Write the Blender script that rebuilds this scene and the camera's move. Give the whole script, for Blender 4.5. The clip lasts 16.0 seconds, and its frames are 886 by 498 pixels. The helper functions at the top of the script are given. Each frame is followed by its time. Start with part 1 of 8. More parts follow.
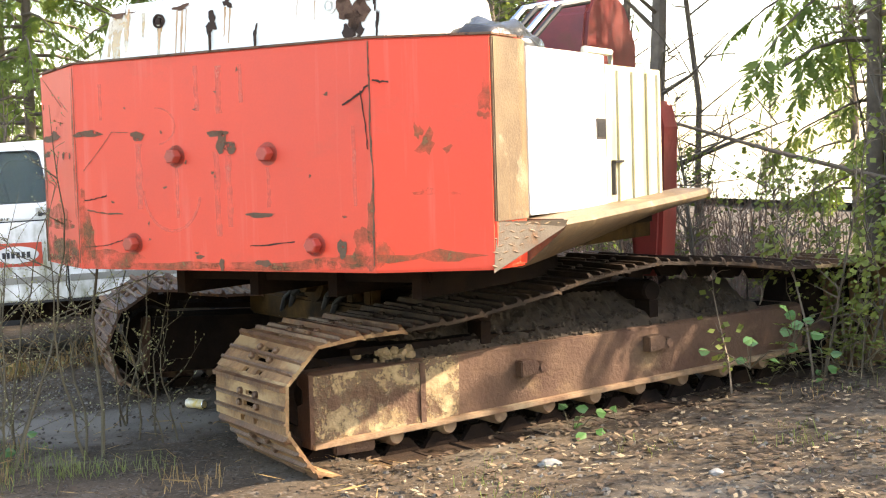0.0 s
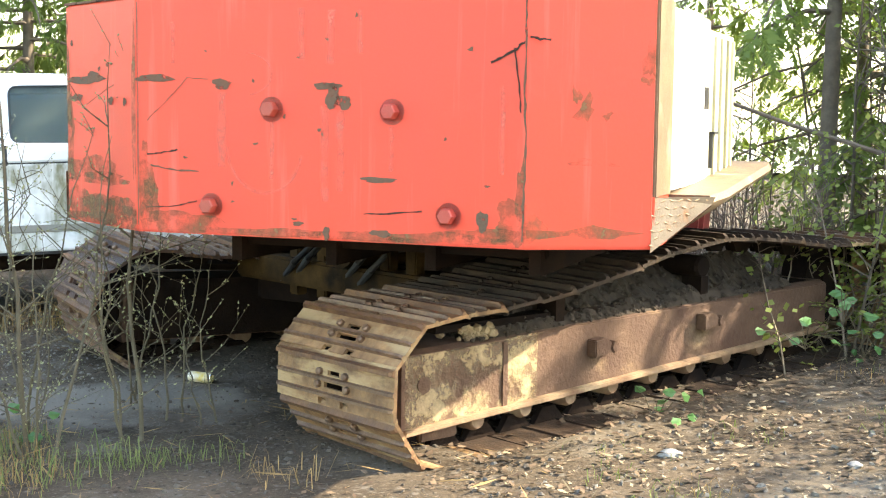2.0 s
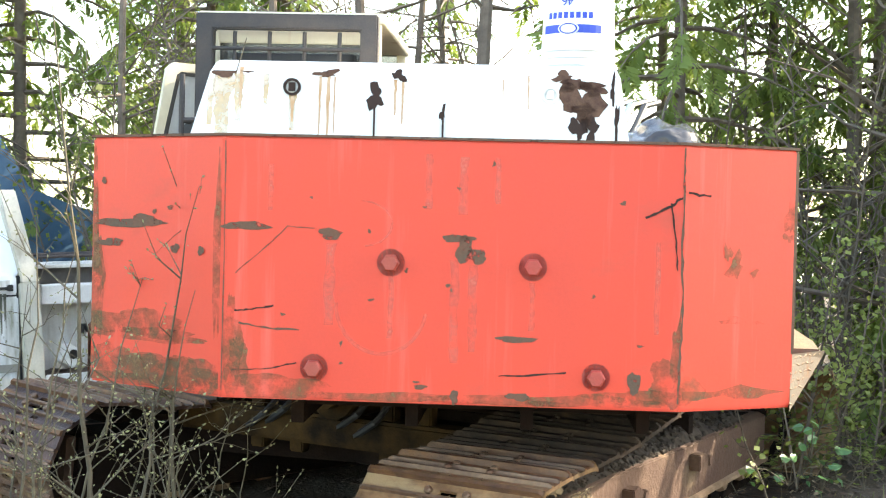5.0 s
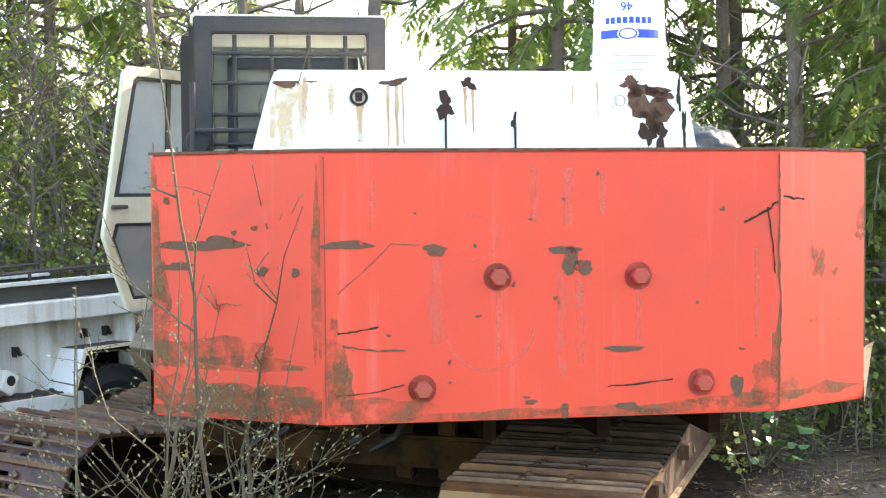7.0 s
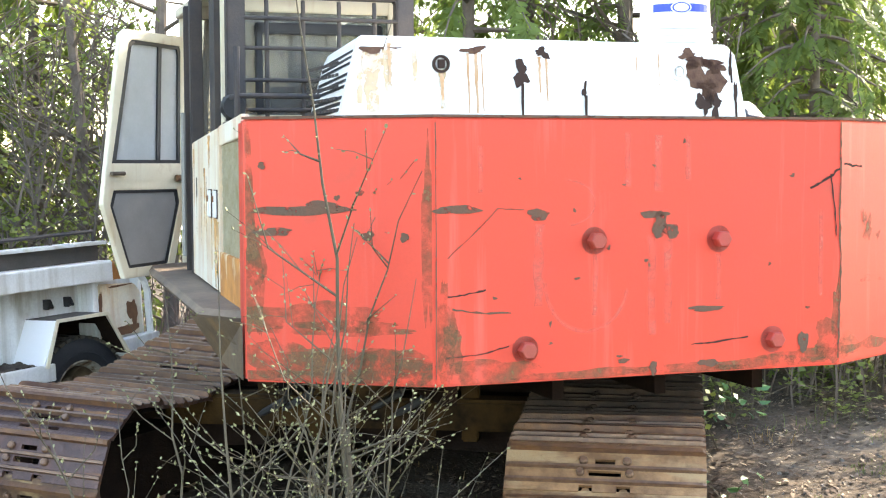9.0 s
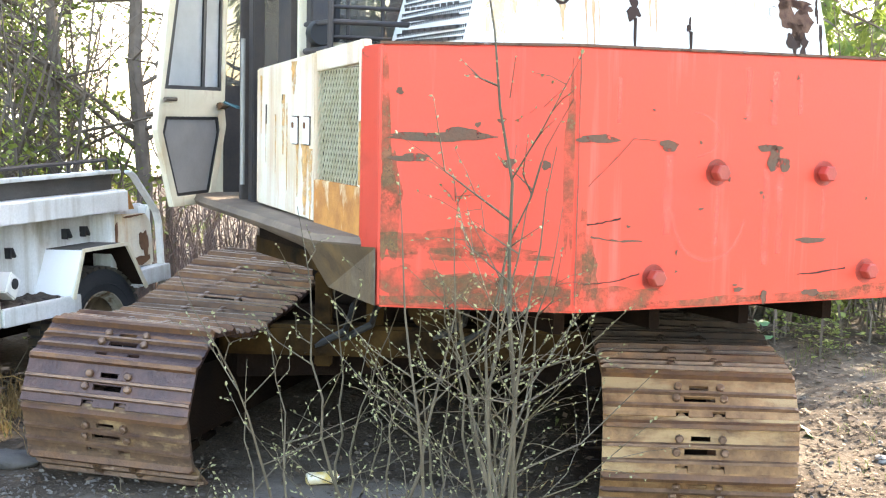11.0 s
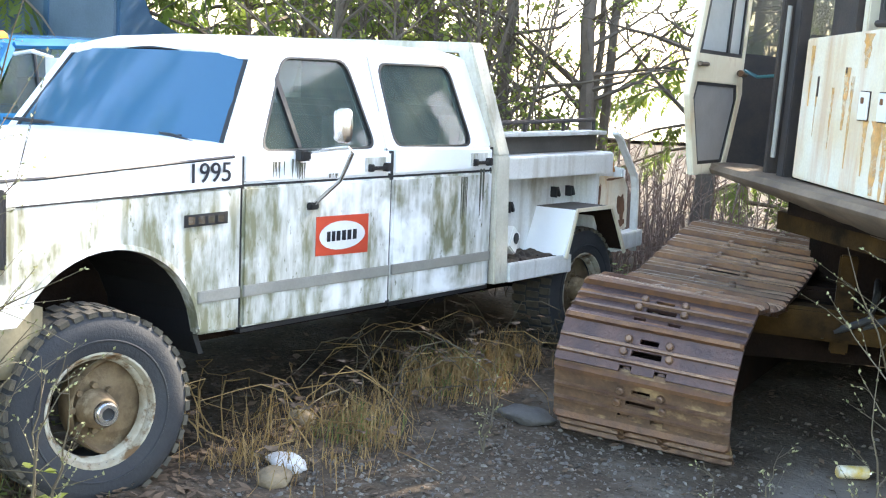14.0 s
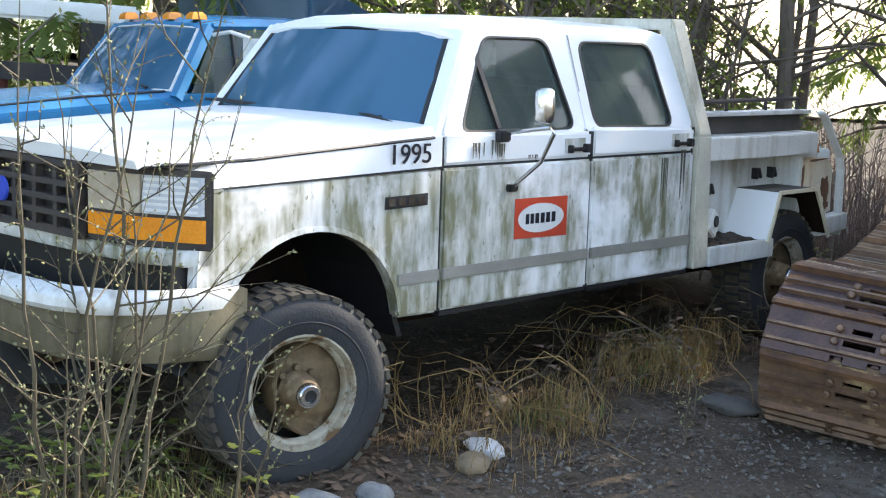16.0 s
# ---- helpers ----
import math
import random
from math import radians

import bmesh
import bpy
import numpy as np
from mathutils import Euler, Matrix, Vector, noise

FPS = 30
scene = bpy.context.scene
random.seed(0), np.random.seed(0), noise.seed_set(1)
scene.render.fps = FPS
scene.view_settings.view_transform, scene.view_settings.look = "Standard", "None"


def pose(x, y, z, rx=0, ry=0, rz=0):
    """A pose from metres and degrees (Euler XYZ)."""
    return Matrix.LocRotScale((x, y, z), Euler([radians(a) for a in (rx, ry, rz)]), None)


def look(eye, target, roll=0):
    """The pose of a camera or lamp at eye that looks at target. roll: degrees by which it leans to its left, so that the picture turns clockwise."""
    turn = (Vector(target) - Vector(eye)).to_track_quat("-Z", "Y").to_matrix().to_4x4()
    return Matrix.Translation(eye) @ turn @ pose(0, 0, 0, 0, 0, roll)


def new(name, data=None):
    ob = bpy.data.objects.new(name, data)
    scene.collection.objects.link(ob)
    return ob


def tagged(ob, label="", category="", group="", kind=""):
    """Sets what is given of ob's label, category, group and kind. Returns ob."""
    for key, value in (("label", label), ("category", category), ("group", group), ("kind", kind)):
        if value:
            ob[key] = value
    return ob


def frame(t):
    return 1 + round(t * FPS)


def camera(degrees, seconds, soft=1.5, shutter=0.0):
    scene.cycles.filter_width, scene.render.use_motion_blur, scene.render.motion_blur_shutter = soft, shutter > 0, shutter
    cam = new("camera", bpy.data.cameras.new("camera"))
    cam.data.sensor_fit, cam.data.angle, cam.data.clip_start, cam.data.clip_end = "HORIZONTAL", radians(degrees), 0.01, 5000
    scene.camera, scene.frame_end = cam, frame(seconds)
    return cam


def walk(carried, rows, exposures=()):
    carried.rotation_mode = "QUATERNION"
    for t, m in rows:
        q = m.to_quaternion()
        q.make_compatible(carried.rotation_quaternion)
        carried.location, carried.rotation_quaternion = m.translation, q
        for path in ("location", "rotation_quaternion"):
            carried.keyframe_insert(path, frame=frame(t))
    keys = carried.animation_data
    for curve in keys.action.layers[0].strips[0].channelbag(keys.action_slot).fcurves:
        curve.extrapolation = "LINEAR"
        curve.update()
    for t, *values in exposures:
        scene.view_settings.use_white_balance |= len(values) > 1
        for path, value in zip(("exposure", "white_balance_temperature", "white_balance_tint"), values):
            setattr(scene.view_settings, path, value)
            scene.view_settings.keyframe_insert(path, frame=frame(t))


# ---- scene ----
cam = camera(35.27, 16.0, soft=1.15)
walk(cam, [
    (0, pose(1.607, -1.934, 1.690, 86.56, 1.80, 6.83)),
    (0.5, pose(1.101, -1.703, 1.729, 85.05, 0.31, 5.90)),
    (1, pose(0.688, -1.463, 1.733, 85.23, 1.04, 1.95)),
    (1.5, pose(0.200, -1.370, 1.738, 84.44, -0.47, -0.85)),
    (2, pose(-0.322, -1.355, 1.798, 84.23, -0.71, -3.60)),
    (2.5, pose(-0.708, -1.137, 1.822, 83.38, -1.00, -6.19)),
    (3, pose(-1.113, -0.957, 1.879, 84.37, -1.56, -9.02)),
    (3.5, pose(-1.602, -0.904, 1.947, 86.25, -1.24, -12.86)),
    (4, pose(-1.927, -0.786, 1.974, 87.20, -2.10, -15.83)),
    (4.2, pose(-2.040, -0.714, 1.972, 87.68, -2.12, -16.58)),
    (6.3, pose(-3.633, 0.102, 2.092, 88.50, -0.86, -27.91)),
    (6.5, pose(-3.748, 0.194, 2.087, 88.38, -0.99, -29.11)),
    (7, pose(-4.108, 0.469, 2.136, 87.78, 0.48, -32.37)),
    (7.5, pose(-4.474, 0.689, 2.142, 87.45, -0.64, -35.02)),
    (8, pose(-4.858, 0.880, 2.172, 86.38, -0.13, -38.06)),
    (8.2, pose(-4.952, 0.956, 2.164, 86.59, -0.18, -38.97)),
    (10.3, pose(-6.098, 1.800, 2.066, 84.77, -0.61, -47.80)),
    (10.5, pose(-6.188, 1.886, 2.067, 84.56, -1.29, -48.53)),
    (11, pose(-6.374, 2.209, 2.016, 84.53, -1.12, -49.53)),
    (11.5, pose(-6.531, 2.517, 2.000, 83.77, -1.76, -48.82)),
    (12, pose(-6.728, 2.787, 1.981, 82.94, -3.13, -47.53)),
    (12.5, pose(-7.029, 3.049, 1.990, 82.47, -2.82, -47.13)),
    (13, pose(-7.176, 3.232, 1.985, 82.33, -4.38, -44.91)),
    (13.5, pose(-7.243, 3.313, 1.965, 82.32, -4.89, -41.65)),
    (14, pose(-7.234, 3.356, 1.934, 82.56, -5.02, -38.02)),
    (14.5, pose(-7.245, 3.419, 1.930, 82.38, -5.15, -34.56)),
    (15, pose(-7.267, 3.471, 1.934, 81.44, -5.22, -32.68)),
    (15.5, pose(-7.283, 3.480, 1.940, 81.67, -5.77, -31.02)),
    (16, pose(-7.255, 3.538, 1.932, 81.03, -4.55, -30.83)),
], exposures=[(0.0, 2.72, 8200, 13), (1.0, 3.0, 8000, 9), (2.0, 3.13, 7800, 5), (4.0, 3.05, 7700, 7), (7.0, 2.9, 7400, 8), (10.5, 3.35, 7500, 13), (11.5, 3.5, 7400, 11), (12.5, 3.7, 7300, 9), (13.5, 3.4, 7200, 10), (14.5, 2.79, 7100, 10), (16.0, 2.25, 7000, 10)])

# ---- light ----
SUN_DIR = Vector((0.80, 0.07, 0.58)).normalized()
world = bpy.data.worlds.new("sky")
scene.world = world
world.use_nodes = True
wn = world.node_tree.nodes
sky = wn.new("ShaderNodeTexSky")
sky.sky_type = "NISHITA"
sky.sun_disc = False
sky.sun_elevation = math.asin(SUN_DIR.z)
sky.sun_rotation = math.atan2(SUN_DIR.x, SUN_DIR.y)
sky.air_density, sky.dust_density, sky.ozone_density = 1.0, 1.2, 1.0
wn["Background"].inputs["Strength"].default_value = 0.15
world.node_tree.links.new(sky.outputs[0], wn["Background"].inputs["Color"])
sun_data = bpy.data.lights.new("sun", "SUN")
sun_data.energy, sun_data.angle, sun_data.color = 2.4, radians(0.5), (1.0, 0.93, 0.82)
sun = new("sun", sun_data)
sun.matrix_world = look(SUN_DIR * 60, (0, 0, 0))

# ---- materials ----
def mat(name, c1, c2=None, scale=2.5, rough=0.6, metal=0.0, bump=0.15, fine=70.0, dirt=None, amount=0.5, dscale=(1.5, 1.5, 1.5), band=0.08,
        rand=0.0, spec=0.5, streak=None, streak_amount=0.55, transl=0.0, fine_var=0.25):
    """A weathered surface: two-tone noise, fine grain with relief, patches of dirt and downward streaks."""
    m = bpy.data.materials.new(name)
    m.use_nodes = True
    nt = m.node_tree
    nd, lk = nt.nodes, nt.links
    bsdf = nd["Principled BSDF"]
    tc = nd.new("ShaderNodeTexCoord")
    src = tc.outputs["Object"]
    if rand:
        oi = nd.new("ShaderNodeObjectInfo")
        add = nd.new("ShaderNodeVectorMath"); add.operation = "MULTIPLY_ADD"
        lk.new(oi.outputs["Random"], add.inputs[0]); add.inputs[1].default_value = (37, 19, 53); lk.new(src, add.inputs[2])
        src = add.outputs[0]

    def noise_node(sc, det=4.0, stretch=None, w=0.0):
        n = nd.new("ShaderNodeTexNoise")
        n.inputs["Scale"].default_value, n.inputs["Detail"].default_value, n.inputs["Roughness"].default_value = sc, det, 0.62
        if stretch or w:
            mp = nd.new("ShaderNodeMapping")
            mp.inputs["Scale"].default_value = stretch or (1, 1, 1)
            mp.inputs["Location"].default_value = (w, w * 1.7, w * 0.6)
            lk.new(src, mp.inputs["Vector"]); lk.new(mp.outputs[0], n.inputs["Vector"])
        else:
            lk.new(src, n.inputs["Vector"])
        return n.outputs["Fac"]

    def ramp(fac, lo, hi):
        r = nd.new("ShaderNodeMapRange"); r.clamp = True
        r.inputs["From Min"].default_value, r.inputs["From Max"].default_value = lo, hi
        lk.new(fac, r.inputs["Value"])
        return r.outputs["Result"]

    def mix(fac, a, b, mode="MIX"):
        x = nd.new("ShaderNodeMix"); x.data_type, x.blend_type = "RGBA", mode
        if isinstance(fac, float): x.inputs["Factor"].default_value = fac
        else: lk.new(fac, x.inputs["Factor"])
        for s, v in ((x.inputs["A"], a), (x.inputs["B"], b)):
            if isinstance(v, tuple): s.default_value = (*v, 1)
            else: lk.new(v, s)
        return x.outputs["Result"]

    c2 = c2 or tuple(v * 0.72 for v in c1)
    col = mix(ramp(noise_node(scale), 0.35, 0.68), c1, c2)
    grain = noise_node(fine, 3.0)
    if fine_var:
        col = mix(ramp(grain, 0.3, 0.75), col, mix(fine_var, col, tuple(v * 0.35 for v in c1)))
    if rand:
        hv = nd.new("ShaderNodeHueSaturation")
        val = nd.new("ShaderNodeMapRange"); val.inputs["To Min"].default_value, val.inputs["To Max"].default_value = 1 - rand, 1 + rand
        lk.new(oi.outputs["Random"], val.inputs["Value"]); lk.new(val.outputs[0], hv.inputs["Value"]); lk.new(col, hv.inputs["Color"])
        col = hv.outputs[0]
    rf = rough
    if dirt:
        f = ramp(noise_node(1.0, 7.0, dscale, 4.3), 1 - amount, 1 - amount + band)
        col = mix(f, col, dirt)
        rr = nd.new("ShaderNodeMapRange"); rr.inputs["To Min"].default_value, rr.inputs["To Max"].default_value = rough, 0.9
        lk.new(f, rr.inputs["Value"]); rf = rr.outputs[0]
    if streak:
        f2 = ramp(noise_node(1.0, 6.0, (9, 9, 0.5), 9.1), 1 - streak_amount, 1 - streak_amount + 0.2)
        col = mix(f2, col, mix(0.6, col, streak))
    lk.new(col, bsdf.inputs["Base Color"])
    if isinstance(rf, float): bsdf.inputs["Roughness"].default_value = rf
    else: lk.new(rf, bsdf.inputs["Roughness"])
    bsdf.inputs["Metallic"].default_value = metal
    bsdf.inputs["Specular IOR Level"].default_value = spec
    if bump:
        b = nd.new("ShaderNodeBump"); b.inputs["Strength"].default_value = bump; b.inputs["Distance"].default_value = 0.01
        lk.new(grain, b.inputs["Height"]); lk.new(b.outputs[0], bsdf.inputs["Normal"])
    if transl:
        t = nd.new("ShaderNodeBsdfTranslucent"); lk.new(col, t.inputs["Color"])
        ms = nd.new("ShaderNodeMixShader"); ms.inputs[0].default_value = transl
        lk.new(bsdf.outputs[0], ms.inputs[1]); lk.new(t.outputs[0], ms.inputs[2])
        lk.new(ms.outputs[0], nd["Material Output"].inputs["Surface"])
    return m


def glass(name, tint, rough=0.05, alpha=0.35, base=(0.02, 0.025, 0.03)):
    """A window pane: partly see-through, with a real gloss over its base colour."""
    m = bpy.data.materials.new(name)
    m.use_nodes = True
    nd, lk = m.node_tree.nodes, m.node_tree.links
    bsdf = nd["Principled BSDF"]
    bsdf.inputs["Base Color"].default_value = (*base, 1)
    bsdf.inputs["Roughness"].default_value = rough
    bsdf.inputs["IOR"].default_value = 1.5
    tr = nd.new("ShaderNodeBsdfTransparent"); tr.inputs["Color"].default_value = (*tint, 1)
    ms = nd.new("ShaderNodeMixShader"); ms.inputs[0].default_value = 1 - alpha
    lk.new(tr.outputs[0], ms.inputs[1]); lk.new(bsdf.outputs[0], ms.inputs[2])
    lk.new(ms.outputs[0], nd["Material Output"].inputs["Surface"])
    return m


RUST = (0.16, 0.062, 0.026)
M_RED = mat("red_paint", (0.72, 0.058, 0.024), (0.64, 0.055, 0.028), scale=1.3, rough=0.5, bump=0.05, dirt=(0.42, 0.085, 0.05), amount=0.42, dscale=(1.6, 1.6, 2.6), band=0.3, streak=(0.72, 0.15, 0.11), streak_amount=0.43, fine_var=0.08)
M_REDBOLT = mat("red_bolt", (0.45, 0.05, 0.035), (0.3, 0.07, 0.04), rough=0.5, bump=0.2)
M_WORN = mat("worn_primer", (0.125, 0.085, 0.058), (0.17, 0.08, 0.05), scale=9, rough=0.85, bump=0.3, spec=0.2)
M_MOSS = mat("mud_stain", (0.20, 0.12, 0.055), (0.28, 0.12, 0.06), scale=6, rough=0.9, bump=0.2)


def broken(m, scale, lo, hi):
    """Lets a thin stain break up into specks, so that its edge is uneven."""
    nd, lk = m.node_tree.nodes, m.node_tree.links
    n = nd.new("ShaderNodeTexNoise"); n.inputs["Scale"].default_value, n.inputs["Detail"].default_value, n.inputs["Roughness"].default_value = scale, 8.0, 0.7
    tc = nd.new("ShaderNodeTexCoord"); lk.new(tc.outputs["Object"], n.inputs["Vector"])
    r = nd.new("ShaderNodeMapRange"); r.inputs["From Min"].default_value, r.inputs["From Max"].default_value = lo, hi
    lk.new(n.outputs["Fac"], r.inputs["Value"])
    t = nd.new("ShaderNodeBsdfTransparent"); ms = nd.new("ShaderNodeMixShader")
    lk.new(r.outputs[0], ms.inputs[0]); lk.new(t.outputs[0], ms.inputs[1]); lk.new(nd["Principled BSDF"].outputs[0], ms.inputs[2])
    lk.new(ms.outputs[0], nd["Material Output"].inputs["Surface"])


broken(M_MOSS, 5.5, 0.40, 0.68)
broken(M_WORN, 16.0, 0.34, 0.46)
M_DARKLINE = mat("crack_rust", (0.045, 0.022, 0.014), rough=0.9)
M_CREAM = mat("cream_paint", (0.72, 0.66, 0.51), (0.62, 0.54, 0.38), rough=0.5, bump=0.06, dirt=(0.33, 0.15, 0.06), amount=0.39, dscale=(2, 2, 1.2), band=0.12, streak=(0.45, 0.27, 0.12), streak_amount=0.42, fine_var=0.08)
M_WHITE = mat("white_panel", (0.82, 0.81, 0.77), (0.76, 0.75, 0.70), rough=0.45, bump=0.04, streak=(0.5, 0.45, 0.33), streak_amount=0.36, fine_var=0.06)
M_RUSTWHITE = mat("rusty_white_panel", (0.80, 0.75, 0.63), (0.74, 0.60, 0.40), scale=3, rough=0.55, bump=0.1, dirt=(0.58, 0.25, 0.06), amount=0.445, dscale=(4.5, 4.5, 0.8), band=0.14, streak=(0.50, 0.24, 0.08), streak_amount=0.52)
M_RUSTPAN = mat("orange_rust", (0.62, 0.27, 0.065), (0.42, 0.165, 0.045), scale=9, rough=0.8, bump=0.3, dirt=(0.74, 0.60, 0.38), amount=0.43, dscale=(9, 9, 4), band=0.1, fine_var=0.2)
M_SHOE = mat("track_steel", (0.37, 0.205, 0.092), (0.14, 0.07, 0.034), scale=7, rough=0.6, metal=0.2, bump=0.7, fine=38, dirt=(0.42, 0.28, 0.145), amount=0.50, dscale=(7, 2.0, 7), band=0.12, rand=0.42, streak=(0.07, 0.035, 0.02), streak_amount=0.42, fine_var=0.45)
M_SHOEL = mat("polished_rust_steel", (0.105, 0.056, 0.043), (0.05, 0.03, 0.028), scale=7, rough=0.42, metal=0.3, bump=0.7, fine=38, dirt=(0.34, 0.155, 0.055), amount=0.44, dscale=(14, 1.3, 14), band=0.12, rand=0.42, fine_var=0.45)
M_RIB = mat("orange_worn_rib", (0.20, 0.095, 0.04), (0.105, 0.056, 0.036), scale=9, rough=0.55, metal=0.2, bump=0.6, fine=38, dirt=(0.09, 0.045, 0.03), amount=0.46, dscale=(6, 2.2, 6), band=0.15, rand=0.3, fine_var=0.4)
M_EDGE = mat("worn_grouser", (0.24, 0.14, 0.082), (0.12, 0.07, 0.05), scale=8, rough=0.42, metal=0.35, bump=0.6, fine=38, dirt=(0.07, 0.04, 0.03), amount=0.44, dscale=(8, 2.5, 8), band=0.15, rand=0.3, fine_var=0.4)
M_OILSHADE = mat("oily_shade_dark_shoe", (0.05, 0.03, 0.019), (0.018, 0.012, 0.009), scale=8, rough=0.7, bump=0.7, fine=38, dirt=(0.10, 0.06, 0.032), amount=0.4, dscale=(8, 3, 8), band=0.12, rand=0.3, spec=0.25)
M_MUDSHOE = mat("mud_coated_shoe", (0.17, 0.095, 0.05), (0.085, 0.05, 0.034), scale=9, rough=0.8, bump=0.8, fine=32, dirt=(0.32, 0.215, 0.11), amount=0.47, dscale=(8, 5, 8), band=0.12, rand=0.3, fine_var=0.45)
M_BEAM = mat("rusty_beam", (0.078, 0.036, 0.021), (0.115, 0.062, 0.036), scale=3.5, rough=0.8, bump=0.8, fine=32, dirt=(0.25, 0.165, 0.09), amount=0.40, dscale=(2.2, 2.2, 3.5), band=0.22)
# lighter than the beam: the flange's lit edge is put into this colour
M_FLANGE = mat("worn_and_lit_tan", (0.30, 0.195, 0.115), (0.15, 0.08, 0.045), scale=5, rough=0.7, bump=0.5, fine=32, dirt=(0.42, 0.31, 0.19), amount=0.45, dscale=(3, 3, 3), band=0.2)
M_MUD = mat("tan_mud", (0.44, 0.33, 0.19), (0.30, 0.20, 0.11), scale=6, rough=0.95, bump=0.9, fine=28, dirt=(0.16, 0.085, 0.04), amount=0.38, dscale=(4, 4, 4), band=0.15)
broken(M_MUD, 4.0, 0.42, 0.58)
# grease, blackened further: deep shade under the machine is in this colour
M_DARKSTEEL = mat("greasy_shade_black_steel", (0.012, 0.009, 0.008), (0.026, 0.016, 0.011), rough=0.95, bump=0.5, spec=0.04)
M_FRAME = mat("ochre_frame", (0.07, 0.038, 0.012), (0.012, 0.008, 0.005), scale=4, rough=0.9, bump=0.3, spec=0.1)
M_MOSSY = mat("mossy_cream_panel", (0.66, 0.62, 0.48), (0.56, 0.51, 0.34), scale=3, rough=0.6, bump=0.1, dirt=(0.20, 0.19, 0.07), amount=0.42, dscale=(4, 4, 0.9), band=0.15, streak=(0.16, 0.15, 0.05), streak_amount=0.55)
M_SKIRT = mat("tan_rusty_skirt", (0.15, 0.105, 0.06), (0.09, 0.058, 0.034), scale=5, rough=0.6, bump=0.3, dirt=(0.40, 0.33, 0.235), amount=0.44, dscale=(2.5, 2.5, 2.5), band=0.15, streak=(0.25, 0.15, 0.06), streak_amount=0.5)
M_CATWALK = mat("weathered_catwalk", (0.235, 0.17, 0.115), (0.14, 0.10, 0.07), scale=3.5, rough=0.75, bump=0.35, fine=35, dirt=(0.32, 0.24, 0.15), amount=0.42, dscale=(2.2, 2.2, 5), band=0.2)
M_POST = mat("grimy_rack_paint", (0.66, 0.63, 0.54), (0.50, 0.46, 0.36), scale=4, rough=0.6, bump=0.08, dirt=(0.24, 0.19, 0.11), amount=0.42, dscale=(4, 4, 1.6), band=0.18, streak=(0.27, 0.23, 0.15), streak_amount=0.52)
M_DIAMOND = mat("tread_plate", (0.13, 0.10, 0.07), (0.075, 0.05, 0.032), scale=6, rough=0.65, bump=0.2, dirt=(0.15, 0.07, 0.03), amount=0.45, dscale=(9, 9, 6), band=0.12)
M_BLACK = mat("black_rubber", (0.018, 0.018, 0.02), rough=0.5, bump=0.1)
M_GUARD = mat("dark_guard", (0.034, 0.03, 0.03), (0.065, 0.048, 0.038), scale=5, rough=0.7, bump=0.2)
M_GREYPANEL = mat("grey_door_panel", (0.25, 0.245, 0.24), (0.2, 0.195, 0.19), rough=0.7, bump=0.1, fine_var=0.1)
M_SOIL = mat("track_soil", (0.06, 0.041, 0.027), (0.028, 0.019, 0.013), scale=8, rough=0.95, bump=0.8, fine=30)
M_TRUCK = mat("white_truck_paint", (0.84, 0.84, 0.84), (0.80, 0.80, 0.80), rough=0.3, bump=0.02, fine_var=0.04)
def algae(name):
    """White paint under blotchy green-grey growth, washed by pale vertical runs."""
    m = bpy.data.materials.new(name); m.use_nodes = True
    nd, lk = m.node_tree.nodes, m.node_tree.links
    bsdf = nd["Principled BSDF"]; bsdf.inputs["Roughness"].default_value = 0.45
    tc = nd.new("ShaderNodeTexCoord")
    def field(stretch, lo, hi, off, det=6.0):
        mp = nd.new("ShaderNodeMapping"); mp.inputs["Scale"].default_value = stretch; mp.inputs["Location"].default_value = off
        n = nd.new("ShaderNodeTexNoise"); n.inputs["Scale"].default_value, n.inputs["Detail"].default_value, n.inputs["Roughness"].default_value = 1.0, det, 0.6
        r = nd.new("ShaderNodeMapRange"); r.inputs["From Min"].default_value, r.inputs["From Max"].default_value = lo, hi
        lk.new(tc.outputs["Object"], mp.inputs["Vector"]); lk.new(mp.outputs[0], n.inputs["Vector"]); lk.new(n.outputs["Fac"], r.inputs["Value"])
        return r.outputs[0]
    def mul(a, b):
        x = nd.new("ShaderNodeMath"); x.operation = "MULTIPLY"; lk.new(a, x.inputs[0]); lk.new(b, x.inputs[1]); return x.outputs[0]
    def mix(f, a, b):
        x = nd.new("ShaderNodeMix"); x.data_type = "RGBA"; lk.new(f, x.inputs["Factor"])
        for q, v in ((x.inputs["A"], a), (x.inputs["B"], b)):
            if isinstance(v, tuple): q.default_value = (*v, 1)
            else: lk.new(v, q)
        return x.outputs["Result"]
    patch = field((1.3, 1.3, 1.5), 0.39, 0.50, (3.1, 0, 1.2), 5.0)
    runs = field((5, 5, 0.5), 0.68, 0.46, (0, 7.7, 0), 4.0)
    grit = field((16, 16, 5), 0.15, 0.60, (5, 5, 5))
    spots = field((30, 30, 16), 0.63, 0.70, (1, 2, 3))
    drips = field((19, 19, 1.6), 0.62, 0.74, (8, 1, 2))
    col = mix(mul(mul(patch, runs), grit), (0.82, 0.82, 0.82), (0.195, 0.19, 0.115))
    col = mix(mul(patch, spots), col, (0.16, 0.165, 0.10))
    col = mix(mul(drips, grit), col, (0.24, 0.235, 0.17))
    lk.new(col, bsdf.inputs["Base Color"])
    return m


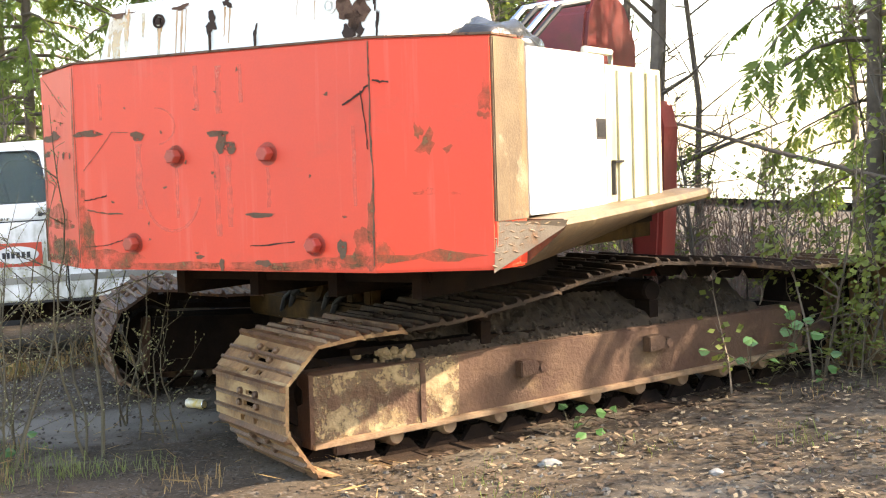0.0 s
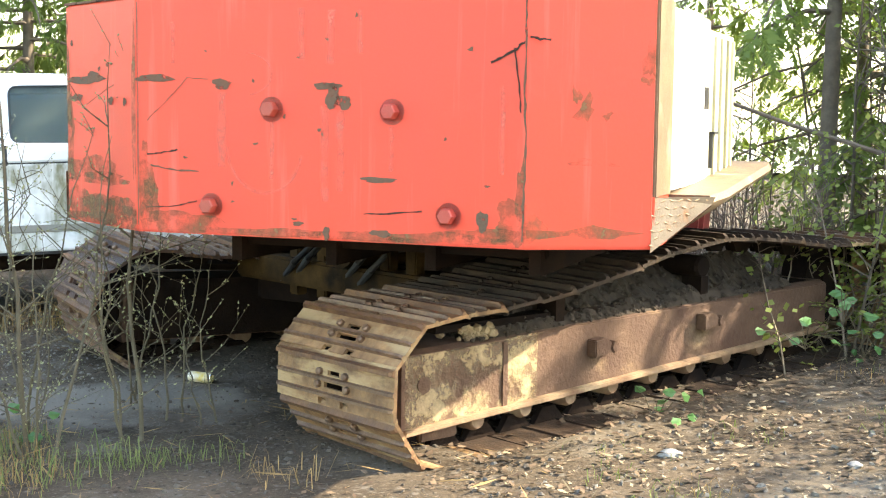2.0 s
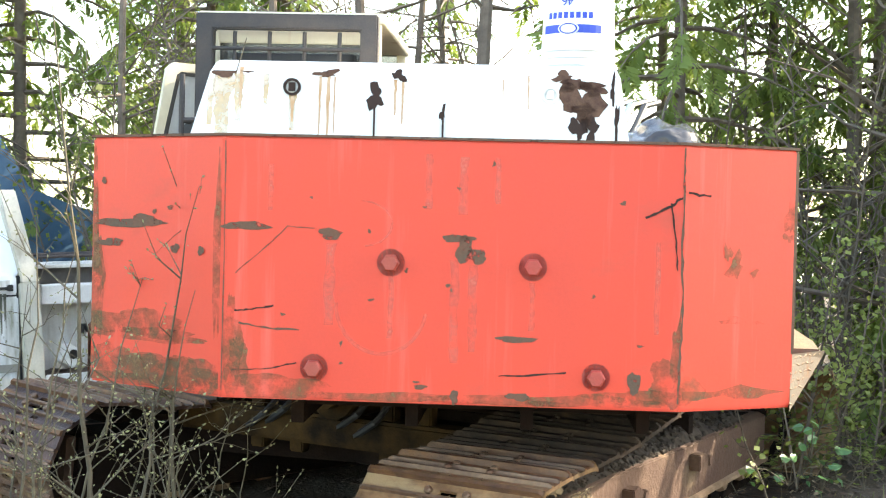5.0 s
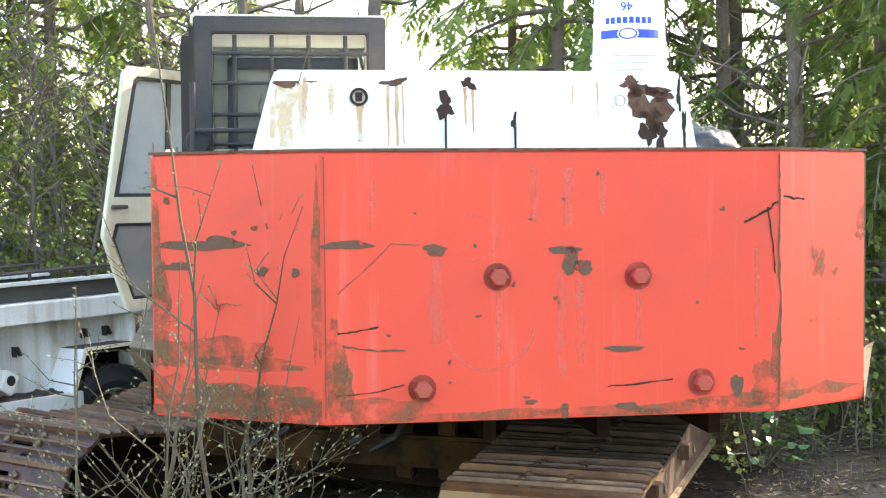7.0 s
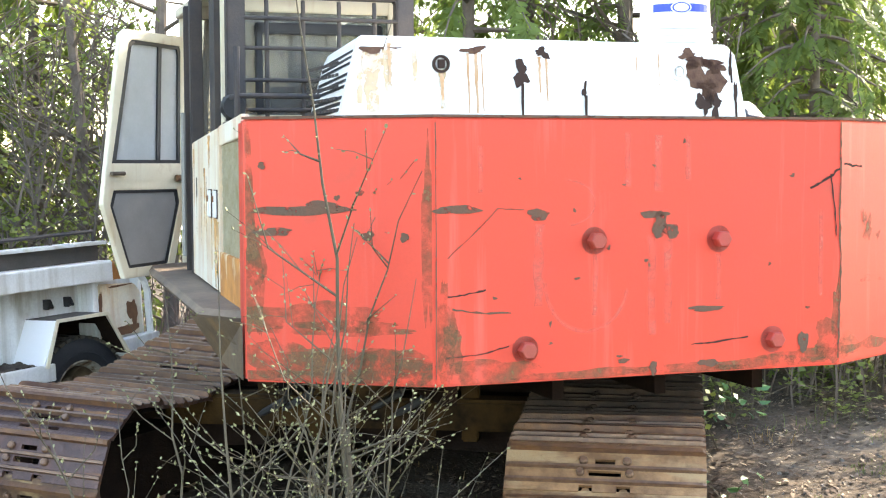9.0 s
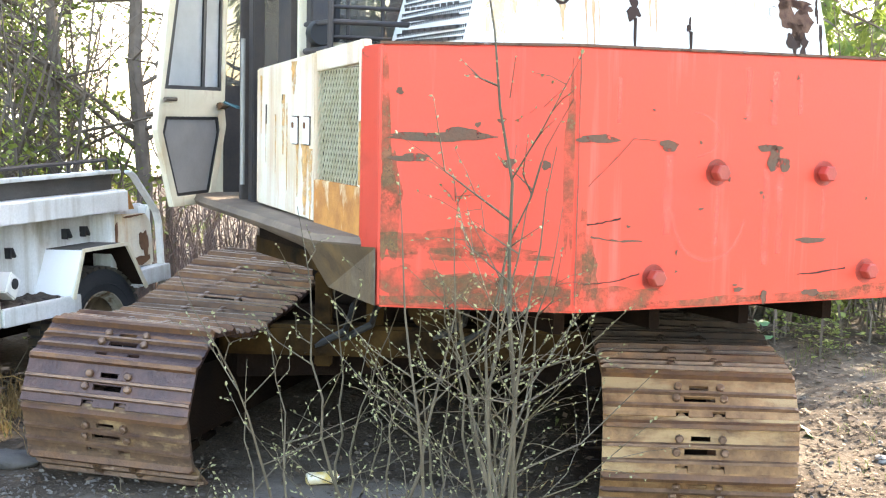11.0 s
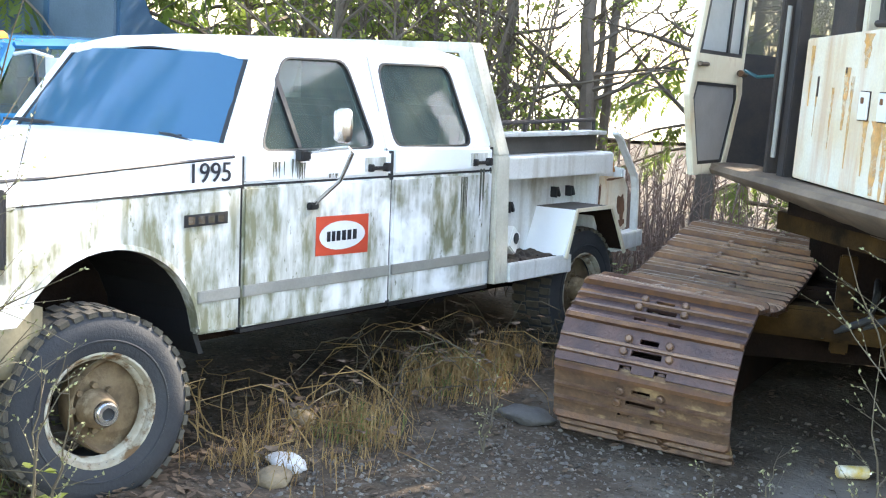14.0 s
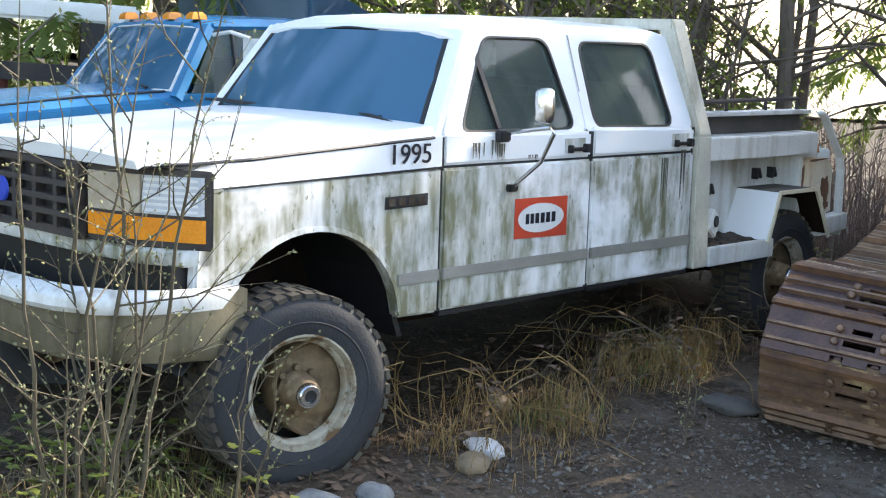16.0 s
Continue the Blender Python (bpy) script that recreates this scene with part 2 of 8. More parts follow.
M_ALGAE = algae("algae_truck_paint")
# the ground's beige reflection in the chrome goes into this stained colour
M_BUMPER = mat("stained_bumper_ground_reflection", (0.27, 0.232, 0.155), (0.13, 0.11, 0.068), scale=3.5, rough=0.38, metal=0.25, bump=0.08, dirt=(0.13, 0.125, 0.06), amount=0.43, dscale=(3, 3, 1.2), band=0.22, streak=(0.06, 0.055, 0.03), streak_amount=0.52)
M_BEDWHITE = mat("stained_bed_paint", (0.77, 0.77, 0.75), (0.64, 0.63, 0.58), scale=2.2, rough=0.5, bump=0.05, dirt=(0.30, 0.24, 0.15), amount=0.38, dscale=(2.5, 2.5, 1.2), band=0.15, streak=(0.30, 0.25, 0.17), streak_amount=0.5)
M_GRIME = mat("dark_grime", (0.10, 0.10, 0.075), (0.18, 0.18, 0.14), scale=12, rough=0.9)
M_DARKBED = mat("dark_bed_shade_and_dirt", (0.09, 0.08, 0.07), (0.05, 0.045, 0.04), rough=0.8, bump=0.2)
M_RUSTDARK = mat("dark_rust_patch", (0.22, 0.10, 0.045), (0.13, 0.06, 0.03), scale=12, rough=0.85, bump=0.3)
M_OLDLENS = mat("yellowed_head_lamp", (0.50, 0.43, 0.33), (0.38, 0.31, 0.22), scale=9, rough=0.18, bump=0.15, fine=90)
M_DISH = mat("rusty_wheel_dish", (0.20, 0.135, 0.07), (0.10, 0.062, 0.03), scale=14, rough=0.8, bump=0.3, dirt=(0.27, 0.20, 0.12), amount=0.42, dscale=(9, 9, 9))
M_TRIM = mat("grey_side_trim", (0.30, 0.285, 0.25), rough=0.6, bump=0.1)
M_TYRE = mat("tyre_rubber", (0.024, 0.025, 0.029), (0.042, 0.042, 0.043), rough=0.85, bump=0.3)
M_TYREMUD = mat("muddy_tread", (0.11, 0.092, 0.064), (0.045, 0.04, 0.034), scale=9, rough=0.95, bump=0.5)
M_RIM = mat("rusty_white_rim", (0.48, 0.45, 0.36), (0.27, 0.21, 0.13), scale=7, rough=0.6, bump=0.2, dirt=(0.14, 0.08, 0.035), amount=0.50, dscale=(8, 8, 8))
M_CHROME = mat("chrome", (0.75, 0.75, 0.76), (0.6, 0.6, 0.61), rough=0.22, metal=1.0, bump=0.0, fine_var=0.0)
M_LENS = mat("side_lamp_lens", (0.62, 0.65, 0.70), (0.5, 0.5, 0.52), rough=0.15, bump=0.3, fine=90)
M_AMBER = mat("amber_lens", (0.85, 0.30, 0.02), (0.75, 0.22, 0.01), rough=0.2, bump=0.2)
M_SIGNRED = mat("sign_red", (0.62, 0.07, 0.03), rough=0.5, bump=0, fine_var=0)
M_SIGNWHITE = mat("sign_white", (0.78, 0.78, 0.76), rough=0.5, bump=0, fine_var=0)
M_INK = mat("ink", (0.012, 0.013, 0.02), rough=0.5, bump=0, fine_var=0)
M_LOGOBLUE = mat("logo_blue", (0.02, 0.06, 0.45), rough=0.5, bump=0, fine_var=0)
M_PLASTIC = mat("white_pail_plastic", (0.80, 0.80, 0.80), rough=0.4, bump=0.03, fine_var=0.05)
M_TEAL = mat("blue_truck_paint", (0.03, 0.20, 0.40), (0.025, 0.15, 0.31), rough=0.25, bump=0.02, fine_var=0.04)
M_NAVY = mat("blue_canopy", (0.05, 0.12, 0.20), (0.035, 0.085, 0.15), rough=0.5, bump=0.05)
# pale reflections on the side windows are put into this base colour
M_GLASSD = glass("truck_glass", (0.66, 0.76, 0.74), alpha=0.58, base=(0.10, 0.125, 0.115), rough=0.04)
M_CABGLASS = glass("dusty_cab_glass", (0.75, 0.74, 0.70), alpha=0.45, base=(0.16, 0.155, 0.14), rough=0.2)
# the blue of the reflected sky is put into the base colour
M_WINDSH = glass("windshield_sky_tint_glass", (0.35, 0.5, 0.6), alpha=0.06, base=(0.035, 0.115, 0.20), rough=0.08)
M_PLEXI = mat("cloudy_plexiglass", (0.62, 0.63, 0.62), (0.50, 0.51, 0.50), rough=0.35, bump=0.05, transl=0.5, fine_var=0.1)
M_HOLE = mat("rust_hole_edge", (0.07, 0.03, 0.018), (0.16, 0.085, 0.05), scale=16, rough=0.9, bump=0.3)
M_PALE = mat("washed_red", (0.78, 0.19, 0.13), (0.74, 0.15, 0.10), scale=8, rough=0.6, bump=0)
broken(M_PALE, 9.0, 0.35, 0.85)
M_TARP = mat("black_plastic_bag", (0.03, 0.032, 0.036), rough=0.25, bump=0.3, fine=25)
M_HOSE = mat("hydraulic_hose", (0.03, 0.03, 0.03), rough=0.5)
M_OLDRED = mat("dark_red_boom", (0.20, 0.026, 0.022), (0.11, 0.022, 0.018), rough=0.5, bump=0.1, dirt=(0.12, 0.05, 0.03), amount=0.4)

# ---- mesh building ----
class Build:
    """Gathers simple solids into one mesh."""
    def __init__(self):
        self.v, self.f = [], []

    def add(self, vs, fs):
        n = len(self.v)
        self.v += [tuple(p) for p in vs]
        self.f += [tuple(i + n for i in q) for q in fs]
        return self

    def box(self, x0, x1, y0, y1, z0, z1, m=None):
        vs = [Vector((x, y, z)) for z in (z0, z1) for y in (y0, y1) for x in (x0, x1)]
        if m is not None: vs = [m @ p for p in vs]
        return self.add(vs, [(0, 2, 3, 1), (4, 5, 7, 6), (0, 1, 5, 4), (2, 6, 7, 3), (0, 4, 6, 2), (1, 3, 7, 5)])

    def prism(self, pts, lo, hi, axis="z", m=None):
        """A polygon of (a, b) drawn out along an axis. z: (x, y); y: (x, z); x: (y, z)."""
        def put(a, b, c):
            return Vector((a, b, c)) if axis == "z" else Vector((a, c, b)) if axis == "y" else Vector((c, a, b))
        n = len(pts)
        vs = [put(a, b, c) for c in (lo, hi) for a, b in pts]
        if m is not None: vs = [m @ p for p in vs]
        return self.add(vs, [tuple(range(n))[::-1], tuple(range(n, 2 * n))] + [(i, (i + 1) % n, n + (i + 1) % n, n + i) for i in range(n)])

    def loft(self, rings, cap=True, close=True):
        n = len(rings[0])
        vs = [p for r in rings for p in r]
        fs = []
        for k in range(len(rings) - 1):
            for i in range(n if close else n - 1):
                j = (i + 1) % n
                fs.append((k * n + i, k * n + j, (k + 1) * n + j, (k + 1) * n + i))
        if cap:
            fs += [tuple(range(n))[::-1], tuple(range((len(rings) - 1) * n, len(rings) * n))]
        return self.add(vs, fs)

    def tube(self, pts, r, seg=8, cap=True):
        pts = [Vector(p) for p in pts]
        rs = r if isinstance(r, (list, tuple)) else [r] * len(pts)
        rings = []
        for i, p in enumerate(pts):
            d = (pts[min(i + 1, len(pts) - 1)] - pts[max(i - 1, 0)]).normalized()
            a = d.orthogonal().normalized() if abs(d.z) > 0.9 else d.cross(Vector((0, 0, 1))).normalized()
            b = d.cross(a)
            rings.append([p + rs[i] * (math.cos(6.28319 * k / seg) * a + math.sin(6.28319 * k / seg) * b) for k in range(seg)])
        return self.loft(rings, cap)

    def ring(self, profile, axis_p, axis_d, seg=32):
        """Turns a closed profile of (radius, along) round an axis."""
        d = Vector(axis_d).normalized(); a = d.orthogonal().normalized(); b = d.cross(a); c = Vector(axis_p)
        rings = [[c + d * h + r * (math.cos(6.28319 * k / seg) * a + math.sin(6.28319 * k / seg) * b) for r, h in profile] for k in range(seg)]
        n = len(profile)
        vs = [p for r in rings for p in r]
        fs = [(k * n + i, k * n + (i + 1) % n, ((k + 1) % seg) * n + (i + 1) % n, ((k + 1) % seg) * n + i) for k in range(seg) for i in range(n)]
        return self.add(vs, fs)

    def mesh(self, name, bevel=0.0, smooth=False):
        me = bpy.data.meshes.new(name)
        me.from_pydata(self.v, [], self.f)
        bm = bmesh.new(); bm.from_mesh(me)
        bmesh.ops.recalc_face_normals(bm, faces=bm.faces)
        if bevel:
            es = [e for e in bm.edges if len(e.link_faces) == 2 and e.calc_face_angle(0) > 0.5]
            bmesh.ops.bevel(bm, geom=es, offset=bevel, segments=2, affect="EDGES", clamp_overlap=True)
        if smooth:
            for f in bm.faces: f.smooth = True
            for e in bm.edges:
                if len(e.link_faces) == 2 and e.calc_face_angle(0) > 0.7: e.smooth = False
        bm.to_mesh(me); bm.free()
        return me


def part(name, b, material, parent, label="", bevel=0.0, smooth=False, at=None):
    """One mesh object under a thing or a part."""
    me = b.mesh(name, bevel, smooth) if isinstance(b, Build) else b
    if not me.materials: me.materials.append(material)
    ob = new(name, me)
    ob.parent = parent
    if at is not None: ob.matrix_basis = at
    return tagged(ob, label) if label else ob


def thing(name, m, label, category, group="", kind=""):
    ob = new(name)
    ob.empty_display_size = 0.2
    ob.matrix_world = m
    return tagged(ob, label, category, group, kind)


def solid(name, b, material, m, label, category, group="", kind="", bevel=0.0, smooth=False):
    me = b.mesh(name, bevel, smooth) if isinstance(b, Build) else b
    if not me.materials: me.materials.append(material)
    ob = new(name, me)
    ob.matrix_world = m
    return tagged(ob, label, category, group, kind)


def blob(cx, cy, rx, ry, n=14, rough=0.25, rng=random):
    """A soft uneven patch outline."""
    p = [rng.uniform(0, 6.28) for _ in range(4)]
    def swell(a): return 1 + rough * (0.9 * math.sin(2 * a + p[0]) + 0.8 * math.sin(3 * a + p[1]) + 0.5 * math.sin(5 * a + p[2]) + 0.35 * math.sin(9 * a + p[3]))
    out = []
    for i in range(n):
        a = 6.28319 * i / n
        k = swell(a) * (1 + (rng.uniform(-0.05, 0.05) if n >= 36 else 0.0))
        out.append((cx + rx * math.cos(a) * k, cy + ry * math.sin(a) * k))
    return out


UP = pose(-0.48, 5.277, 0, 0, 0, -23.83)
TRK = pose(-0.093, 5.613, 0, 0, 0, 38.0)
TRUCK = pose(-4.898, 8.468, 0.027, 0, 0, 15.27) @ pose(0, 0, 0, -2.2, -1.6, 0)


def local_up(x, y):
    dx, dy = x + 0.48, y - 5.277
    return dx * 0.915 - dy * 0.404, dx * 0.404 + dy * 0.915


def ground_z(x, y):
    """The lie of the land: a slight rise away from the open side, with soft lumps."""
    r, u = local_up(x, y)
    u = max(0.2, min(u, 7.0))
    r = max(-7.0, min(r, 4.0))
    z = 0.02 + 0.05 * u + 0.012 * r
    tx, ty = x + 0.093, y - 5.613
    v, w = 0.788 * tx + 0.616 * ty, -0.616 * tx + 0.788 * ty
    side = max(0.0, min(1.0, (0.62 - abs(w - 0.18)) / 0.20)) * max(0.0, min(1.0, (v - 0.15) / 0.4)) * max(0.0, min(1.0, (5.0 - v) / 0.4))
    z -= 0.075 * side
    z += 0.055 * math.exp(-((x + 4.66) ** 2 + (y - 8.50) ** 2) / 0.16)
    return z + 0.035 * noise.noise((x * 0.6, y * 0.6, 0.3)) + 0.018 * noise.noise((x * 2.3, y * 2.3, 1.7)) + 0.010 * noise.noise((x * 6.5, y * 6.5, 4.1))

# ---- ground ----
def ground_mesh():
    xs = list(np.concatenate([np.array([-4000, -2000, -1000, -500, -300, -200, -120, -70, -40]), np.linspace(-26, -10, 9), np.linspace(-9, 7, 241), np.linspace(8, 26, 10), np.array([30, 45, 70, 120, 200, 300, 500, 1000, 2000, 4000])]))
    ys = list(np.concatenate([np.array([-4000, -2000, -1000, -500, -300, -150, -80, -40, -22]), np.linspace(-16, 1, 10), np.linspace(2, 14, 181), np.linspace(15, 40, 12), np.array([50, 75, 120, 200, 300, 500, 1000, 2000, 4000])]))
    vs = [(x, y, ground_z(x, y)) for y in ys for x in xs]
    n = len(xs)
    fs = [(j * n + i, j * n + i + 1, (j + 1) * n + i + 1, (j + 1) * n + i) for j in range(len(ys) - 1) for i in range(n - 1)]
    me = bpy.data.meshes.new("ground")
    me.from_pydata(vs, [], fs)
    for p in me.polygons: p.use_smooth = True
    return me


M_GROUND = mat("packed_dirt", (0.118, 0.089, 0.062), (0.056, 0.041, 0.028), scale=1.4, rough=0.95, bump=1.0, fine=34, dirt=(0.158, 0.131, 0.10), amount=0.47, dscale=(1.1, 1.1, 1.1), band=0.2, fine_var=0.7, spec=0.15)
# pale grit speckled over the dirt
gn, gl = M_GROUND.node_tree.nodes, M_GROUND.node_tree.links
g_bsdf = gn["Principled BSDF"]
g_col = g_bsdf.inputs["Base Color"].links[0].from_socket
g_tc = gn.new("ShaderNodeTexCoord")
for g_scale, lo, hi, tone in ((42.0, 0.60, 0.74, (0.15, 0.128, 0.105)), (17.0, 0.60, 0.74, (0.135, 0.115, 0.094)), (24.0, 0.38, 0.26, (0.03, 0.024, 0.018))):
    g_n = gn.new("ShaderNodeTexNoise"); g_n.inputs["Scale"].default_value, g_n.inputs["Detail"].default_value = g_scale, 2.0
    g_r = gn.new("ShaderNodeMapRange"); g_r.inputs["From Min"].default_value, g_r.inputs["From Max"].default_value = lo, hi
    g_m = gn.new("ShaderNodeMix"); g_m.data_type = "RGBA"; g_m.inputs["B"].default_value = (*tone, 1)
    gl.new(g_tc.outputs["Object"], g_n.inputs["Vector"]); gl.new(g_n.outputs["Fac"], g_r.inputs["Value"]); gl.new(g_r.outputs[0], g_m.inputs["Factor"]); gl.new(g_col, g_m.inputs["A"])
    g_col = g_m.outputs["Result"]
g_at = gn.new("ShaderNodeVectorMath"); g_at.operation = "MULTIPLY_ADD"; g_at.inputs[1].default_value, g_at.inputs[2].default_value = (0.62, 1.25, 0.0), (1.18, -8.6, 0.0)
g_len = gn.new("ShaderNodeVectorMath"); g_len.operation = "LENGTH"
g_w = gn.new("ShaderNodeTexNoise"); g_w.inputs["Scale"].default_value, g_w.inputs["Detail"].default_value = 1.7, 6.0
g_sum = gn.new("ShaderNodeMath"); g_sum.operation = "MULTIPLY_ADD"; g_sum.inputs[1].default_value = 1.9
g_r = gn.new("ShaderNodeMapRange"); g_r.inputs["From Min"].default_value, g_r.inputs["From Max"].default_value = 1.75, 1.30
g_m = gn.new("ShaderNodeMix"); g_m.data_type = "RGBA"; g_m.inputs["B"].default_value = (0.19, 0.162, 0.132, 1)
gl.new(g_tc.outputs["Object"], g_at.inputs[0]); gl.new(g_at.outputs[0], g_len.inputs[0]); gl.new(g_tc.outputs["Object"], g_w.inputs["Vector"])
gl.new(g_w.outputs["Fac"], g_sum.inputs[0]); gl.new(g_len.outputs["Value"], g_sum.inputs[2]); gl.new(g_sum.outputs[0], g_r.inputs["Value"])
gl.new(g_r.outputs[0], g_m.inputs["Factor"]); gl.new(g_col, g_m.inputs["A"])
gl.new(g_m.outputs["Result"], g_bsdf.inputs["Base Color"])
ground = new("ground", ground_mesh())
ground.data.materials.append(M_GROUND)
tagged(ground, "packed grey-brown dirt yard with gravel and leaf litter", "ground", kind="structure")

# pale lake beyond the trees
M_WATER = mat("lake_water", (0.05, 0.07, 0.08), (0.06, 0.08, 0.09), scale=0.1, rough=0.12, bump=0.02, fine=2.0, fine_var=0.0)
lake = new("water", Build().add([(9, 27, 0.52), (24, 29, 0.52), (60, 37, 0.52), (3000, 900, 0.52), (3000, 3900, 0.52), (-300, 3900, 0.52), (-8, 90, 0.52), (2, 45, 0.52)], [(0, 1, 2, 3, 4, 5, 6, 7)]).mesh("water"))
lake.data.materials.append(M_WATER)
tagged(lake, "pale lake glinting far beyond the brush", "water", kind="structure")

# ---- excavator ----
exc = thing("excavator", UP, "old red and cream crawler excavator with rusty tracks, parked on dirt", "excavator")

# counterweight
b = Build()
b.prism([(-1.742, 0.455), (-1.01, 0.0), (1.01, 0.0), (1.54, 0.28), (1.54, 0.62), (-1.705, 0.775)], 1.165, 2.325)
cw = part("counterweight", b, M_RED, exc, "red painted steel counterweight with scratches, rust and mud stains", bevel=0.012)
b = Build()
b.prism([(-1.748, 0.45), (-1.01, -0.005), (1.01, -0.005), (1.545, 0.275), (1.545, 0.62), (1.5, 0.62), (1.5, 0.3), (1.0, 0.035), (-1.0, 0.035), (-1.70, 0.475)], 2.323, 2.335)
part("top_lip", b, M_WORN, cw, "rust-brown top edge")
# brown sheet added on the unseen top to keep red bounce off the hood
part("top_dirt", Build().prism([(-1.69, 0.485), (-1.0, 0.045), (1.0, 0.045), (1.49, 0.31), (1.49, 0.61), (-1.67, 0.76)], 2.322, 2.329), M_SOIL, cw, "added brown cover over the unseen top")
for x, z in ((-0.262, 1.782), (0.36, 1.778), (-0.592, 1.31), (0.645, 1.305)):
    b = Build().ring([(0.0, -0.012), (0.058, -0.012), (0.062, 0.0), (0.0, 0.0)], (x, 0, z), (0, -1, 0), 20)
    part("washer", b, M_REDBOLT, cw, smooth=True)
    b = Build().tube([(x, -0.005, z), (x, -0.05, z), (x, -0.058, z)], [0.04, 0.04, 0.033], 6)
    part("bolt", b, M_REDBOLT, cw)
rng = random.Random(3)

def on_main(pts, d=0.0035):
    return Build().add([(a, -d, c) for a, c in pts], [tuple(range(len(pts)))])

# worn-through paint on the main face: (x, z, half width, half height)
for x, z, w, h in ((-0.905, 1.928, 0.095, 0.021), (-0.531, 1.902, 0.052, 0.024), (0.03, 1.895, 0.065, 0.018), (0.06, 1.845, 0.04, 0.055), (0.115, 1.82, 0.045, 0.03),
                   (0.295, 1.461, 0.10, 0.012), (0.81, 1.285, 0.025, 0.055), (0.03, 1.20, 0.02, 0.03), (0.31, 1.21, 0.05, 0.018), (-0.12, 1.24, 0.03, 0.01)):
    part("worn_patch", on_main(blob(x, z, w, h, 26, 0.16, rng)), M_WORN, cw)
for x, z, w, h in ((-0.94, 1.30, 0.055, 0.12), (0.98, 1.28, 0.10, 0.11), (0.82, 1.22, 0.17, 0.04)):
    part("mud_stain", on_main(blob(x, z, w, h, 90, 0.18, rng), 0.002), M_MOSS, cw)


for x, z, w, h in ((-0.75, 1.22, 0.24, 0.05), (-0.3, 1.19, 0.3, 0.022), (0.2, 1.19, 0.3, 0.022), (0.62, 1.2, 0.25, 0.03), (-0.96, 1.42, 0.04, 0.2), (1.0, 1.42, 0.03, 0.18)):
    part("mud_stain", on_main([(min(1.005, max(-1.005, a)), max(1.17, c)) for a, c in blob(x, z, w, h, 90, 0.18, rng)], 0.0015), M_MOSS, cw)
for x, zt, zb, w in ((0.02, 1.80, 1.35, 0.02), (0.10, 1.78, 1.4, 0.02), (-0.53, 1.86, 1.5, 0.025), (-0.26, 1.72, 1.45, 0.012), (0.36, 1.71, 1.5, 0.012), (0.05, 2.25, 2.0, 0.02), (-0.1, 2.26, 2.02, 0.015), (0.2, 2.25, 2.05, 0.012), (0.9, 1.9, 1.5, 0.012), (-0.8, 2.2, 2.0, 0.012)):
    n = 8
    vs = [(x + sd * w * rng.uniform(0.6, 1.2), -0.0025, zt + (zb - zt) * k / n) for k in range(n + 1) for sd in (-1, 1)]
    part("washed_run", Build().add(vs, [(2 * k, 2 * k + 1, 2 * k + 3, 2 * k + 2) for k in range(n)]), M_PALE, cw)
for cx, cz, rx, rz, a0, a1 in ((-0.30, 1.60, 0.20, 0.22, 180, 350), (-0.40, 1.95, 0.14, 0.10, -80, 90)):
    n = 18
    vs = []
    for k in range(n + 1):
        a = radians(a0 + (a1 - a0) * k / n)
        for q in (0.96, 1.04): vs.append((cx + rx * q * math.cos(a), -0.0022, cz + rz * q * math.sin(a)))
    part("lettering_ghost", Build().add(vs, [(2 * k, 2 * k + 1, 2 * k + 3, 2 * k + 2) for k in range(n)]), M_PALE, cw)


def scratch(pts, width, mtl, name="scratch", place=None):
    """A thin line of bare metal along a path of (x, z)."""
    fine = []
    for (x0, z0), (x1, z1) in zip(pts[:-1], pts[1:]):
        for k in range(6):
            t = k / 6
            fine.append((x0 + (x1 - x0) * t + rng.uniform(-1, 1) * width * 0.5, z0 + (z1 - z0) * t + rng.uniform(-1, 1) * width * 0.5))
    fine.append(pts[-1])
    up, dn = [], []
    for i, (x, z) in enumerate(fine):
        a, c = fine[max(i - 1, 0)], fine[min(i + 1, len(fine) - 1)]
        l = math.hypot(c[0] - a[0], c[1] - a[1]) or 1
        nx, nz = -(c[1] - a[1]) / l, (c[0] - a[0]) / l
        h = width * rng.uniform(0.3, 1.0)
        up.append((x + nx * h, z + nz * h)); dn.append((x - nx * h, z - nz * h))
    vs = up + dn
    n = len(up)
    fs = [(i, i + 1, n + i + 1, n + i) for i in range(n - 1)]
    bb = Build().add([place(a, c) if place else (a, -0.004, c) for a, c in vs], fs)
    return part(name, bb, mtl, cw)

scratch([(1.003, 2.31), (1.006, 2.12), (1.0, 1.9), (1.012, 1.65), (1.005, 1.4), (1.0, 1.2)], 0.007, M_WORN, "weld_crack")
scratch([(1.0, 2.10), (0.955, 2.06), (0.84, 2.005)], 0.008, M_DARKLINE)
scratch([(0.95, 2.07), (0.975, 1.9), (0.985, 1.78)], 0.005, M_DARKLINE)
scratch([(1.02, 2.115), (1.12, 2.105)], 0.008, M_DARKLINE)
scratch([(-0.95, 1.553), (-0.87, 1.562), (-0.777, 1.58)], 0.005, M_DARKLINE)
scratch([(0.22, 1.30), (0.35, 1.305), (0.515, 1.322)], 0.005, M_DARKLINE)
scratch([(-0.96, 1.29), (-0.8, 1.30), (-0.67, 1.33)], 0.004, M_DARKLINE)
scratch([(-0.93, 1.5), (-0.8, 1.48), (-0.66, 1.475)], 0.006, M_WORN)
scratch([(-0.95, 1.72), (-0.8, 1.85), (-0.72, 1.93), (-0.6, 1.925)], 0.003, M_WORN)
